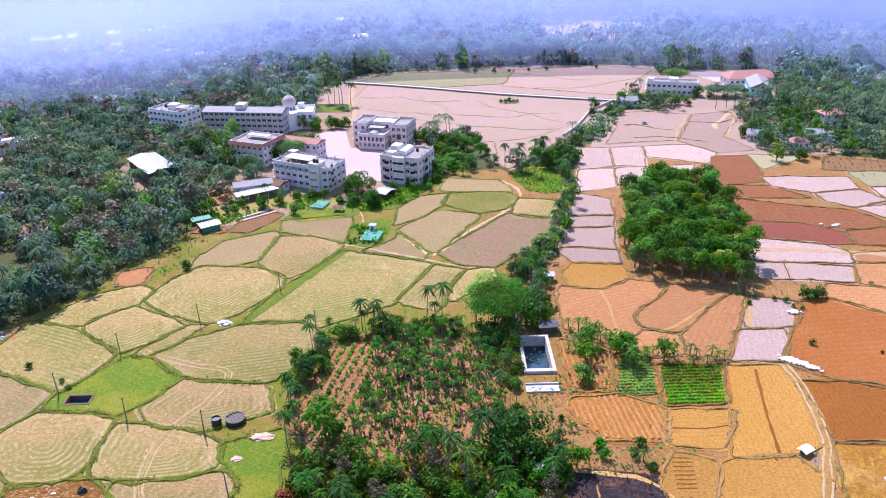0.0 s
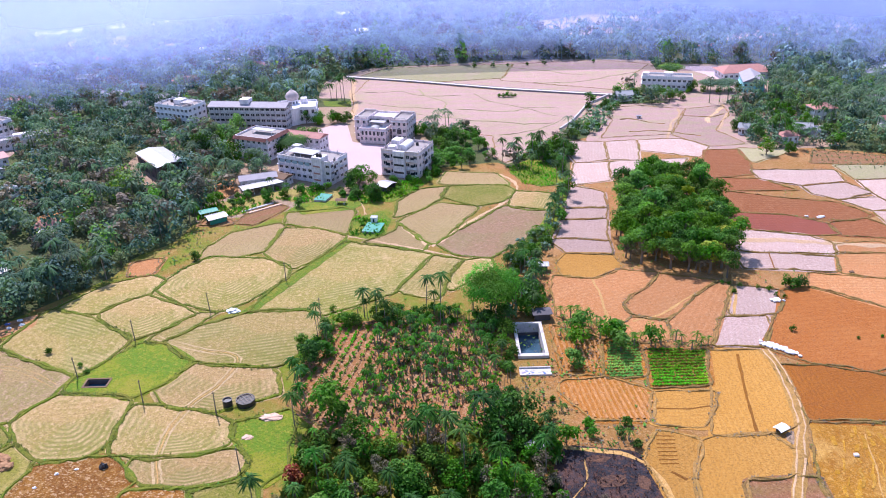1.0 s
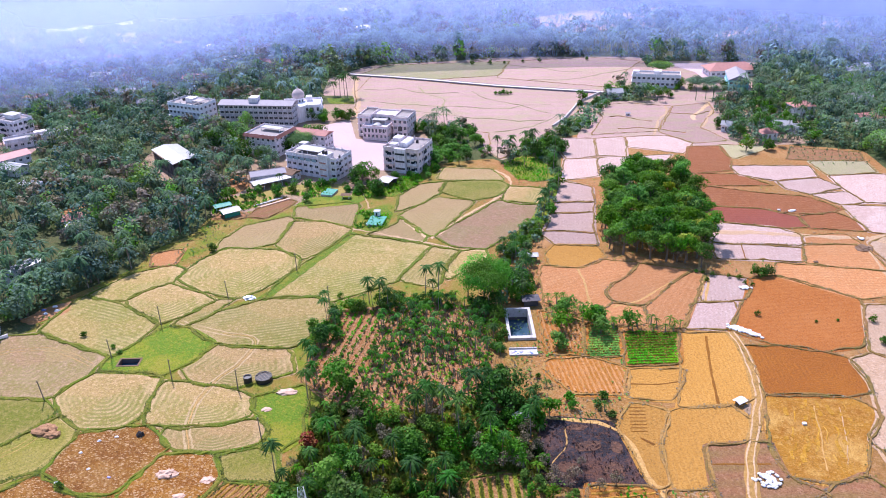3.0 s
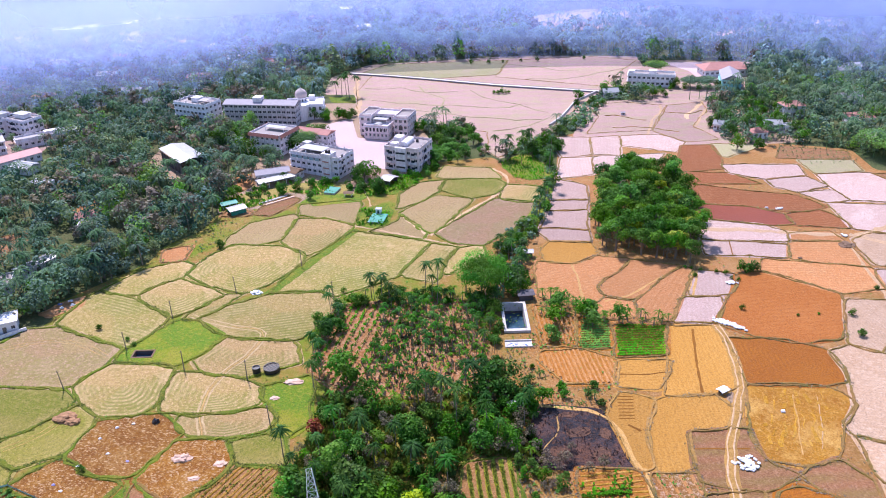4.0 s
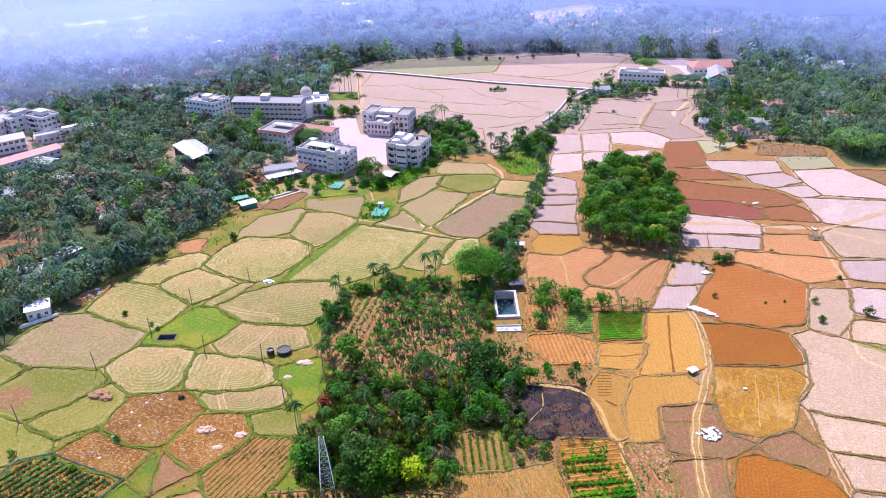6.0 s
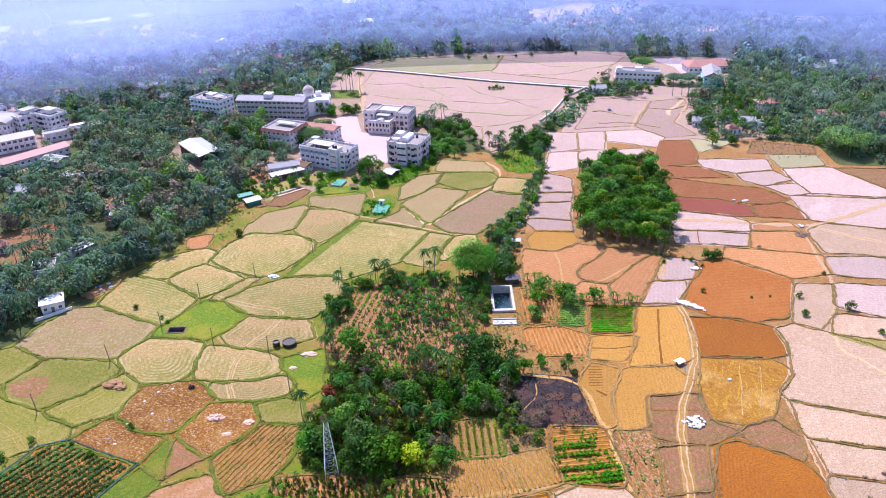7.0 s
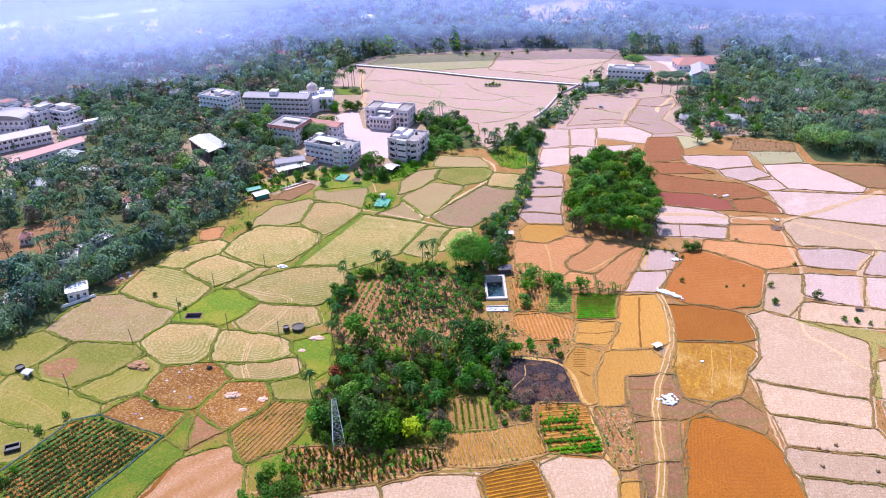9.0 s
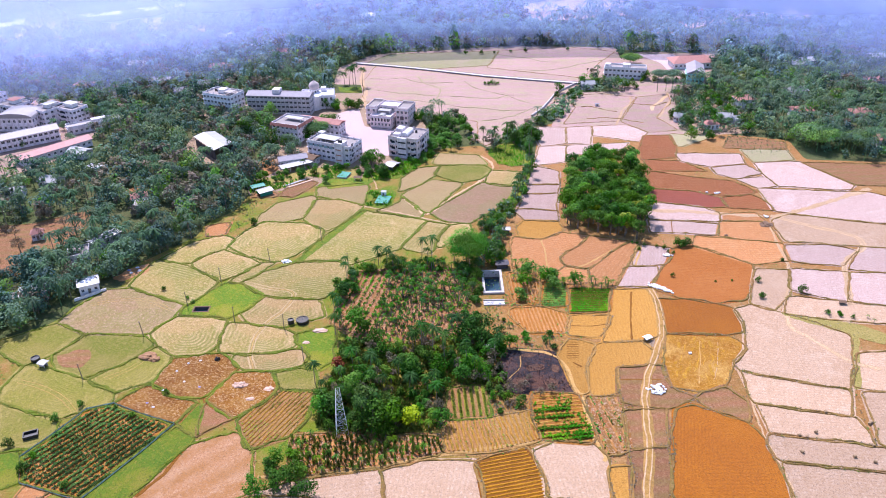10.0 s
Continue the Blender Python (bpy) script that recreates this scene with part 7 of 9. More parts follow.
def roof_stubs(root, x, y, w, d, top, across, deep):
    """Unfinished column stubs standing along the parapet."""
    for k in range(across):
        px = x + 0.02 + (w - 0.44) * k / (across - 1)
        for py in (y + 0.22, y + d - 0.62):
            boxed("column_stub", (px, py, top, px + 0.4, py + 0.4, top + 1.35 + 0.25 * ((k * 7) % 3)), GREYWASH, root)
    for k in range(1, deep - 1):
        py = y + (d - 0.4) * k / (deep - 1)
        for px in (x + 0.22, x + w - 0.62):
            boxed("column_stub", (px, py, top, px + 0.4, py + 0.4, top + 1.35 + 0.25 * ((k * 5) % 3)), GREYWASH, root)


def vault(root, x0, y0, x1, y1, z, rise, material, name="roof_vault", label="", steps=10):
    """A barrel roof from y0 to y1 that spans x0 to x1, 0.12 thick, with closed ends."""
    bm = bmesh.new()
    rows = []
    for k in range(steps + 1):
        a = math.pi * k / steps
        x, h = (x0 + x1) / 2 - (x1 - x0) / 2 * math.cos(a), rise * math.sin(a)
        rows.append([bm.verts.new((x, yy, z + h)) for yy in (y0, y1)])
    for a, b in zip(rows, rows[1:]):
        bm.faces.new((a[0], b[0], b[1], a[1]))
    bm.faces.new([r[0] for r in rows][::-1])
    bm.faces.new([r[1] for r in rows])
    bmesh.ops.recalc_face_normals(bm, faces=bm.faces[:])
    return part(name, bm, material, root, label)


def balcony(root, x, y, length, depth, z, along):
    """A balcony on a front wall (along "y": out towards -y) or a right-hand wall (along "x": out towards +x), with a
    dark panel behind for the doorway's shade.
    """
    bm = bmesh.new()
    if along == "y":
        box(bm, x, y - depth, z, x + length, y - 0.004, z + 0.14)
        box(bm, x, y - depth, z + 0.14, x + length, y - depth + 0.12, z + 1.0)
        gap = (x + 1.5, y - 0.03, z + 0.2, x + length - 1.5, y - 0.005, z + 1.9)
    else:
        box(bm, x + 0.004, y, z, x + depth, y + length, z + 0.14)
        box(bm, x + depth - 0.12, y, z + 0.14, x + depth, y + length, z + 1.0)
        gap = (x + 0.005, y + 1.3, z + 0.2, x + 0.03, y + length - 1.3, z + 1.9)
    o = part("balcony", bm, LIME, root)
    boxed("doorway_shade_panel", gap, GLASS, o, "dark panel for a shaded doorway")


def arches(root, x, y, z, count, pitch, w, h):
    """A row of dark round-headed windows with pale surrounds on a front wall."""
    for k in range(count):
        cx = x + k * pitch
        for name, ww, hh, d, mat in (("arch_surround", w + 0.4, h + 0.2, 0.06, WHITE), ("arch_pane", w, h, 0.09, GLASS)):
            bm = bmesh.new()
            edge = [(cx - ww / 2, z), (cx + ww / 2, z)] + [(cx + ww / 2 * math.cos(math.pi * j / 8), z + hh - ww / 2 + ww / 2 * math.sin(math.pi * j / 8)) for j in range(9)]
            face = bm.faces.new([bm.verts.new((px, y - d, pz)) for px, pz in edge])
            solid = bmesh.ops.extrude_face_region(bm, geom=[face])
            for v in solid["geom"]:
                if isinstance(v, bmesh.types.BMVert):
                    v.co.y = y - 0.004
            bmesh.ops.recalc_face_normals(bm, faces=bm.faces[:])
            part(name, bm, mat, root)


# front school block with a stair tower and covered terrace
b = building("school_block", -72.8, 318.3, -28, "three-storey pale school building with a flat roof", group="school buildings")
top = block(b, 0, 0, 28.5, 13.5, 3, 3.1, LIME, (9, 4), (1.9, 1.3))
boxed("stair_tower", (20.0, -1.6, 0, 25.0, 4.0, top + 2.6), LIME, b)
for z in (2.0, 5.0, 8.2):
    boxed("tower_ledge", (20.8, -1.9, z, 24.2, -1.603, z + 0.55), TILE, b, "rust-red louvre on the stair tower")
boxed("terrace_cover", (3.5, 3.0, top + 1.6, 17.5, 9.5, top + 1.78), SHEET, b, "white sheet roof over the terrace")
for x in (3.7, 10.5, 17.2):
    for y in (3.2, 9.2):
        boxed("post", (x, y, top, x + 0.15, y + 0.15, top + 1.6), STEEL, b)
for k in range(5):
    boxed("blue_window", (1.4 + k * 3.4, -0.12, top - 2.3, 3.9 + k * 3.4, -0.004, top - 0.9), BLUEGLASS, b, "pale blue glazed window band")
for k in range(3):
    balcony(b, 28.5, 1.2 + 4.2 * (k % 2) * 0 + 0.3, 4.2, 1.1, 3.1 * k + 0.6 + 2.6, "x")
boxed("roof_edge", (-0.25, -0.25, top + 0.9, 28.75, 0.2, top + 1.02), CONCRETE, b)
rooftop_tank(b, 22.0, 0.4, top + 2.6)
rooftop_tank(b, 23.6, 0.4, top + 2.6)
roof_stubs(b, 0, 0, 28.5, 13.5, top, 7, 4)
boxed("stair_head", (0.8, 9.6, top, 4.6, 13.0, top + 2.2), GREYWASH, b)
# right school block with a roof vault
b = building("school_block", -26.2, 317.4, -22, "three-storey weathered school building with a vaulted skylight", group="school buildings")
top = block(b, 0, 0, 18.2, 17.0, 3, 3.55, PINKWASH, (5, 5), (1.7, 1.5))
boxed("bay", (6.2, -1.3, 0, 11.8, -0.003, top + 0.9), LIME, b)
# solid dark panels paint the shade inside the bay's openings
for z in (1.8, 5.3, 8.9):
    boxed("bay_shade_panel", (6.6, -1.36, z, 11.4, -1.303, z + 0.9), GLASS, b)
for k in range(3):
    balcony(b, 0.4, 0, 5.2, 1.3, 3.55 * k + 0.5, "y")
    balcony(b, 12.6, 0, 4.8, 0.9, 3.55 * k + 0.5, "y")
    balcony(b, 18.2, 5.0, 6.0, 1.1, 3.55 * k + 0.5, "x")
boxed("roof_edge", (-0.25, -0.3, top + 0.9, 18.45, 0.2, top + 1.05), CONCRETE, b)
vault(b, 6.5, 4.0, 10.5, 13.0, top + 0.9, 1.5, WHITE, label="white barrel-vaulted skylight")
boxed("vault_base", (6.5, 4.0, top, 10.5, 13.0, top + 0.9), LIME, b)
boxed("stair_head", (1.0, 9.0, top, 5.0, 14.0, top + 2.4), LIME, b)
boxed("stair_head", (2.5, 1.5, top, 6.0, 4.8, top + 1.9), LIME, b)
rooftop_tank(b, 12.5, 12.0, top)
roof_stubs(b, 0, 0, 18.2, 17.0, top, 5, 5)
# main hall with two wings and a lower centre
b = building("school_hall", -43.5, 370.5, -17, "pink-washed school hall with wings and arched windows", group="school buildings")
top = block(b, 0, 1.0, 7.0, 15.0, 3, 3.4, PINKWASH, (2, 5), (1.5, 1.7))
block(b, 20.0, 1.0, 8.0, 15.0, 3, 3.4, PINKWASH, (3, 5), (1.5, 1.7))
mid = block(b, 7.003, 6.0, 12.994, 10.0, 3, 3.3, PINKWASH, (5, 3), (1.5, 1.7), roof_mat=LIME)
low = block(b, 4.6, -4.5, 14.0, 9.5, 2, 3.3, PINKWASH, (6, 3), (1.2, 1.8), roof_mat=LIME)
arches(b, 6.4, -4.5, 4.4, 6, 2.05, 1.15, 2.1)
arches(b, 3.4, 1.0, 4.2, 1, 3.0, 2.4, 3.0)
arches(b, 24.0, 1.0, 4.2, 1, 3.0, 2.4, 3.0)
boxed("cornice", (4.3, -4.8, low - 0.35, 18.9, -4.503, low - 0.1), WHITE, b)
boxed("cornice", (-0.25, 0.7, top - 0.4, 7.25, 0.997, top - 0.1), WHITE, b)
boxed("cornice", (19.75, 0.7, top - 0.4, 28.25, 0.997, top - 0.1), WHITE, b)
vault(b, 9.5, -4.0, 14.0, 0.5, low + 0.1, 1.2, SHEET, label="pale half-round terrace cover")
boxed("terrace_cover", (8.0, 1.2, low + 2.2, 16.0, 5.8, low + 2.36), SHEET, b, "white sheet roof over the terrace")
for x in (8.2, 15.6):
    for y in (1.4, 5.3):
        boxed("post", (x, y, low, x + 0.18, y + 0.18, low + 2.2), STEEL, b)
for wx, ww in ((0.3, 6.4), (20.3, 7.4)):
    boxed("roof_frame", (wx, 1.4, top + 1.4, wx + ww, 2.0, top + 1.6), CONCRETE, b)
    boxed("roof_frame", (wx, 14.4, top + 1.4, wx + ww, 15.0, top + 1.6), CONCRETE, b)
    for px, py in ((wx, 1.4), (wx + ww - 0.3, 1.4), (wx, 14.6), (wx + ww - 0.3, 14.6)):
        boxed("roof_post", (px, py, top, px + 0.3, py + 0.4, top + 1.4), CONCRETE, b)
# long teaching block and its neighbour behind the court
b = building("school_block", -124.0, 396.5, -9, "long four-storey school block with rows of windows", group="school buildings")
top = block(b, 0, 0, 43.0, 11.0, 4, 3.0, GREYWASH, (15, 4), (2.1, 1.6), roof="gable", roof_mat=GREYTILE, rise=1.6)
boxed("lift_head", (17.0, 2.5, top, 22.0, 8.0, top + 3.4), LIME, b)
bm = bmesh.new()
for dims in ((10, -3.5, 3.2, 14, -0.5, 3.4), (10.1, -3.4, 0, 10.4, -3.1, 3.2), (13.6, -3.4, 0, 13.9, -3.1, 3.2)):
    box(bm, *dims)
part("porch", bm, TILE, b, "red-roofed entrance porch")
b = building("school_block", -154.0, 400.5, -26, "four-storey white school block with a flat roof", group="school buildings")
top = block(b, 0, 0, 23.0, 14.0, 4, 3.15, WHITE, (8, 4), (1.6, 1.4))
boxed("stair_head", (9, 5, top, 14, 10, top + 2.6), WHITE, b)
roof_stubs(b, 0, 0, 23.0, 14.0, top, 6, 4)
boxed("terrace_cover", (15.5, 3.0, top + 1.9, 21.0, 9.0, top + 2.05), FADED, b, "faded sheet roof over the terrace")
for px, py in ((15.7, 3.2), (20.6, 3.2), (15.7, 8.6), (20.6, 8.6)):
    boxed("post", (px, py, top, px + 0.18, py + 0.18, top + 1.9), CONCRETE, b)
rooftop_tank(b, 6.5, 8.0, top)
rooftop_tank(b, 4.6, 8.2, top)
# block with red roof edges, and its low wing
b = building("school_block", -98.5, 347.0, -24, "three-storey school block with red tiled eaves", group="school buildings")
top = block(b, 0, 0, 18.5, 17.0, 3, 3.3, LIME, (6, 5), (1.5, 1.4))
bm = bmesh.new()
for (x0, y0), (x1, y1), (nx, ny) in (((-0.2, -0.2), (18.7, -0.2), (0, -1)), ((18.7, -0.2), (18.7, 17.2), (1, 0)), ((-0.2, 17.2), (-0.2, -0.2), (-1, 0))):
    q = [bm.verts.new(p) for p in ((x0 + nx * 1.3, y0 + ny * 1.3, top - 0.5), (x1 + nx * 1.3, y1 + ny * 1.3, top - 0.5), (x1, y1, top + 1.0), (x0, y0, top + 1.0))]
    bm.faces.new(q)
bmesh.ops.solidify(bm, geom=bm.faces[:], thickness=0.12)
part("tiled_eave", bm, TILE, b, "sloping red tiled eave")
boxed("terrace_cover", (4.0, 8.0, top + 1.7, 16.0, 12.0, top + 1.9), SHEET, b, "white roof sheet")
for px, py in ((4.2, 8.2), (15.6, 8.2), (4.2, 11.6), (15.6, 11.6)):
    boxed("post", (px, py, top, px + 0.16, py + 0.16, top + 1.7), STEEL, b)
block(b, 6.0, 18.0, 30.0, 8.0, 2, 3.6, LIME, (9, 3), (1.5, 1.4), roof="gable", roof_mat=TILE, rise=1.4)
# prayer hall with a dome
b = building("prayer_hall", -89.5, 401.0, 4, "white prayer hall with a large pale dome", group="school buildings")
top = block(b, 0, 0, 22.0, 15.5, 2, 4.0, WHITE, (7, 5), (1.5, 2.2), roof_mat=LIME)
bm = bmesh.new()
bmesh.ops.create_cone(bm, cap_ends=True, segments=28, radius1=3.0, radius2=3.0, depth=3.0, matrix=Matrix.Translation((9, 9, top + 1.5)))
part("drum", bm, WHITE, b)
for k in range(10):
    a = 2 * math.pi * k / 10
    o = boxed("drum_window", (-0.35, -0.06, 0, 0.35, 0.06, 1.5), GLASS, b)
    o.matrix_local = Matrix.Translation((9 + 3.0 * math.cos(a), 9 + 3.0 * math.sin(a), top + 0.8)) @ Matrix.Rotation(a + math.pi / 2, 4, "Z")
bm = bmesh.new()
prof = [(3.1, 0), (3.55, 0.8), (3.7, 1.7), (3.45, 2.8), (2.7, 3.9), (1.6, 4.7), (0.6, 5.3), (0.12, 6.0), (0.02, 6.8)]
rings = [[bm.verts.new((9 + r * math.cos(2 * math.pi * k / 28), 9 + r * math.sin(2 * math.pi * k / 28), top + 3.0 + h)) for k in range(28)] for r, h in prof]
for a, c in zip(rings, rings[1:]):
    for k in range(28):
        bm.faces.new((a[k], a[(k + 1) % 28], c[(k + 1) % 28], c[k]))
part("dome", bm, plain("weathered_dome_plaster", (0.50, 0.41, 0.40), 0.85, scale=0.6), b, "pale onion dome with a spire", smooth=True)
boxed("stair_head", (13.2, 11.0, top, 16.5, 14.5, top + 2.8), WHITE, b)
bm = bmesh.new()
for z0, z1, r in ((0, top + 0.2, 7.5), (top + 0.2, top + 0.9, 7.7)):
    bmesh.ops.create_cone(bm, cap_ends=True, segments=36, radius1=r, radius2=r, depth=z1 - z0, matrix=Matrix.Translation((7.0, 3.5, (z0 + z1) / 2)))
part("round_terrace", bm, WHITE, b, "round white terrace before the dome")


def shed(name, x, y, turn, w, d, eaves, ridge_h, label, roof_mat=SHEET, posts=5, walls=None, category="shed"):
    """An open shed: posts and a gabled sheet roof with ribs, its ridge along x."""
    root = building(name, x, y, turn, label, category)
    bm = bmesh.new()
    n = max(4, int(w / 1.0))
    for sy0, sy1 in ((-0.5, d / 2), (d / 2, d + 0.5)):
        za, zb = (eaves, ridge_h) if sy0 < 0 else (ridge_h, eaves)
        for k in range(n):
            x0, x1 = -0.5 + (w + 1) * k / n, -0.5 + (w + 1) * (k + 1) / n
            xm = (x0 + x1) / 2
            p = [bm.verts.new(c) for c in ((x0, sy0, za), (xm, sy0, za + 0.06), (x1, sy0, za), (x1, sy1, zb), (xm, sy1, zb + 0.06), (x0, sy1, zb))]
            bm.faces.new((p[0], p[1], p[4], p[5]))
            bm.faces.new((p[1], p[2], p[3], p[4]))
    bmesh.ops.remove_doubles(bm, verts=bm.verts[:], dist=0.001)
    bmesh.ops.solidify(bm, geom=bm.faces[:], thickness=0.05)
    part("roof", bm, roof_mat, root)
    for k in range(posts):
        for yy in (0.1, d - 0.3):
            xx = 0.1 + (w - 0.4) * k / (posts - 1)
            boxed("post", (xx, yy, 0, xx + 0.2, yy + 0.2, eaves), STEEL if not walls else walls, root)
    if walls:
        boxed("wall", (0.3, d - 0.28, 0, w - 0.3, d - 0.1, eaves - 0.05), walls, root)
        boxed("wall", (0.3, 0.32, 0, w - 0.3, 0.5, eaves * 0.75), walls, root)
    return root


# dark wall colour carries the shade beneath the hall roof
shed("open_hall", -143.0, 337.0, -52, 28.0, 12.5, 7.0, 8.2, "open hall under a broad white sheet roof among trees", posts=7, walls=DARKWALL, category="hall")
shed("lean_shed", -83.5, 294.5, 31, 17.5, 5.2, 3.0, 3.5, "long open shed with a white sheet roof")
b = building("low_block", -86.5, 302.5, 18, "low grey-roofed school outbuilding")
block(b, 0, 0, 15.5, 7.0, 1, 3.6, LIME, (6, 2), (1.3, 1.2), roof="gable", roof_mat=GREYTILE, rise=1.3)
b = building("low_block", -76.0, 309.0, -30, "low brown-roofed school outbuilding")
block(b, 0, 0, 9.0, 6.0, 1, 3.2, LIME, (4, 2), (1.2, 1.2), roof="gable", roof_mat=BRUSH, rise=1.2)
shed("field_shed", -90.0, 264.5, 34, 7.0, 5.0, 2.4, 3.0, "field shed under white sheeting", posts=3, walls=NETTING)
shed("field_shed", -95.5, 272.0, 30, 6.5, 3.6, 2.0, 2.5, "lean field shed under turquoise sheeting", NETTING, posts=3)
shed("blue_hut", -27.5, 297.5, -35, 5.5, 6.5, 2.6, 3.4, "small dark hut with a pale blue sheet roof", posts=3, walls=DARKWALL)
for k, (x, y, w) in enumerate(((-80.2, 277, 14), (-77.2, 275.5, 14.5))):
    o = boxed("laid_sheet", (0, 0, 0, w, 1.1, 0.35), SHEET if k == 0 else HEAP)
    o.matrix_world = Matrix.Translation((x, y, 0.05)) @ Matrix.Rotation(radians(38), 4, "Z")
    tagged(o, "long pale cover strip on the seed bed", "cover strip", "seed bed strips")


def covered_pond(x, y, turn, w, d, label):
    """A low walled basin under a taut turquoise sheet on battens."""
    root = building("covered_basin", x, y, turn, label, "basin", "covered basins")
    bm = bmesh.new()
    for dims in ((0, 0, 0, w, 0.25, 0.9), (0, d - 0.25, 0, w, d, 0.9), (0, 0.25, 0, 0.25, d - 0.25, 0.9), (w - 0.25, 0.25, 0, w, d - 0.25, 0.9)):
        box(bm, *dims)
    part("basin_wall", bm, CONCRETE, root)
    bm = bmesh.new()
    bmesh.ops.create_grid(bm, x_segments=8, y_segments=8, size=0.5, matrix=Matrix.Translation((w / 2, d / 2, 0.96)) @ Matrix.Diagonal((w + 0.3, d + 0.3, 1, 1)))
    for v in bm.verts:
        v.co.z += random.uniform(-0.07, 0.05)
    bmesh.ops.solidify(bm, geom=bm.faces[:], thickness=0.03)
    part("cover", bm, NETTING, root, "taut turquoise plastic cover")


covered_pond(-30.0, 253.6, -12, 6.4, 8.4, "basin under a turquoise plastic cover")
covered_pond(-52.8, 287.0, -18, 5.2, 7.0, "basin under a turquoise plastic cover")
b = building("pump_house", -27.2, 261.8, -10, "small white pump house on legs", "hut")
boxed("wall", (0, 0, 1.4, 3.0, 2.6, 3.9), WHITE, b)
boxed("roof", (-0.3, -0.3, 3.9, 3.3, 2.9, 4.08), SHEET, b)
for px, py in ((0.05, 0.05), (2.7, 0.05), (0.05, 2.3), (2.7, 2.3)):
    boxed("leg", (px, py, 0, px + 0.25, py + 0.25, 1.4), CONCRETE, b)
boxed("door", (1.0, -0.05, 1.4, 1.9, -0.003, 3.3), GLASS, b)
b.scale = (0.75, 0.75, 0.7)
for x, y in ((-43.0, 283.0), (-42.5, 293.5)):
    shed("fodder_rack", x, y, -8, 3.4, 2.2, 1.7, 2.2, "small brown thatched rack", BRUSH, posts=2)

# ---- the town on the left and houses in the woods ----
for x, y, turn, w, d, st, label in ((-291, 397, -28, 16, 14, 3, "pale three-storey hostel with red roof hoods"), (-264, 386, -32, 15, 17, 3, "pale three-storey hostel with a flat roof"), (-250.5, 388.5, -28, 20, 12, 3, "lilac-white three-storey hostel with a roof hood"), (-318, 415, -20, 18, 14, 3, "pale three-storey hostel with a flat roof")):
    b = building("hostel", x, y, turn, label, group="hostels")
    top = block(b, 0, 0, w, d, st, 3.2, LIME, (5, 4), (1.9, 1.7))
    for k in range(3):
        balcony(b, w * 0.3, 0, w * 0.4, 1.1, 3.2 * k + 0.5, "y")
    boxed("stair_head", (w * 0.35, d * 0.4, top, w * 0.7, d * 0.8, top + 2.4), WHITE, b)
    boxed("roof_hood", (w * 0.3, d * 0.35, top + 2.4, w * 0.75, d * 0.85, top + 2.55), TILE if x < -280 else SHEET, b)
b = building("assembly_hall", -280, 373, -3, "assembly hall with a pale barrel roof", "hall")
top = block(b, 0, 0, 24, 16, 2, 4.2, LIME, (7, 5), (1.6, 1.8), parapet=0.0)
vault(b, -0.5, -0.5, 24.5, 16.5, top, 3.0, FADED, name="barrel_roof")
b = building("long_workshop", -262, 335, 35, "long two-storey workshop with a pale sheet roof", "workshop")
block(b, 0, 0, 36, 12, 2, 3.4, LIME, (12, 4), (2.0, 1.6), roof="gable", roof_mat=FADED, rise=1.8)
b = building("long_workshop", -236.5, 313.5, 48, "long low workshop with a red sheet roof", "workshop")
block(b, 0, 0, 42, 9.5, 1, 3.8, LIME, (12, 3), (1.5, 1.3), roof="gable", roof_mat=plain("faded_red_sheet", (0.52, 0.24, 0.22), 0.7, scale=0.2), rise=1.8)
b = building("long_workshop", -230, 362, 33, "low pale-roofed building with a raised roof light", "workshop")
top = block(b, 0, 0, 32, 8, 1, 4.2, LIME, (10, 2), (1.6, 1.3), roof_mat=FADED)
boxed("roof_light", (15, 2, top, 24, 6, top + 2), LIME, b)


def house(x, y, turn, w, d, label, wall=WHITE, roof="hip", roof_mat=TILE, storeys=1, sh=3.2, rise=2.0, name="house", sides=(1, 1, 0, 1)):
    b = building(name, x, y, turn, label, "house", "village houses")
    top = block(b, 0, 0, w, d, storeys, sh, wall, (3, 2), (1.2, 1.2), roof=roof, roof_mat=roof_mat, rise=rise, ledges=False, parapet=0.6, windows=sides)
    boxed("door", (w * 0.42, -0.06, 0.5, w * 0.42 + 1.0, -0.003, 2.6), WOOD, b)
    return b


house(-146.6, 173.0, 25, 7.6, 6.6, "white house with a low hipped roof at the wood edge", storeys=1, sh=4.0, rise=0.7, roof_mat=WHITE)
o = boxed("yard_wall", (0, 0, 0, 13, 0.25, 1.3), WHITE)
o.matrix_world = Matrix.Translation((-147.5, 168.8, 0)) @ Matrix.Rotation(radians(38), 4, "Z")
tagged(o, "low white yard wall below a house", "wall")
house(-155.0, 211.5, 58, 14.0, 4.8, "long low house with a bluish white sheet roof", LIME, "gable", SHEET, rise=0.7)
house(-162.5, 199.0, 20, 9.0, 9.5, "house with a pale concrete roof among palms", LIME, "flat", ROOFDECK)
house(-168.5, 167.5, 22, 10.0, 8.0, "house with a pale sheet roof under palms", LIME, "gable", SHEET, rise=1.2)
house(-176.0, 160.0, 20, 8.0, 8.0, "house with a white roof under palms", WHITE, "flat", ROOFDECK)
house(-150.0, 249.0, 12, 8.0, 7.0, "white house with a roof terrace in the trees", WHITE, "flat", ROOFDECK)
house(-154.5, 258.5, 20, 8.0, 6.0, "small house with an orange tiled roof in the trees", LIME, "hip", TILE)
house(-189.0, 222.0, 20, 5.0, 4.0, "small hut with a tiled roof by the clearing", LIME, "hip", TILE)
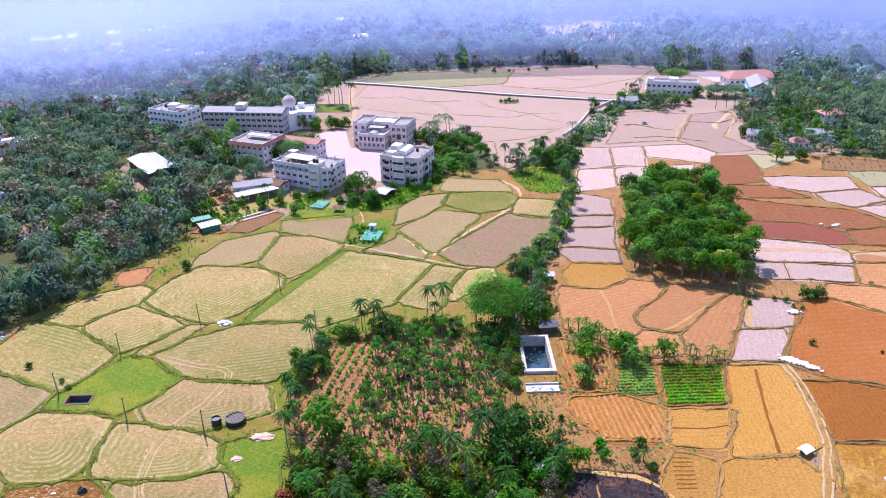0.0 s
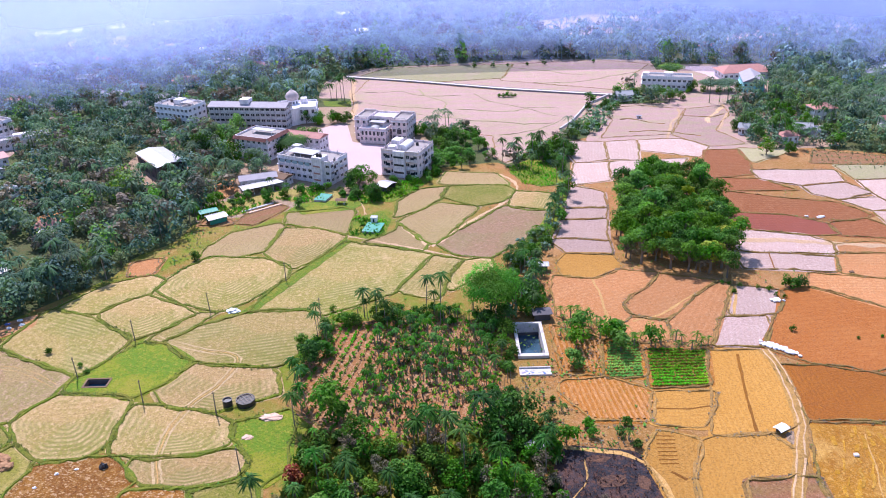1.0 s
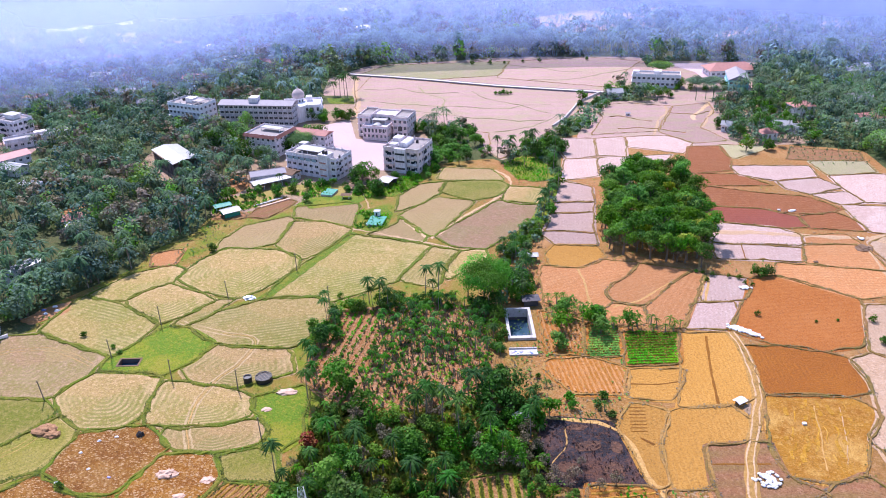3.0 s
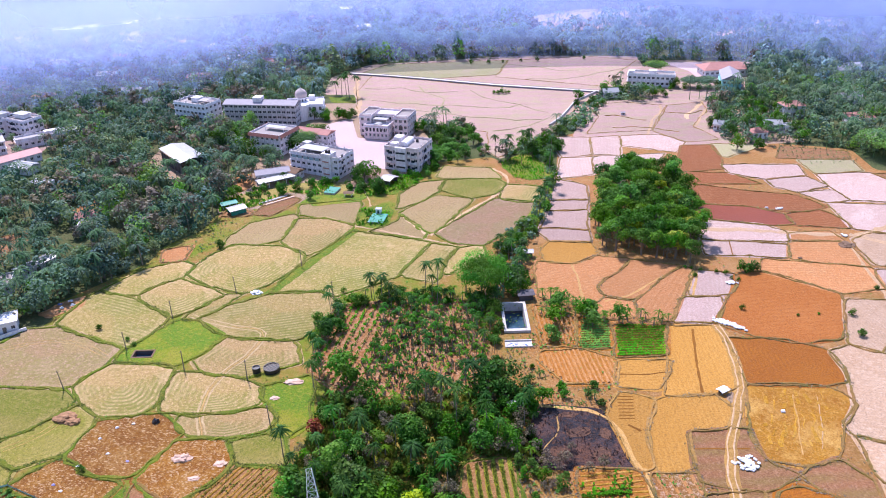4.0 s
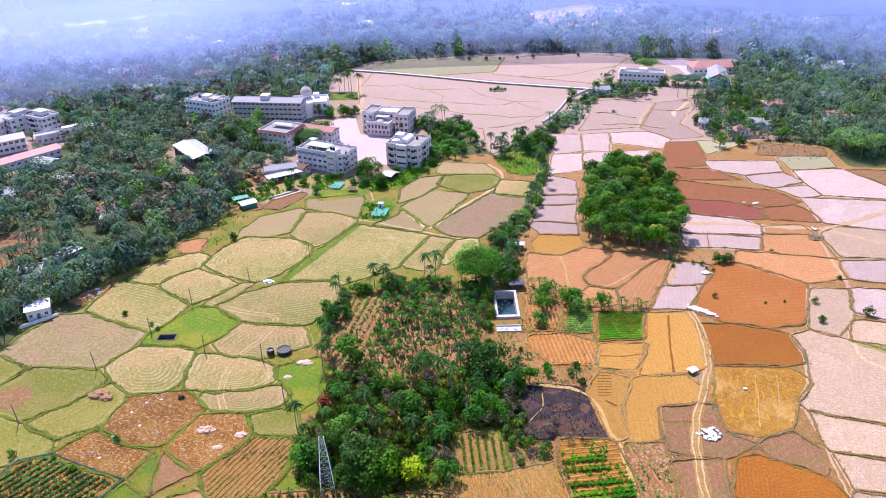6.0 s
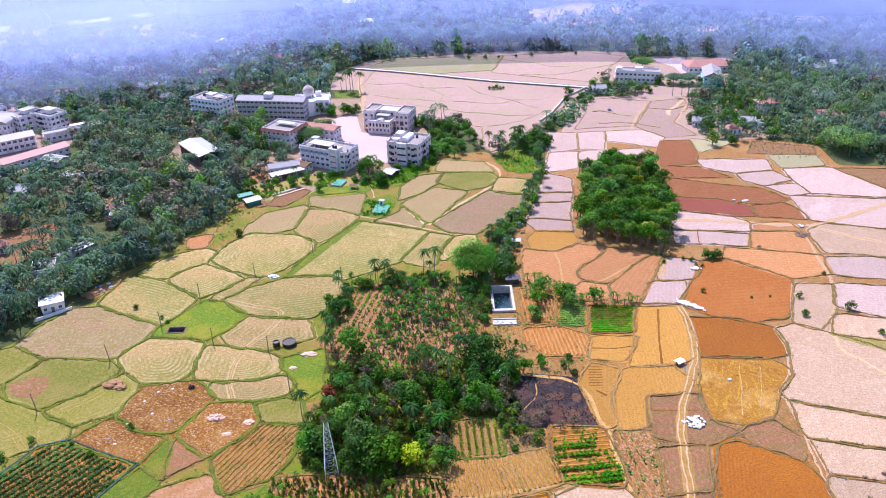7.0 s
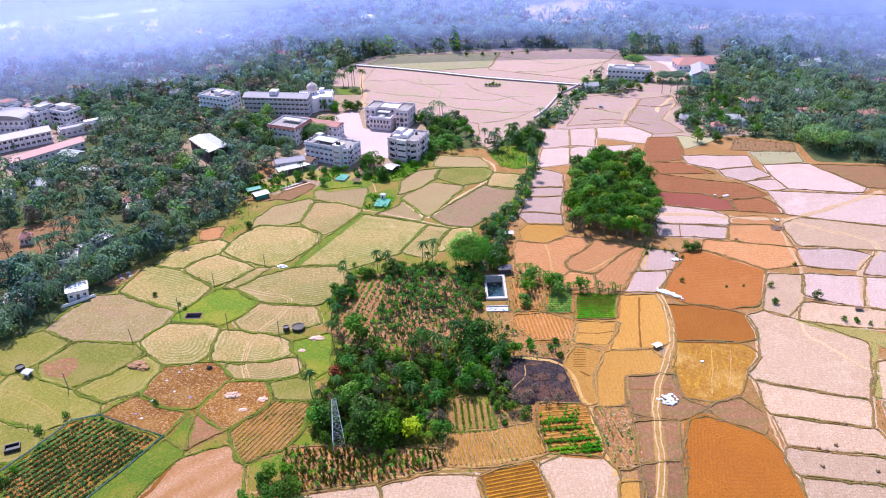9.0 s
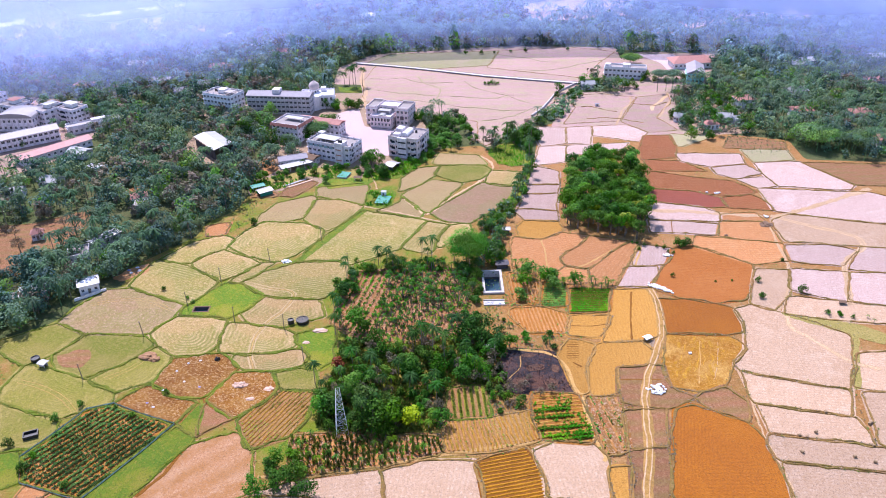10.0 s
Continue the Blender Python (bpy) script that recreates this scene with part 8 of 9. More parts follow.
house(-216.0, 326.0, -22, 12.0, 8.0, "house with a grey-white sheet roof", LIME, "gable", SHEET, rise=1.4)
house(-195.0, 300.0, -15, 10.0, 7.0, "house with a white roof in the trees", WHITE, "flat", SHEET)
house(-214.0, 284.0, -15, 11.0, 8.0, "house with a pale roof in the trees", LIME, "gable", SHEET)
house(-226.0, 268.0, 10, 10.0, 8.0, "house with a pale roof under palms", LIME, "gable", SHEET)
NEARER_HOUSES = ((-331, 529, 5, TILE), (-292, 543, 0, SHEET), (-175, 493, 8, TILE), (-209, 460, -5, SHEET), (-184, 432, 12, SHEET), (-162, 540, 10, SHEET), (-134, 529, -8, TILE), (-34, 574, 5, TILE), (-70, 651, 0, SHEET), (189, 552, 3, TILE),
              (276, 470, 6, WHITE), (262, 463, 0, SHEET), (330, 477, -6, WHITE), (260, 355, 10, TILE), (253, 311, 5, TILE), (-240, 500, 9, SHEET), (-265, 455, -12, TILE), (-170, 448, 14, SHEET), (-150, 420, 10, SHEET), (-255, 560, 4, TILE), (-190, 585, 0, SHEET))
FARTHER_HOUSES = ((-380, 620, 3, SHEET), (-345, 590, 8, TILE), (-410, 660, 0, SHEET), (-300, 640, 6, SHEET), (-120, 700, 0, TILE), (-240, 710, 0, TILE), (-180, 720, 4, TILE), (-95, 745, 0, SHEET), (240, 640, 0, TILE), (290, 600, 3, SHEET), (200, 700, 0, TILE), (260, 720, 0, SHEET), (330, 560, 7, SHEET), (300, 420, 0, TILE), (238, 400, 8, SHEET), (225, 362, 0, TILE))
for x, y, turn, roof in NEARER_HOUSES + FARTHER_HOUSES:
    if roof is SHEET and y < 500 and x < 0:
        roof = GREYTILE
    house(x, y, turn, 13.0, 9.0, "far house with a tiled red roof in the trees" if roof is TILE else "far house with a pale roof in the trees", WHITE, "hip" if roof is TILE else "gable", roof, sh=4.2 if y < 500 else 5.6, sides=(1, 0, 0, 0))
# long roofs by the far road
for x, y, w in ((-432, 628, 46), (-345, 668, 40), (-300, 690, 60)):
    b = building("far_depot", x, y, 22, "long far depot with a pale roof", "depot", "far depots")
    block(b, 0, 0, w, 14, 1, 6.5, WHITE, (14, 3), (3, 2), roof="gable", roof_mat=SHEET, rise=2, windows=(1, 0, 0, 0))

# ---- far school on the right ----
b = building("school_block", 124.5, 457.0, -16, "white two-storey school block behind trees", group="far school")
top = block(b, 0, 0, 29.5, 9.5, 2, 3.5, WHITE, (10, 3), (1.7, 1.4), parapet=1.0)
boxed("stair_head", (13, 2, top, 18, 7, top + 2.4), LIME, b)
boxed("stair_head", (0.5, 2, top, 4, 6, top + 2.0), LIME, b)
b = building("school_hall", 180.5, 473.0, 3, "long low school hall with a red tiled roof", group="far school")
block(b, 0, 0, 31, 15, 1, 4.2, WHITE, (9, 3), (1.8, 1.5), roof="hip", roof_mat=TILE, rise=3.4, eave=1.5)
b = building("school_block", 179.5, 437.0, -14, "turquoise school block with a grey pitched roof", group="far school")
block(b, 0, 0, 11.5, 24.0, 2, 3.6, TURQ_WALL, (4, 7), (1.5, 1.4), roof="gable", roof_mat=GREYTILE, rise=3.0)
house(196.5, 380.0, 8, 12.0, 9.0, "white house with red and white hipped roofs", WHITE, "hip", TILE, 2, 3.0)
house(176.0, 358.0, -12, 9.0, 7.0, "house with a blue-white sheet roof", WHITE, "gable", SHEET)
house(165.5, 344.5, 8, 8.0, 6.0, "small house with an orange-red roof", WHITE, "hip", TILE)
house(185.5, 352.5, 5, 8.0, 6.0, "small white-roofed house under palms", WHITE, "flat", SHEET)
house(257.0, 290.0, 12, 8.0, 7.0, "purple-roofed house at the field edge", WHITE, "gable", TILE)
house(150.0, 361.5, -30, 4.5, 3.5, "small white field hut", WHITE, "gable", SHEET)
house(104.0, 429.0, 5, 9.0, 6.0, "white-roofed sheds by the road", LIME, "gable", SHEET)
small_hut = house(107.0, 394.0, -5, 3.0, 2.4, "tiny pale hut on the plain", LIME, "gable", GREYTILE, sh=2.2, rise=0.6)
small_hut.scale = (0.7, 0.7, 0.55)


# ---- road on its embankment across the plain ----
ROAD = [(-62, 509), (-30.6, 497.3), (-4, 485.9), (38.4, 466.2), (78.9, 451.7), (108, 441.8)]
pts = resampled(ROAD, 6.0)
sides = []
for i, p in enumerate(pts):
    d = pts[min(i + 1, len(pts) - 1)] - pts[max(i - 1, 0)]
    sides.append(Vector((-d.y, d.x, 0)).normalized())
for name, spec, material, label in (("road", ((-1.5, 0.9), (1.5, 0.9)), plain("dusty_road", (0.54, 0.48, 0.46), 0.9, scale=0.1), "pale dusty road on a stone embankment"),
                                    ("embankment", ((-2.2, -0.2), (-1.9, 0.85), (1.9, 0.85), (2.2, -0.2)), plain("dark_rubble_wall", (0.20, 0.18, 0.19), 0.95, scale=0.8, bump=0.05), "grey stone embankment wall of the road")):
    bm = bmesh.new()
    rows = [[bm.verts.new(p + n * a + Vector((0, 0, z))) for a, z in spec] for p, n in zip(pts, sides)]
    for a, c in zip(rows, rows[1:]):
        for k in range(len(spec) - 1):
            bm.faces.new((a[k], a[k + 1], c[k + 1], c[k]))
    bmesh.ops.recalc_face_normals(bm, faces=bm.faces[:])
    if name == "road":
        bmesh.ops.solidify(bm, geom=bm.faces[:], thickness=0.05)
    tagged(link(name, bm, material), label, name, kind="structure")
for off in (-1.7, 1.7):
    bm = bmesh.new()
    ridge(bm, [p + n * off for p, n in zip(pts, sides)], 0.3, 0.25, z=0.84, rough=0.05)
    tagged(link("road_kerb", bm, ROOFDECK), "low parapet along the embankment road", "kerb", kind="structure")
bm = bmesh.new()
ridge(bm, resampled([(63, 377), (72, 392), (85.3, 423.6), (102, 443)], 5), 1.6, 1.4, rough=0.1)
tagged(link("lane_wall", bm, CONCRETE), "pale stone wall along a lane", "wall", kind="structure")

# low green veins of old bunds on the plain
VEIN = earth("thin_grass_vein", (0.28, 0.26, 0.14), (0.33, 0.26, 0.19), (0.21, 0.23, 0.08), None, flecks=0.8)
for line in ([(-40, 440), (-10, 425), (30, 418), (70, 422)], [(-10, 470), (0, 440), (5, 415)], [(20, 455), (40, 430), (66, 405)], [(-30, 415), (10, 405), (45, 385), (62, 392)], [(30, 372), (52, 378), (66, 395)], [(-50, 470), (-20, 462), (10, 452)], [(100, 500), (60, 520), (30, 540)], [(135, 505), (95, 480), (60, 478)]):
    bm = bmesh.new()
    ridge(bm, [p + Vector((noise.noise(p * 0.04), noise.noise(p * 0.04 + Vector((0, 0, 6))), 0)) * 7 for p in resampled(line, 3.0)], 1.0, 0.18, z=0.06, rough=0.6)
    tagged(link("bund", bm, VEIN), "faint grassy bund across the dry plain", "bund", "field bunds", "structure")

for line in ([(96.9, 393.5), (102.7, 393), (119, 383.1)], [(97.3, 370.1), (108.2, 372), (117.1, 370.3), (130.9, 360.5)], [(133, 397), (146, 392), (156, 398)]):
    bm = bmesh.new()
    ridge(bm, [p + Vector((noise.noise(p * 0.1), noise.noise(p * 0.1 + Vector((0, 0, 6))), 0)) * 2 for p in resampled(line, 2.0)], 0.9, 0.25, z=0.06, rough=0.6)
    tagged(link("bund", bm, BUND_BROWN), "thin earth bund across a dry field", "bund", "field bunds", "structure")

# ---- the water tank by the nursery ----
x0, y0, x1, y1 = TANK
w = building("water_tank", 0, 0, 0, "deep open concrete water tank with white rim", "tank")
for name, dims in (("tank_wall", (x0 - 0.9, y0 - 1.3, -6, x1 + 0.9, y0, 0.9)), ("tank_wall", (x0 - 0.9, y1, -6, x1 + 0.9, y1 + 0.8, 1.0)), ("tank_wall", (x0 - 0.9, y0 + 0.002, -6, x0, y1 - 0.002, 0.95)), ("tank_wall", (x1, y0 + 0.002, -6, x1 + 0.9, y1 - 0.002, 0.95))):
    boxed(name, dims, CONCRETE, w)
boxed("tank_floor", (x0 - 0.9, y0 - 1.3, -6.3, x1 + 0.9, y1 + 0.8, -6.0), DARKWALL, w)
# dark sheets put the shade inside the tank into the colour
boxed("tank_shade_sheet", (x0 + 0.003, y1 - 0.15, -6, x1 - 0.003, y1 - 0.003, -2.1), DARKWALL, w, "dark sheet for the shade on the back wall")
boxed("tank_shade_sheet", (x0 + 0.003, y0 + 0.01, -6, x0 + 0.15, y1 - 0.16, -2.1), DARKWALL, w)
boxed("tank_shade_sheet", (x1 - 0.15, y0 + 0.01, -6, x1 - 0.003, y1 - 0.16, -2.1), DARKWALL, w)
boxed("water", (x0 + 0.16, y0 + 0.01, -5.9, x1 - 0.16, y1 - 0.16, -3.0), POOL, w, "still blue water")
b = building("washing_platform", 20.0, 158.5, 0, "white washing platform with blue cloths beside the tank", "platform")
boxed("slab", (0, 0.4, 0, 8.4, 3.2, 0.45), CONCRETE, b)
boxed("kerb", (0, 3.2, 0, 8.4, 3.5, 0.9), CONCRETE, b)
g = random.Random(44)
LAUNDRY = plain("faded_violet_cloth", (0.42, 0.38, 0.62), 0.8)
for k in range(16):
    w, d = g.uniform(0.4, 1.1), g.uniform(0.3, 0.8)
    o = boxed("cloth", (-w / 2, -d / 2, 0, w / 2, d / 2, 0.06), (SACK, LAUNDRY, BLUE_SHEET, SACK)[k % 4], b)
    o.matrix_local = Matrix.Translation((g.uniform(0.7, 7.7), g.uniform(0.9, 2.7), 0.455 + 0.004 * k)) @ Matrix.Rotation(g.uniform(0, 3.1), 4, "Z")
shed("small_shed", 27.0, 186.5, 5, 5.0, 3.4, 2.4, 2.8, "small dark shed behind the tank", DARKWALL, posts=2, walls=DARKWALL)
shed("small_shed", 32.0, 218.5, -4, 3.2, 2.6, 2.3, 2.7, "small grey shed at the field corner", SHEET, posts=2, walls=DARKWALL)
shed("small_shed", 19.5, 127.0, 35, 3.4, 2.6, 2.0, 2.5, "small shed with a tilted white sheet roof", SHEET, posts=2, walls=WOOD)
shed("small_shed", -142.5, 125.5, -20, 2.4, 2.0, 1.9, 2.2, "small hut with a white roof beside a round tank", SHEET, posts=2, walls=CONCRETE)
shed("cart_shelter", 78.4, 132.6, 30, 2.2, 1.5, 1.2, 1.6, "white covered field shelter by the track", SACK, posts=2, walls=WOOD)
shed("small_shed", 159.3, 154.0, -8, 2.0, 1.2, 1.1, 1.4, "low wooden shed on the stubble", BRUSH, posts=2, walls=WOOD)


# small pond with stone edge
x0, y0, x1, y1 = POND
w = building("pond", 0, 0, 0, "small square dug pond with earth walls", "pond")
for dims in ((x0 - 0.5, y0 - 0.5, -2.6, x1 + 0.5, y0, 0.22), (x0 - 0.5, y1, -2.6, x1 + 0.5, y1 + 0.5, 0.24), (x0 - 0.5, y0 + 0.002, -2.6, x0, y1 - 0.002, 0.23), (x1, y0 + 0.002, -2.6, x1 + 0.5, y1 - 0.002, 0.23)):
    boxed("pond_wall", dims, BRUSH, w)
# dark sheet paints the shade of the pond's back wall
boxed("pond_shade_sheet", (x0 + 0.003, y1 - 0.12, -2.6, x1 - 0.003, y1 - 0.003, -0.15), DARKWALL, w)
boxed("water", (x0 + 0.003, y0 + 0.01, -2.6, x1 - 0.003, y1 - 0.13, -1.3), POOL, w, "still blue water")


def drum(x, y, r, h, label, lattice=False):
    """A round dark well or tank; with a lattice of pale bars over it where it has one."""
    root = building("round_tank", x, y, 0, label, "tank")
    bm = bmesh.new()
    rings = [[bm.verts.new((rr * math.cos(2 * math.pi * k / 28), rr * math.sin(2 * math.pi * k / 28), z)) for k in range(28)] for rr, z in ((r, 0), (r, h), (r - 0.2, h), (r - 0.2, h - 0.35))]
    for a, c in zip(rings, rings[1:]):
        for k in range(28):
            bm.faces.new((a[k], a[(k + 1) % 28], c[(k + 1) % 28], c[k]))
    bm.faces.new(rings[-1])
    part("shell", bm, TANKPLASTIC, root)
    if lattice:
        for k in range(-2, 3):
            half = math.sqrt(max(0.1, (r - 0.1) ** 2 - (k * r / 2.6) ** 2))
            for turned in (0, 1):
                o = boxed("bar", (-half, -0.06, h + 0.003 + 0.07 * turned, half, 0.06, h + 0.07 + 0.07 * turned), WOOD, root)
                o.matrix_local = Matrix.Rotation(radians(40 + 90 * turned), 4, "Z") @ Matrix.Translation((0, k * r / 2.6, 0))
    return root


drum(-51.0, 150.4, 2.4, 1.4, "round black tank under a pale lattice", True)
drum(-55.3, 149.4, 1.2, 2.1, "upright black plastic tank")
drum(-145.6, 129.6, 1.6, 1.4, "round black tank beside a hut")
o = building("tilted_tank", -130.5, 87.5, 22, "dark trough with a brown tarpaulin mound", "trough")
bm = bmesh.new()
for dims in ((0, 0, 0, 4.5, 0.3, 1.3), (0, 2.7, 0, 4.5, 3, 1.3), (0, 0.3, 0, 0.3, 2.7, 1.3), (4.2, 0.3, 0, 4.5, 2.7, 1.3), (0.3, 0.3, 0, 4.2, 2.7, 0.5)):
    box(bm, *dims)
part("trough_body", bm, TANKPLASTIC, o)


def lump(name, x, y, rx, ry, h, material, label, category, seed, detail=3):
    """An uneven heap resting on the ground."""
    bm = bmesh.new()
    bmesh.ops.create_icosphere(bm, subdivisions=detail, radius=1.0)
    for v in bm.verts:
        k = 1 + 0.5 * noise.noise(v.co * 2.1 + Vector((seed, seed, 0))) + 0.22 * noise.noise(v.co * 5.5 + Vector((seed, 0, seed)))
        v.co = Vector((v.co.x * rx * k, v.co.y * ry * k, max(v.co.z, -0.05) * h * k + 0.06))
    o = link(name, bm, material)
    o.location = (x, y, 0)
    return tagged(o, label, category)


lump("brush_mound", -104.5, 130.2, 3.2, 2.4, 1.3, STACK, "ragged heap of brown old straw on grass", "heap", 1)
lump("brush_mound", -101.8, 128.6, 2.0, 1.6, 1.1, STACK, "ragged heap of brown old straw on grass", "heap", 2)
lump("rubble_mound", -67.0, 112.8, 2.5, 1.4, 0.9, HEAP, "pale grey heap of sacking on brown soil", "heap", 3)
lump("rubble_mound", -56.6, 110.6, 1.7, 1.2, 0.4, HEAP, "low pinkish heap at the field edge", "heap", 4)
lump("rubble_mound", -62, 105.5, 1.3, 0.9, 0.4, HEAP, "low pinkish heap at the field edge", "heap", 14)
lump("rubble_mound", -43.5, 144.2, 2.8, 1.4, 0.6, HEAP, "pinkish heap on the green grass", "heap", 5)
lump("rubble_mound", -47.5, 136.8, 1.4, 0.9, 0.4, HEAP, "pinkish heap on the green grass", "heap", 6)
lump("soil_mound", 134.0, 212.0, 0.8, 0.8, 0.5, BRUSH, "small dark heap of soil", "heap", 7)
lump("dark_mound", 156.0, 221.5, 3.2, 2.4, 1.0, BRUSH, "dark pile of brush by the track", "heap", 8)
lump("stump", -78.5, 127.5, 0.9, 0.7, 1.3, TANKPLASTIC, "dark burnt stump on rough soil", "stump", 10)
lump("white_stone", -65.2, 197.6, 1.9, 1.4, 0.8, SACK, "white plastic-wrapped bundle at the ditch", "bundle", 13)
# low pale mound standing in for a small water puddle
lump("puddle_sheet", 18.5, 118.5, 1.9, 1.5, 0.12, SHEET, "pale stand-in for a puddle in burnt scrub", "sheet", 15)
VIOLET = plain("violet_plastic", (0.30, 0.28, 0.55), 0.5)
for k, (x, y) in enumerate(((-91.5, 121.5), (-88.5, 125.8), (-84.6, 127.2), (-87.2, 115.5), (-93.2, 111.0), (-96.5, 104.6), (-93.8, 102.4), (-81.0, 112.4))):
    lump("plastic_bundle", x, y, 0.5, 0.38, 0.35, VIOLET if k in (5, 7) else SACK, "small violet plastic bundle on rough soil" if k in (5, 7) else "small white plastic bundle on rough soil", "bundle", 30 + k, 2)
for k, (x, y) in enumerate(((-133.5, 193.0), (-130.5, 195.2), (-131.8, 190.6), (-128.6, 192.4))):
    lump("plastic_bundle", x, y, 0.9, 0.6, 0.6, BLUE_SHEET if k == 0 else SACK, "blue tarpaulin bundle on rubble ground" if k == 0 else "white plastic bundle on rubble ground", "bundle", 50 + k, 2)
g = random.Random(91)


def sack_pile(x, y, w, d, turn, count, label):
    """White sacks strewn in a pile; each a soft pillow."""
    root = building("sack_pile", x, y, turn, label, "sacks")
    bm = bmesh.new()
    bmesh.ops.create_icosphere(bm, subdivisions=2, radius=1.0)
    for v in bm.verts:
        v.co = Vector((math.copysign(abs(v.co.x) ** 0.6, v.co.x) * 0.55, math.copysign(abs(v.co.y) ** 0.6, v.co.y) * 0.38, v.co.z * 0.24))
    me = bpy.data.meshes.new("sack")
    bm.to_mesh(me)
    bm.free()
    me.materials.append(SACK)
    for _ in range(count):
        o = new("sack", me)
        o.parent = root
        o.matrix_local = Matrix.Translation((g.gauss(0, w / 4.6), g.gauss(0, d / 4.6), 0.26 + g.random() * 0.3)) @ Euler((g.uniform(-0.3, 0.3), g.uniform(-0.3, 0.3), g.uniform(0, 6.28))).to_matrix().to_4x4()


sack_pile(75.5, 105.2, 5.2, 5.2, 0, 48, "white sacks strewn beside the track")
sack_pile(90.5, 170.5, 5.0, 3.0, -20, 40, "pile of white sacks by the field path")
sack_pile(92.8, 168.6, 4.0, 2.6, -30, 34, "pile of white sacks by the field path")
sack_pile(95.0, 166.5, 4.5, 2.4, -35, 35, "pile of white sacks by the field path")
sack_pile(102.5, 194.8, 3.4, 3.0, 0, 26, "small pile of white sacks at a field corner")
sack_pile(144.0, 256.5, 2.4, 1.2, 10, 9, "white sacks along a field edge")
sack_pile(139.0, 257.5, 2.0, 1.0, 10, 6, "white sacks along a field edge")
sack_pile(158.5, 229.2, 2.0, 2.4, 0, 12, "white sacks beside the track junction")
o = boxed("cover_slab", (-0.5, -0.4, 0.05, 0.5, 0.4, 0.5), SACK)
o.location = (92.3, 124.8, 0.05)
tagged(o, "small white box on the mottled field", "box")
# straw bales on the eastern stubble
bm = bmesh.new()
bmesh.ops.create_cone(bm, cap_ends=True, segments=14, radius1=0.45, radius2=0.45, depth=0.9, matrix=Matrix.Rotation(math.pi / 2, 4, "X"))
bmesh.ops.bevel(bm, geom=[e for e in bm.edges if len(e.link_faces) == 2 and abs(e.link_faces[0].normal.y) + abs(e.link_faces[1].normal.y) > 0.9], offset=0.06, segments=1)
bale = tagged(link("straw_bale", bm, plain("bale_straw", (0.30, 0.20, 0.11), 0.95, scale=3)), "small dark round straw bale on stubble", "bale", "straw bales")
SPOTS = ((126.5, 92.3), (137.8, 86.5), (138.6, 87.0), (113.8, 82), (119.5, 83.3), (115.8, 81.2), (134.2, 77), (126.5, 72.5), (131.5, 70.2), (111.8, 75), (142.5, 74), (148, 72.2), (139.2, 68))
bale.location = (*SPOTS[0], 0.5)
for x, y in SPOTS[1:]:
    copy_thing(bale, pose(x, y, 0.5, 0, 0, g.uniform(0, 180)))

# ---- power poles and the pylon ----
def pole(x, y, lean):
    root = building("utility_pole", x, y, 0, "leaning grey concrete utility pole on a bund", "pole", "utility poles")
    root.rotation_euler = (radians(g.uniform(-1.5, 1.5)), radians(lean), radians(g.uniform(0, 90)))
    bm = bmesh.new()
    bmesh.ops.create_cone(bm, cap_ends=True, segments=8, radius1=0.17, radius2=0.11, depth=7.4, matrix=Matrix.Translation((0, 0, 3.4)))
    part("shaft", bm, WOOD, root)
    boxed("crossarm", (-0.4, -0.04, 6.5, 0.4, 0.04, 6.6), WOOD, root)
    for k in (-0.34, 0.34):
        boxed("insulator", (k - 0.04, -0.04, 6.6, k + 0.04, 0.04, 6.74), WOOD, root)


for x, y, lean in ((-99.4, 163.3, -2), (-90.4, 181.8, 0), (-77.8, 151.8, 1), (-72.5, 197.5, -2), (-57.4, 146, 1), (-46.6, 124.9, -1), (-52.2, 216.6, 0), (-37.4, 192.1, 0), (-110.7, 143.5, -3), (-123.7, 118, -2)):
    pole(x, y, lean)
b = building("pylon", -29.0, 88.5, 12, "grey steel lattice pylon rising from the thicket", "pylon")
H, FOOT, HEAD = 17.5, 1.9, 0.6
for sx in (-1, 1):
    for sy in (-1, 1):
        bm = bmesh.new()
        q0, q1 = Vector((sx * FOOT, sy * FOOT, 0)), Vector((sx * HEAD, sy * HEAD, H))
        vs = [bm.verts.new(p + Vector((dx * 0.05, dy * 0.05, 0))) for p in (q0, q1) for dx, dy in ((-1, -1), (1, -1), (1, 1), (-1, 1))]
        for k in range(4):
            bm.faces.new((vs[k], vs[(k + 1) % 4], vs[4 + (k + 1) % 4], vs[4 + k]))
        part("leg", bm, STEEL, b)


def strut(p, q, r=0.017):
    bm = bmesh.new()
    d = q - p
    a = d.orthogonal().normalized() * r
    c = d.cross(a).normalized() * r
    vs = [bm.verts.new(s + e) for s in (p, q) for e in (a + c, a - c, -a - c, -a + c)]
    for k in range(4):
        bm.faces.new((vs[k], vs[(k + 1) % 4], vs[4 + (k + 1) % 4], vs[4 + k]))
    part("brace", bm, STEEL, b)


levels = [H * (1 - (1 - k / 9) ** 1.1) for k in range(10)]
for za, zb in zip(levels, levels[1:]):
    ra, rb = FOOT + (HEAD - FOOT) * za / H, FOOT + (HEAD - FOOT) * zb / H
    ca = [Vector((sx * ra, sy * ra, za)) for sx, sy in ((-1, -1), (1, -1), (1, 1), (-1, 1))]
    cb = [Vector((sx * rb, sy * rb, zb)) for sx, sy in ((-1, -1), (1, -1), (1, 1), (-1, 1))]
    for k in range(4):
        strut(ca[k], cb[(k + 1) % 4])
        strut(ca[(k + 1) % 4], cb[k])
        strut(cb[k], cb[(k + 1) % 4])
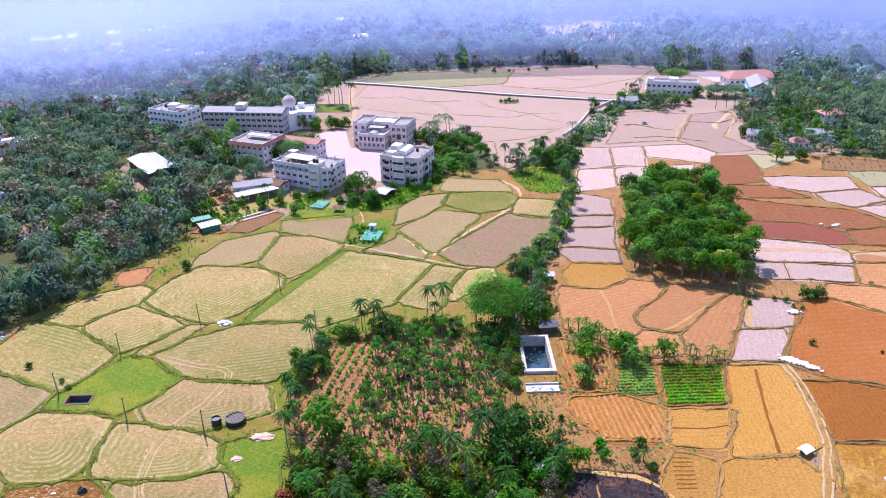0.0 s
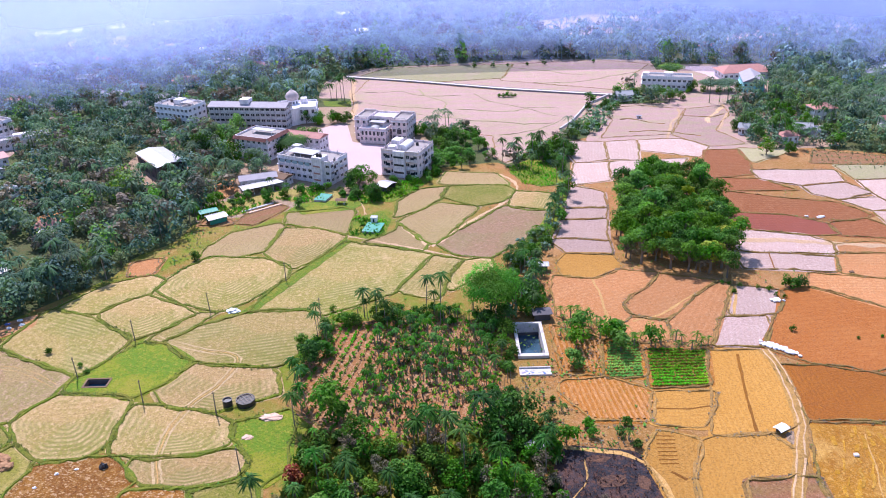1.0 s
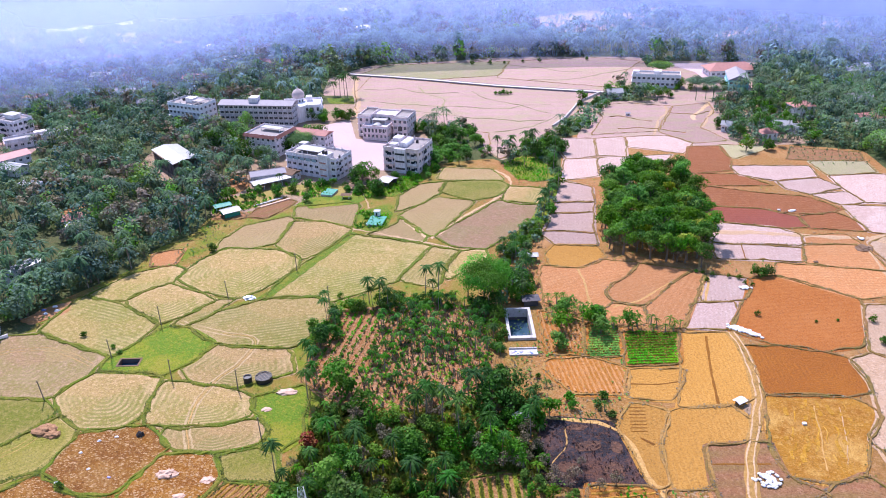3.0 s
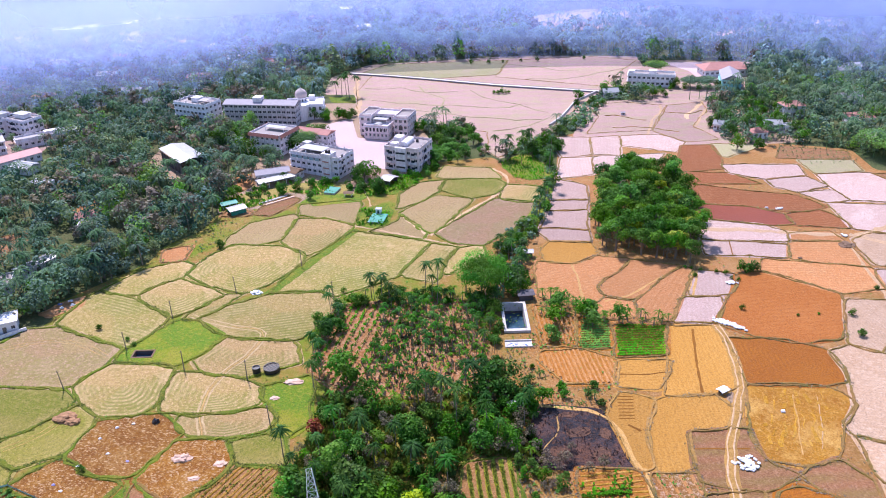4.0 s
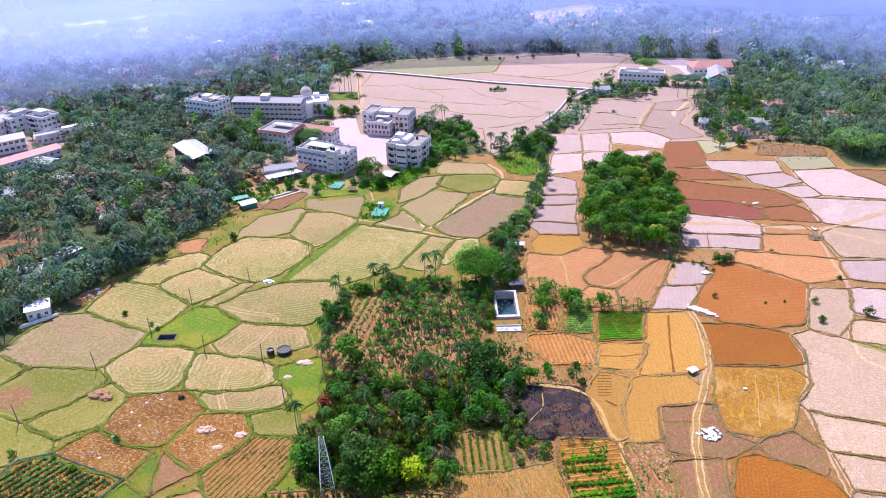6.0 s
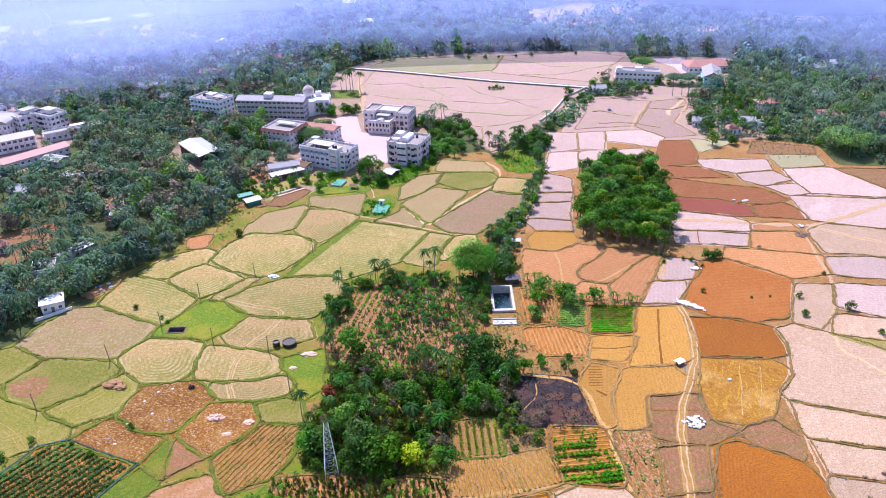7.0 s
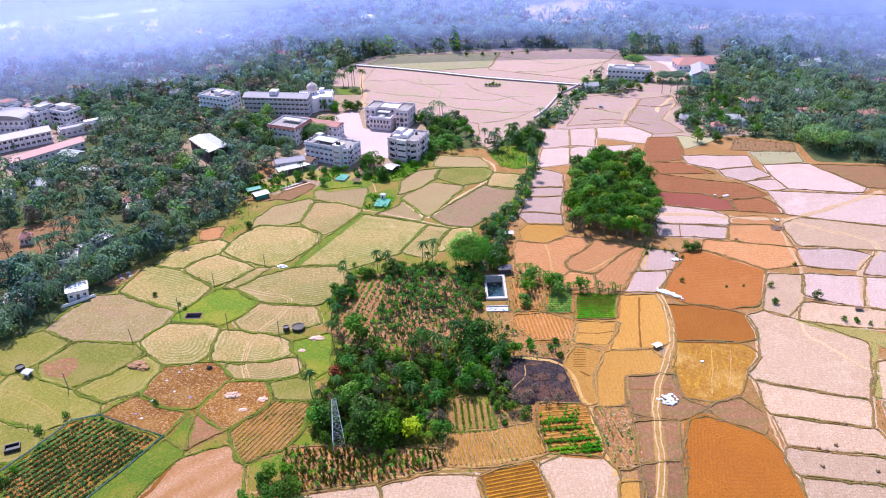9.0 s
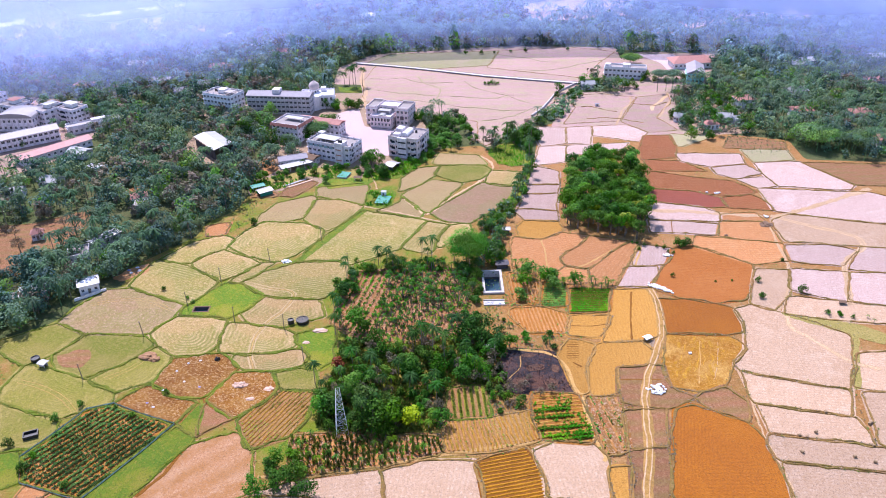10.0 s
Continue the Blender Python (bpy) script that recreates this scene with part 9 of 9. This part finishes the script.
# ---- netting fence round the vegetable field ----
VEG = [f[2] for f in FIELDS if f[0] == "veg"][0]
fence = building("net_fence", 0, 0, 0, "low pale blue netting fence on posts round vegetables", "fence")
pts = resampled(grown(VEG, 0.9), 3.0, True)
NET = plain("pale_blue_netting", (0.34, 0.46, 0.46), 0.8, dirt=(0.12, 0.22, 0.20), amount=0.6, scale=0.6)
bm = bmesh.new()
for a, c in zip(pts, pts[1:] + pts[:1]):
    q = [bm.verts.new(p) for p in (a + Vector((0, 0, 0.1)), c + Vector((0, 0, 0.1)), c + Vector((0, 0, 0.7 + g.uniform(-0.15, 0.15))), a + Vector((0, 0, 0.7)))]
    bm.faces.new(q)
bmesh.ops.solidify(bm, geom=bm.faces[:], thickness=0.04)
part("netting", bm, NET, fence)
for p in pts:
    boxed("post", (p.x - 0.05, p.y - 0.05, 0, p.x + 0.05, p.y + 0.05, 1.25), WOOD, fence)

# ---- dark strips for trenches and furrow lines in the ochre fields ----
DARK_FURROW = earth("dark_furrow_soil", (0.235, 0.105, 0.028), (0.17, 0.072, 0.02), (0.26, 0.13, 0.05), None, flecks=0.4)


def furrow(line, width, label="dark furrow in the soil"):
    bm = bmesh.new()
    ridge(bm, resampled(line, 2.0), width, 0.05, z=0.09)
    tagged(link("furrow", bm, DARK_FURROW), label, "furrow", "soil furrows", "structure")


furrow([(80.4, 166.5), (76.3, 149.2), (73.3, 133.9)], 0.75)
furrow([(52.3, 143.7), (59.7, 143.1), (66.4, 144.3)], 0.5)
furrow([(64.4, 111.3), (78.3, 110.8)], 0.5)
furrow([(49.8, 121.3), (52.4, 118.6)], 0.8)
furrow([(-86.4, 63.3), (-80.9, 71.9), (-77.4, 83.7)], 1.2)
furrow([(113.2, 228.5), (110.4, 216)], 0.4)
furrow([(49.2, 133.4), (53.6, 133.2)], 0.42)
furrow([(49, 132), (53.4, 131.8)], 0.42)
furrow([(48.8, 130.6), (53.1, 130.5)], 0.42)
furrow([(48.6, 129.3), (52.9, 129.1)], 0.42)
furrow([(48.4, 127.9), (52.7, 127.8)], 0.42)
furrow([(48.2, 126.6), (52.5, 126.4)], 0.42)
furrow([(48, 125.3), (52.3, 125.1)], 0.42)
furrow([(47.8, 123.9), (52.1, 123.8)], 0.42)



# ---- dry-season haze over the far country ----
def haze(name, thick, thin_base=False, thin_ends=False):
    """Stands in for distance haze: bluish surfaces scatter a little sunlight, the rest passes."""
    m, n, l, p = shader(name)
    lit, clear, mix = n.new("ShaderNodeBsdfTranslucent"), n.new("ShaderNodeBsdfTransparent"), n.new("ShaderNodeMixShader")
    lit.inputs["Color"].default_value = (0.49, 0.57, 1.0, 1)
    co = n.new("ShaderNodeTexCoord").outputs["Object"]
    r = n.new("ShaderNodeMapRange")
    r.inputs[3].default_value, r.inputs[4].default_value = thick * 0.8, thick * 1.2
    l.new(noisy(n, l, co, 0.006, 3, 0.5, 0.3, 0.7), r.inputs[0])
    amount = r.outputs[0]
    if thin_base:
        # thinner at the foot, so its edge does not show from the camera
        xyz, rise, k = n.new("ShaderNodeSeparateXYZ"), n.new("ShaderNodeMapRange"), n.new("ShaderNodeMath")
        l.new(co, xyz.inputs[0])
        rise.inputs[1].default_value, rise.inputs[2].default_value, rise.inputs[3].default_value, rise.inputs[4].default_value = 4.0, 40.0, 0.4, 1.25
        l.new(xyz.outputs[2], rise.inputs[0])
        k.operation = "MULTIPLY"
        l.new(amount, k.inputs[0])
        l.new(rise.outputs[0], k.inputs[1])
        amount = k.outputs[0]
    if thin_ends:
        # fades out towards the plain, hiding its end from the camera
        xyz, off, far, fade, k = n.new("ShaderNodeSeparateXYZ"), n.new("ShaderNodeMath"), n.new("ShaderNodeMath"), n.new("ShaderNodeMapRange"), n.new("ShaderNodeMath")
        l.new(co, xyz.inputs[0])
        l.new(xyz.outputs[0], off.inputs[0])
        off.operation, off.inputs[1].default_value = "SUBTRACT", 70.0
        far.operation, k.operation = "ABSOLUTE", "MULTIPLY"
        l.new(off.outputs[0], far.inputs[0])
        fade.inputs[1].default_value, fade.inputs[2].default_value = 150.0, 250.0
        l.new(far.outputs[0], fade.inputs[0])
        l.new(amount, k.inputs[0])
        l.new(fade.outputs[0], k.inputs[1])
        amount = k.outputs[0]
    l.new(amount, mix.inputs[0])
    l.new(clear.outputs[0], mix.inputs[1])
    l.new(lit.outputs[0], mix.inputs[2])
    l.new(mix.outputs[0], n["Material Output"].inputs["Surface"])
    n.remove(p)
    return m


def haze_bank(line, depth, height, material, label):
    """A long hollow haze shell over the woods, uneven-crested, sized to the camera's view."""
    bm = bmesh.new()
    rows = []
    pts = resampled(smooth_line(line), 25.0)
    for k, p in enumerate(pts):
        d = pts[min(k + 1, len(pts) - 1)] - pts[max(k - 1, 0)]
        back = Vector((-d.y, d.x, 0)).normalized()
        h = height * (1 + 0.1 * noise.noise(p * 0.008))
        rows.append([bm.verts.new(p + back * r * depth + Vector((0, 0, z))) for r, z in ((0, -0.3), (0.05, h * 0.85), (0.5, h), (0.95, h * 0.85), (1, -0.3))])
    for a, b in zip(rows, rows[1:]):
        for j in range(5):
            bm.faces.new((a[j], b[j], b[(j + 1) % 5], a[(j + 1) % 5]))
    bm.faces.new(rows[0])
    bm.faces.new(rows[-1][::-1])
    bmesh.ops.recalc_face_normals(bm, faces=bm.faces[:])
    tagged(link("haze_bank", bm, material, smooth=True), label, "haze", kind="structure")


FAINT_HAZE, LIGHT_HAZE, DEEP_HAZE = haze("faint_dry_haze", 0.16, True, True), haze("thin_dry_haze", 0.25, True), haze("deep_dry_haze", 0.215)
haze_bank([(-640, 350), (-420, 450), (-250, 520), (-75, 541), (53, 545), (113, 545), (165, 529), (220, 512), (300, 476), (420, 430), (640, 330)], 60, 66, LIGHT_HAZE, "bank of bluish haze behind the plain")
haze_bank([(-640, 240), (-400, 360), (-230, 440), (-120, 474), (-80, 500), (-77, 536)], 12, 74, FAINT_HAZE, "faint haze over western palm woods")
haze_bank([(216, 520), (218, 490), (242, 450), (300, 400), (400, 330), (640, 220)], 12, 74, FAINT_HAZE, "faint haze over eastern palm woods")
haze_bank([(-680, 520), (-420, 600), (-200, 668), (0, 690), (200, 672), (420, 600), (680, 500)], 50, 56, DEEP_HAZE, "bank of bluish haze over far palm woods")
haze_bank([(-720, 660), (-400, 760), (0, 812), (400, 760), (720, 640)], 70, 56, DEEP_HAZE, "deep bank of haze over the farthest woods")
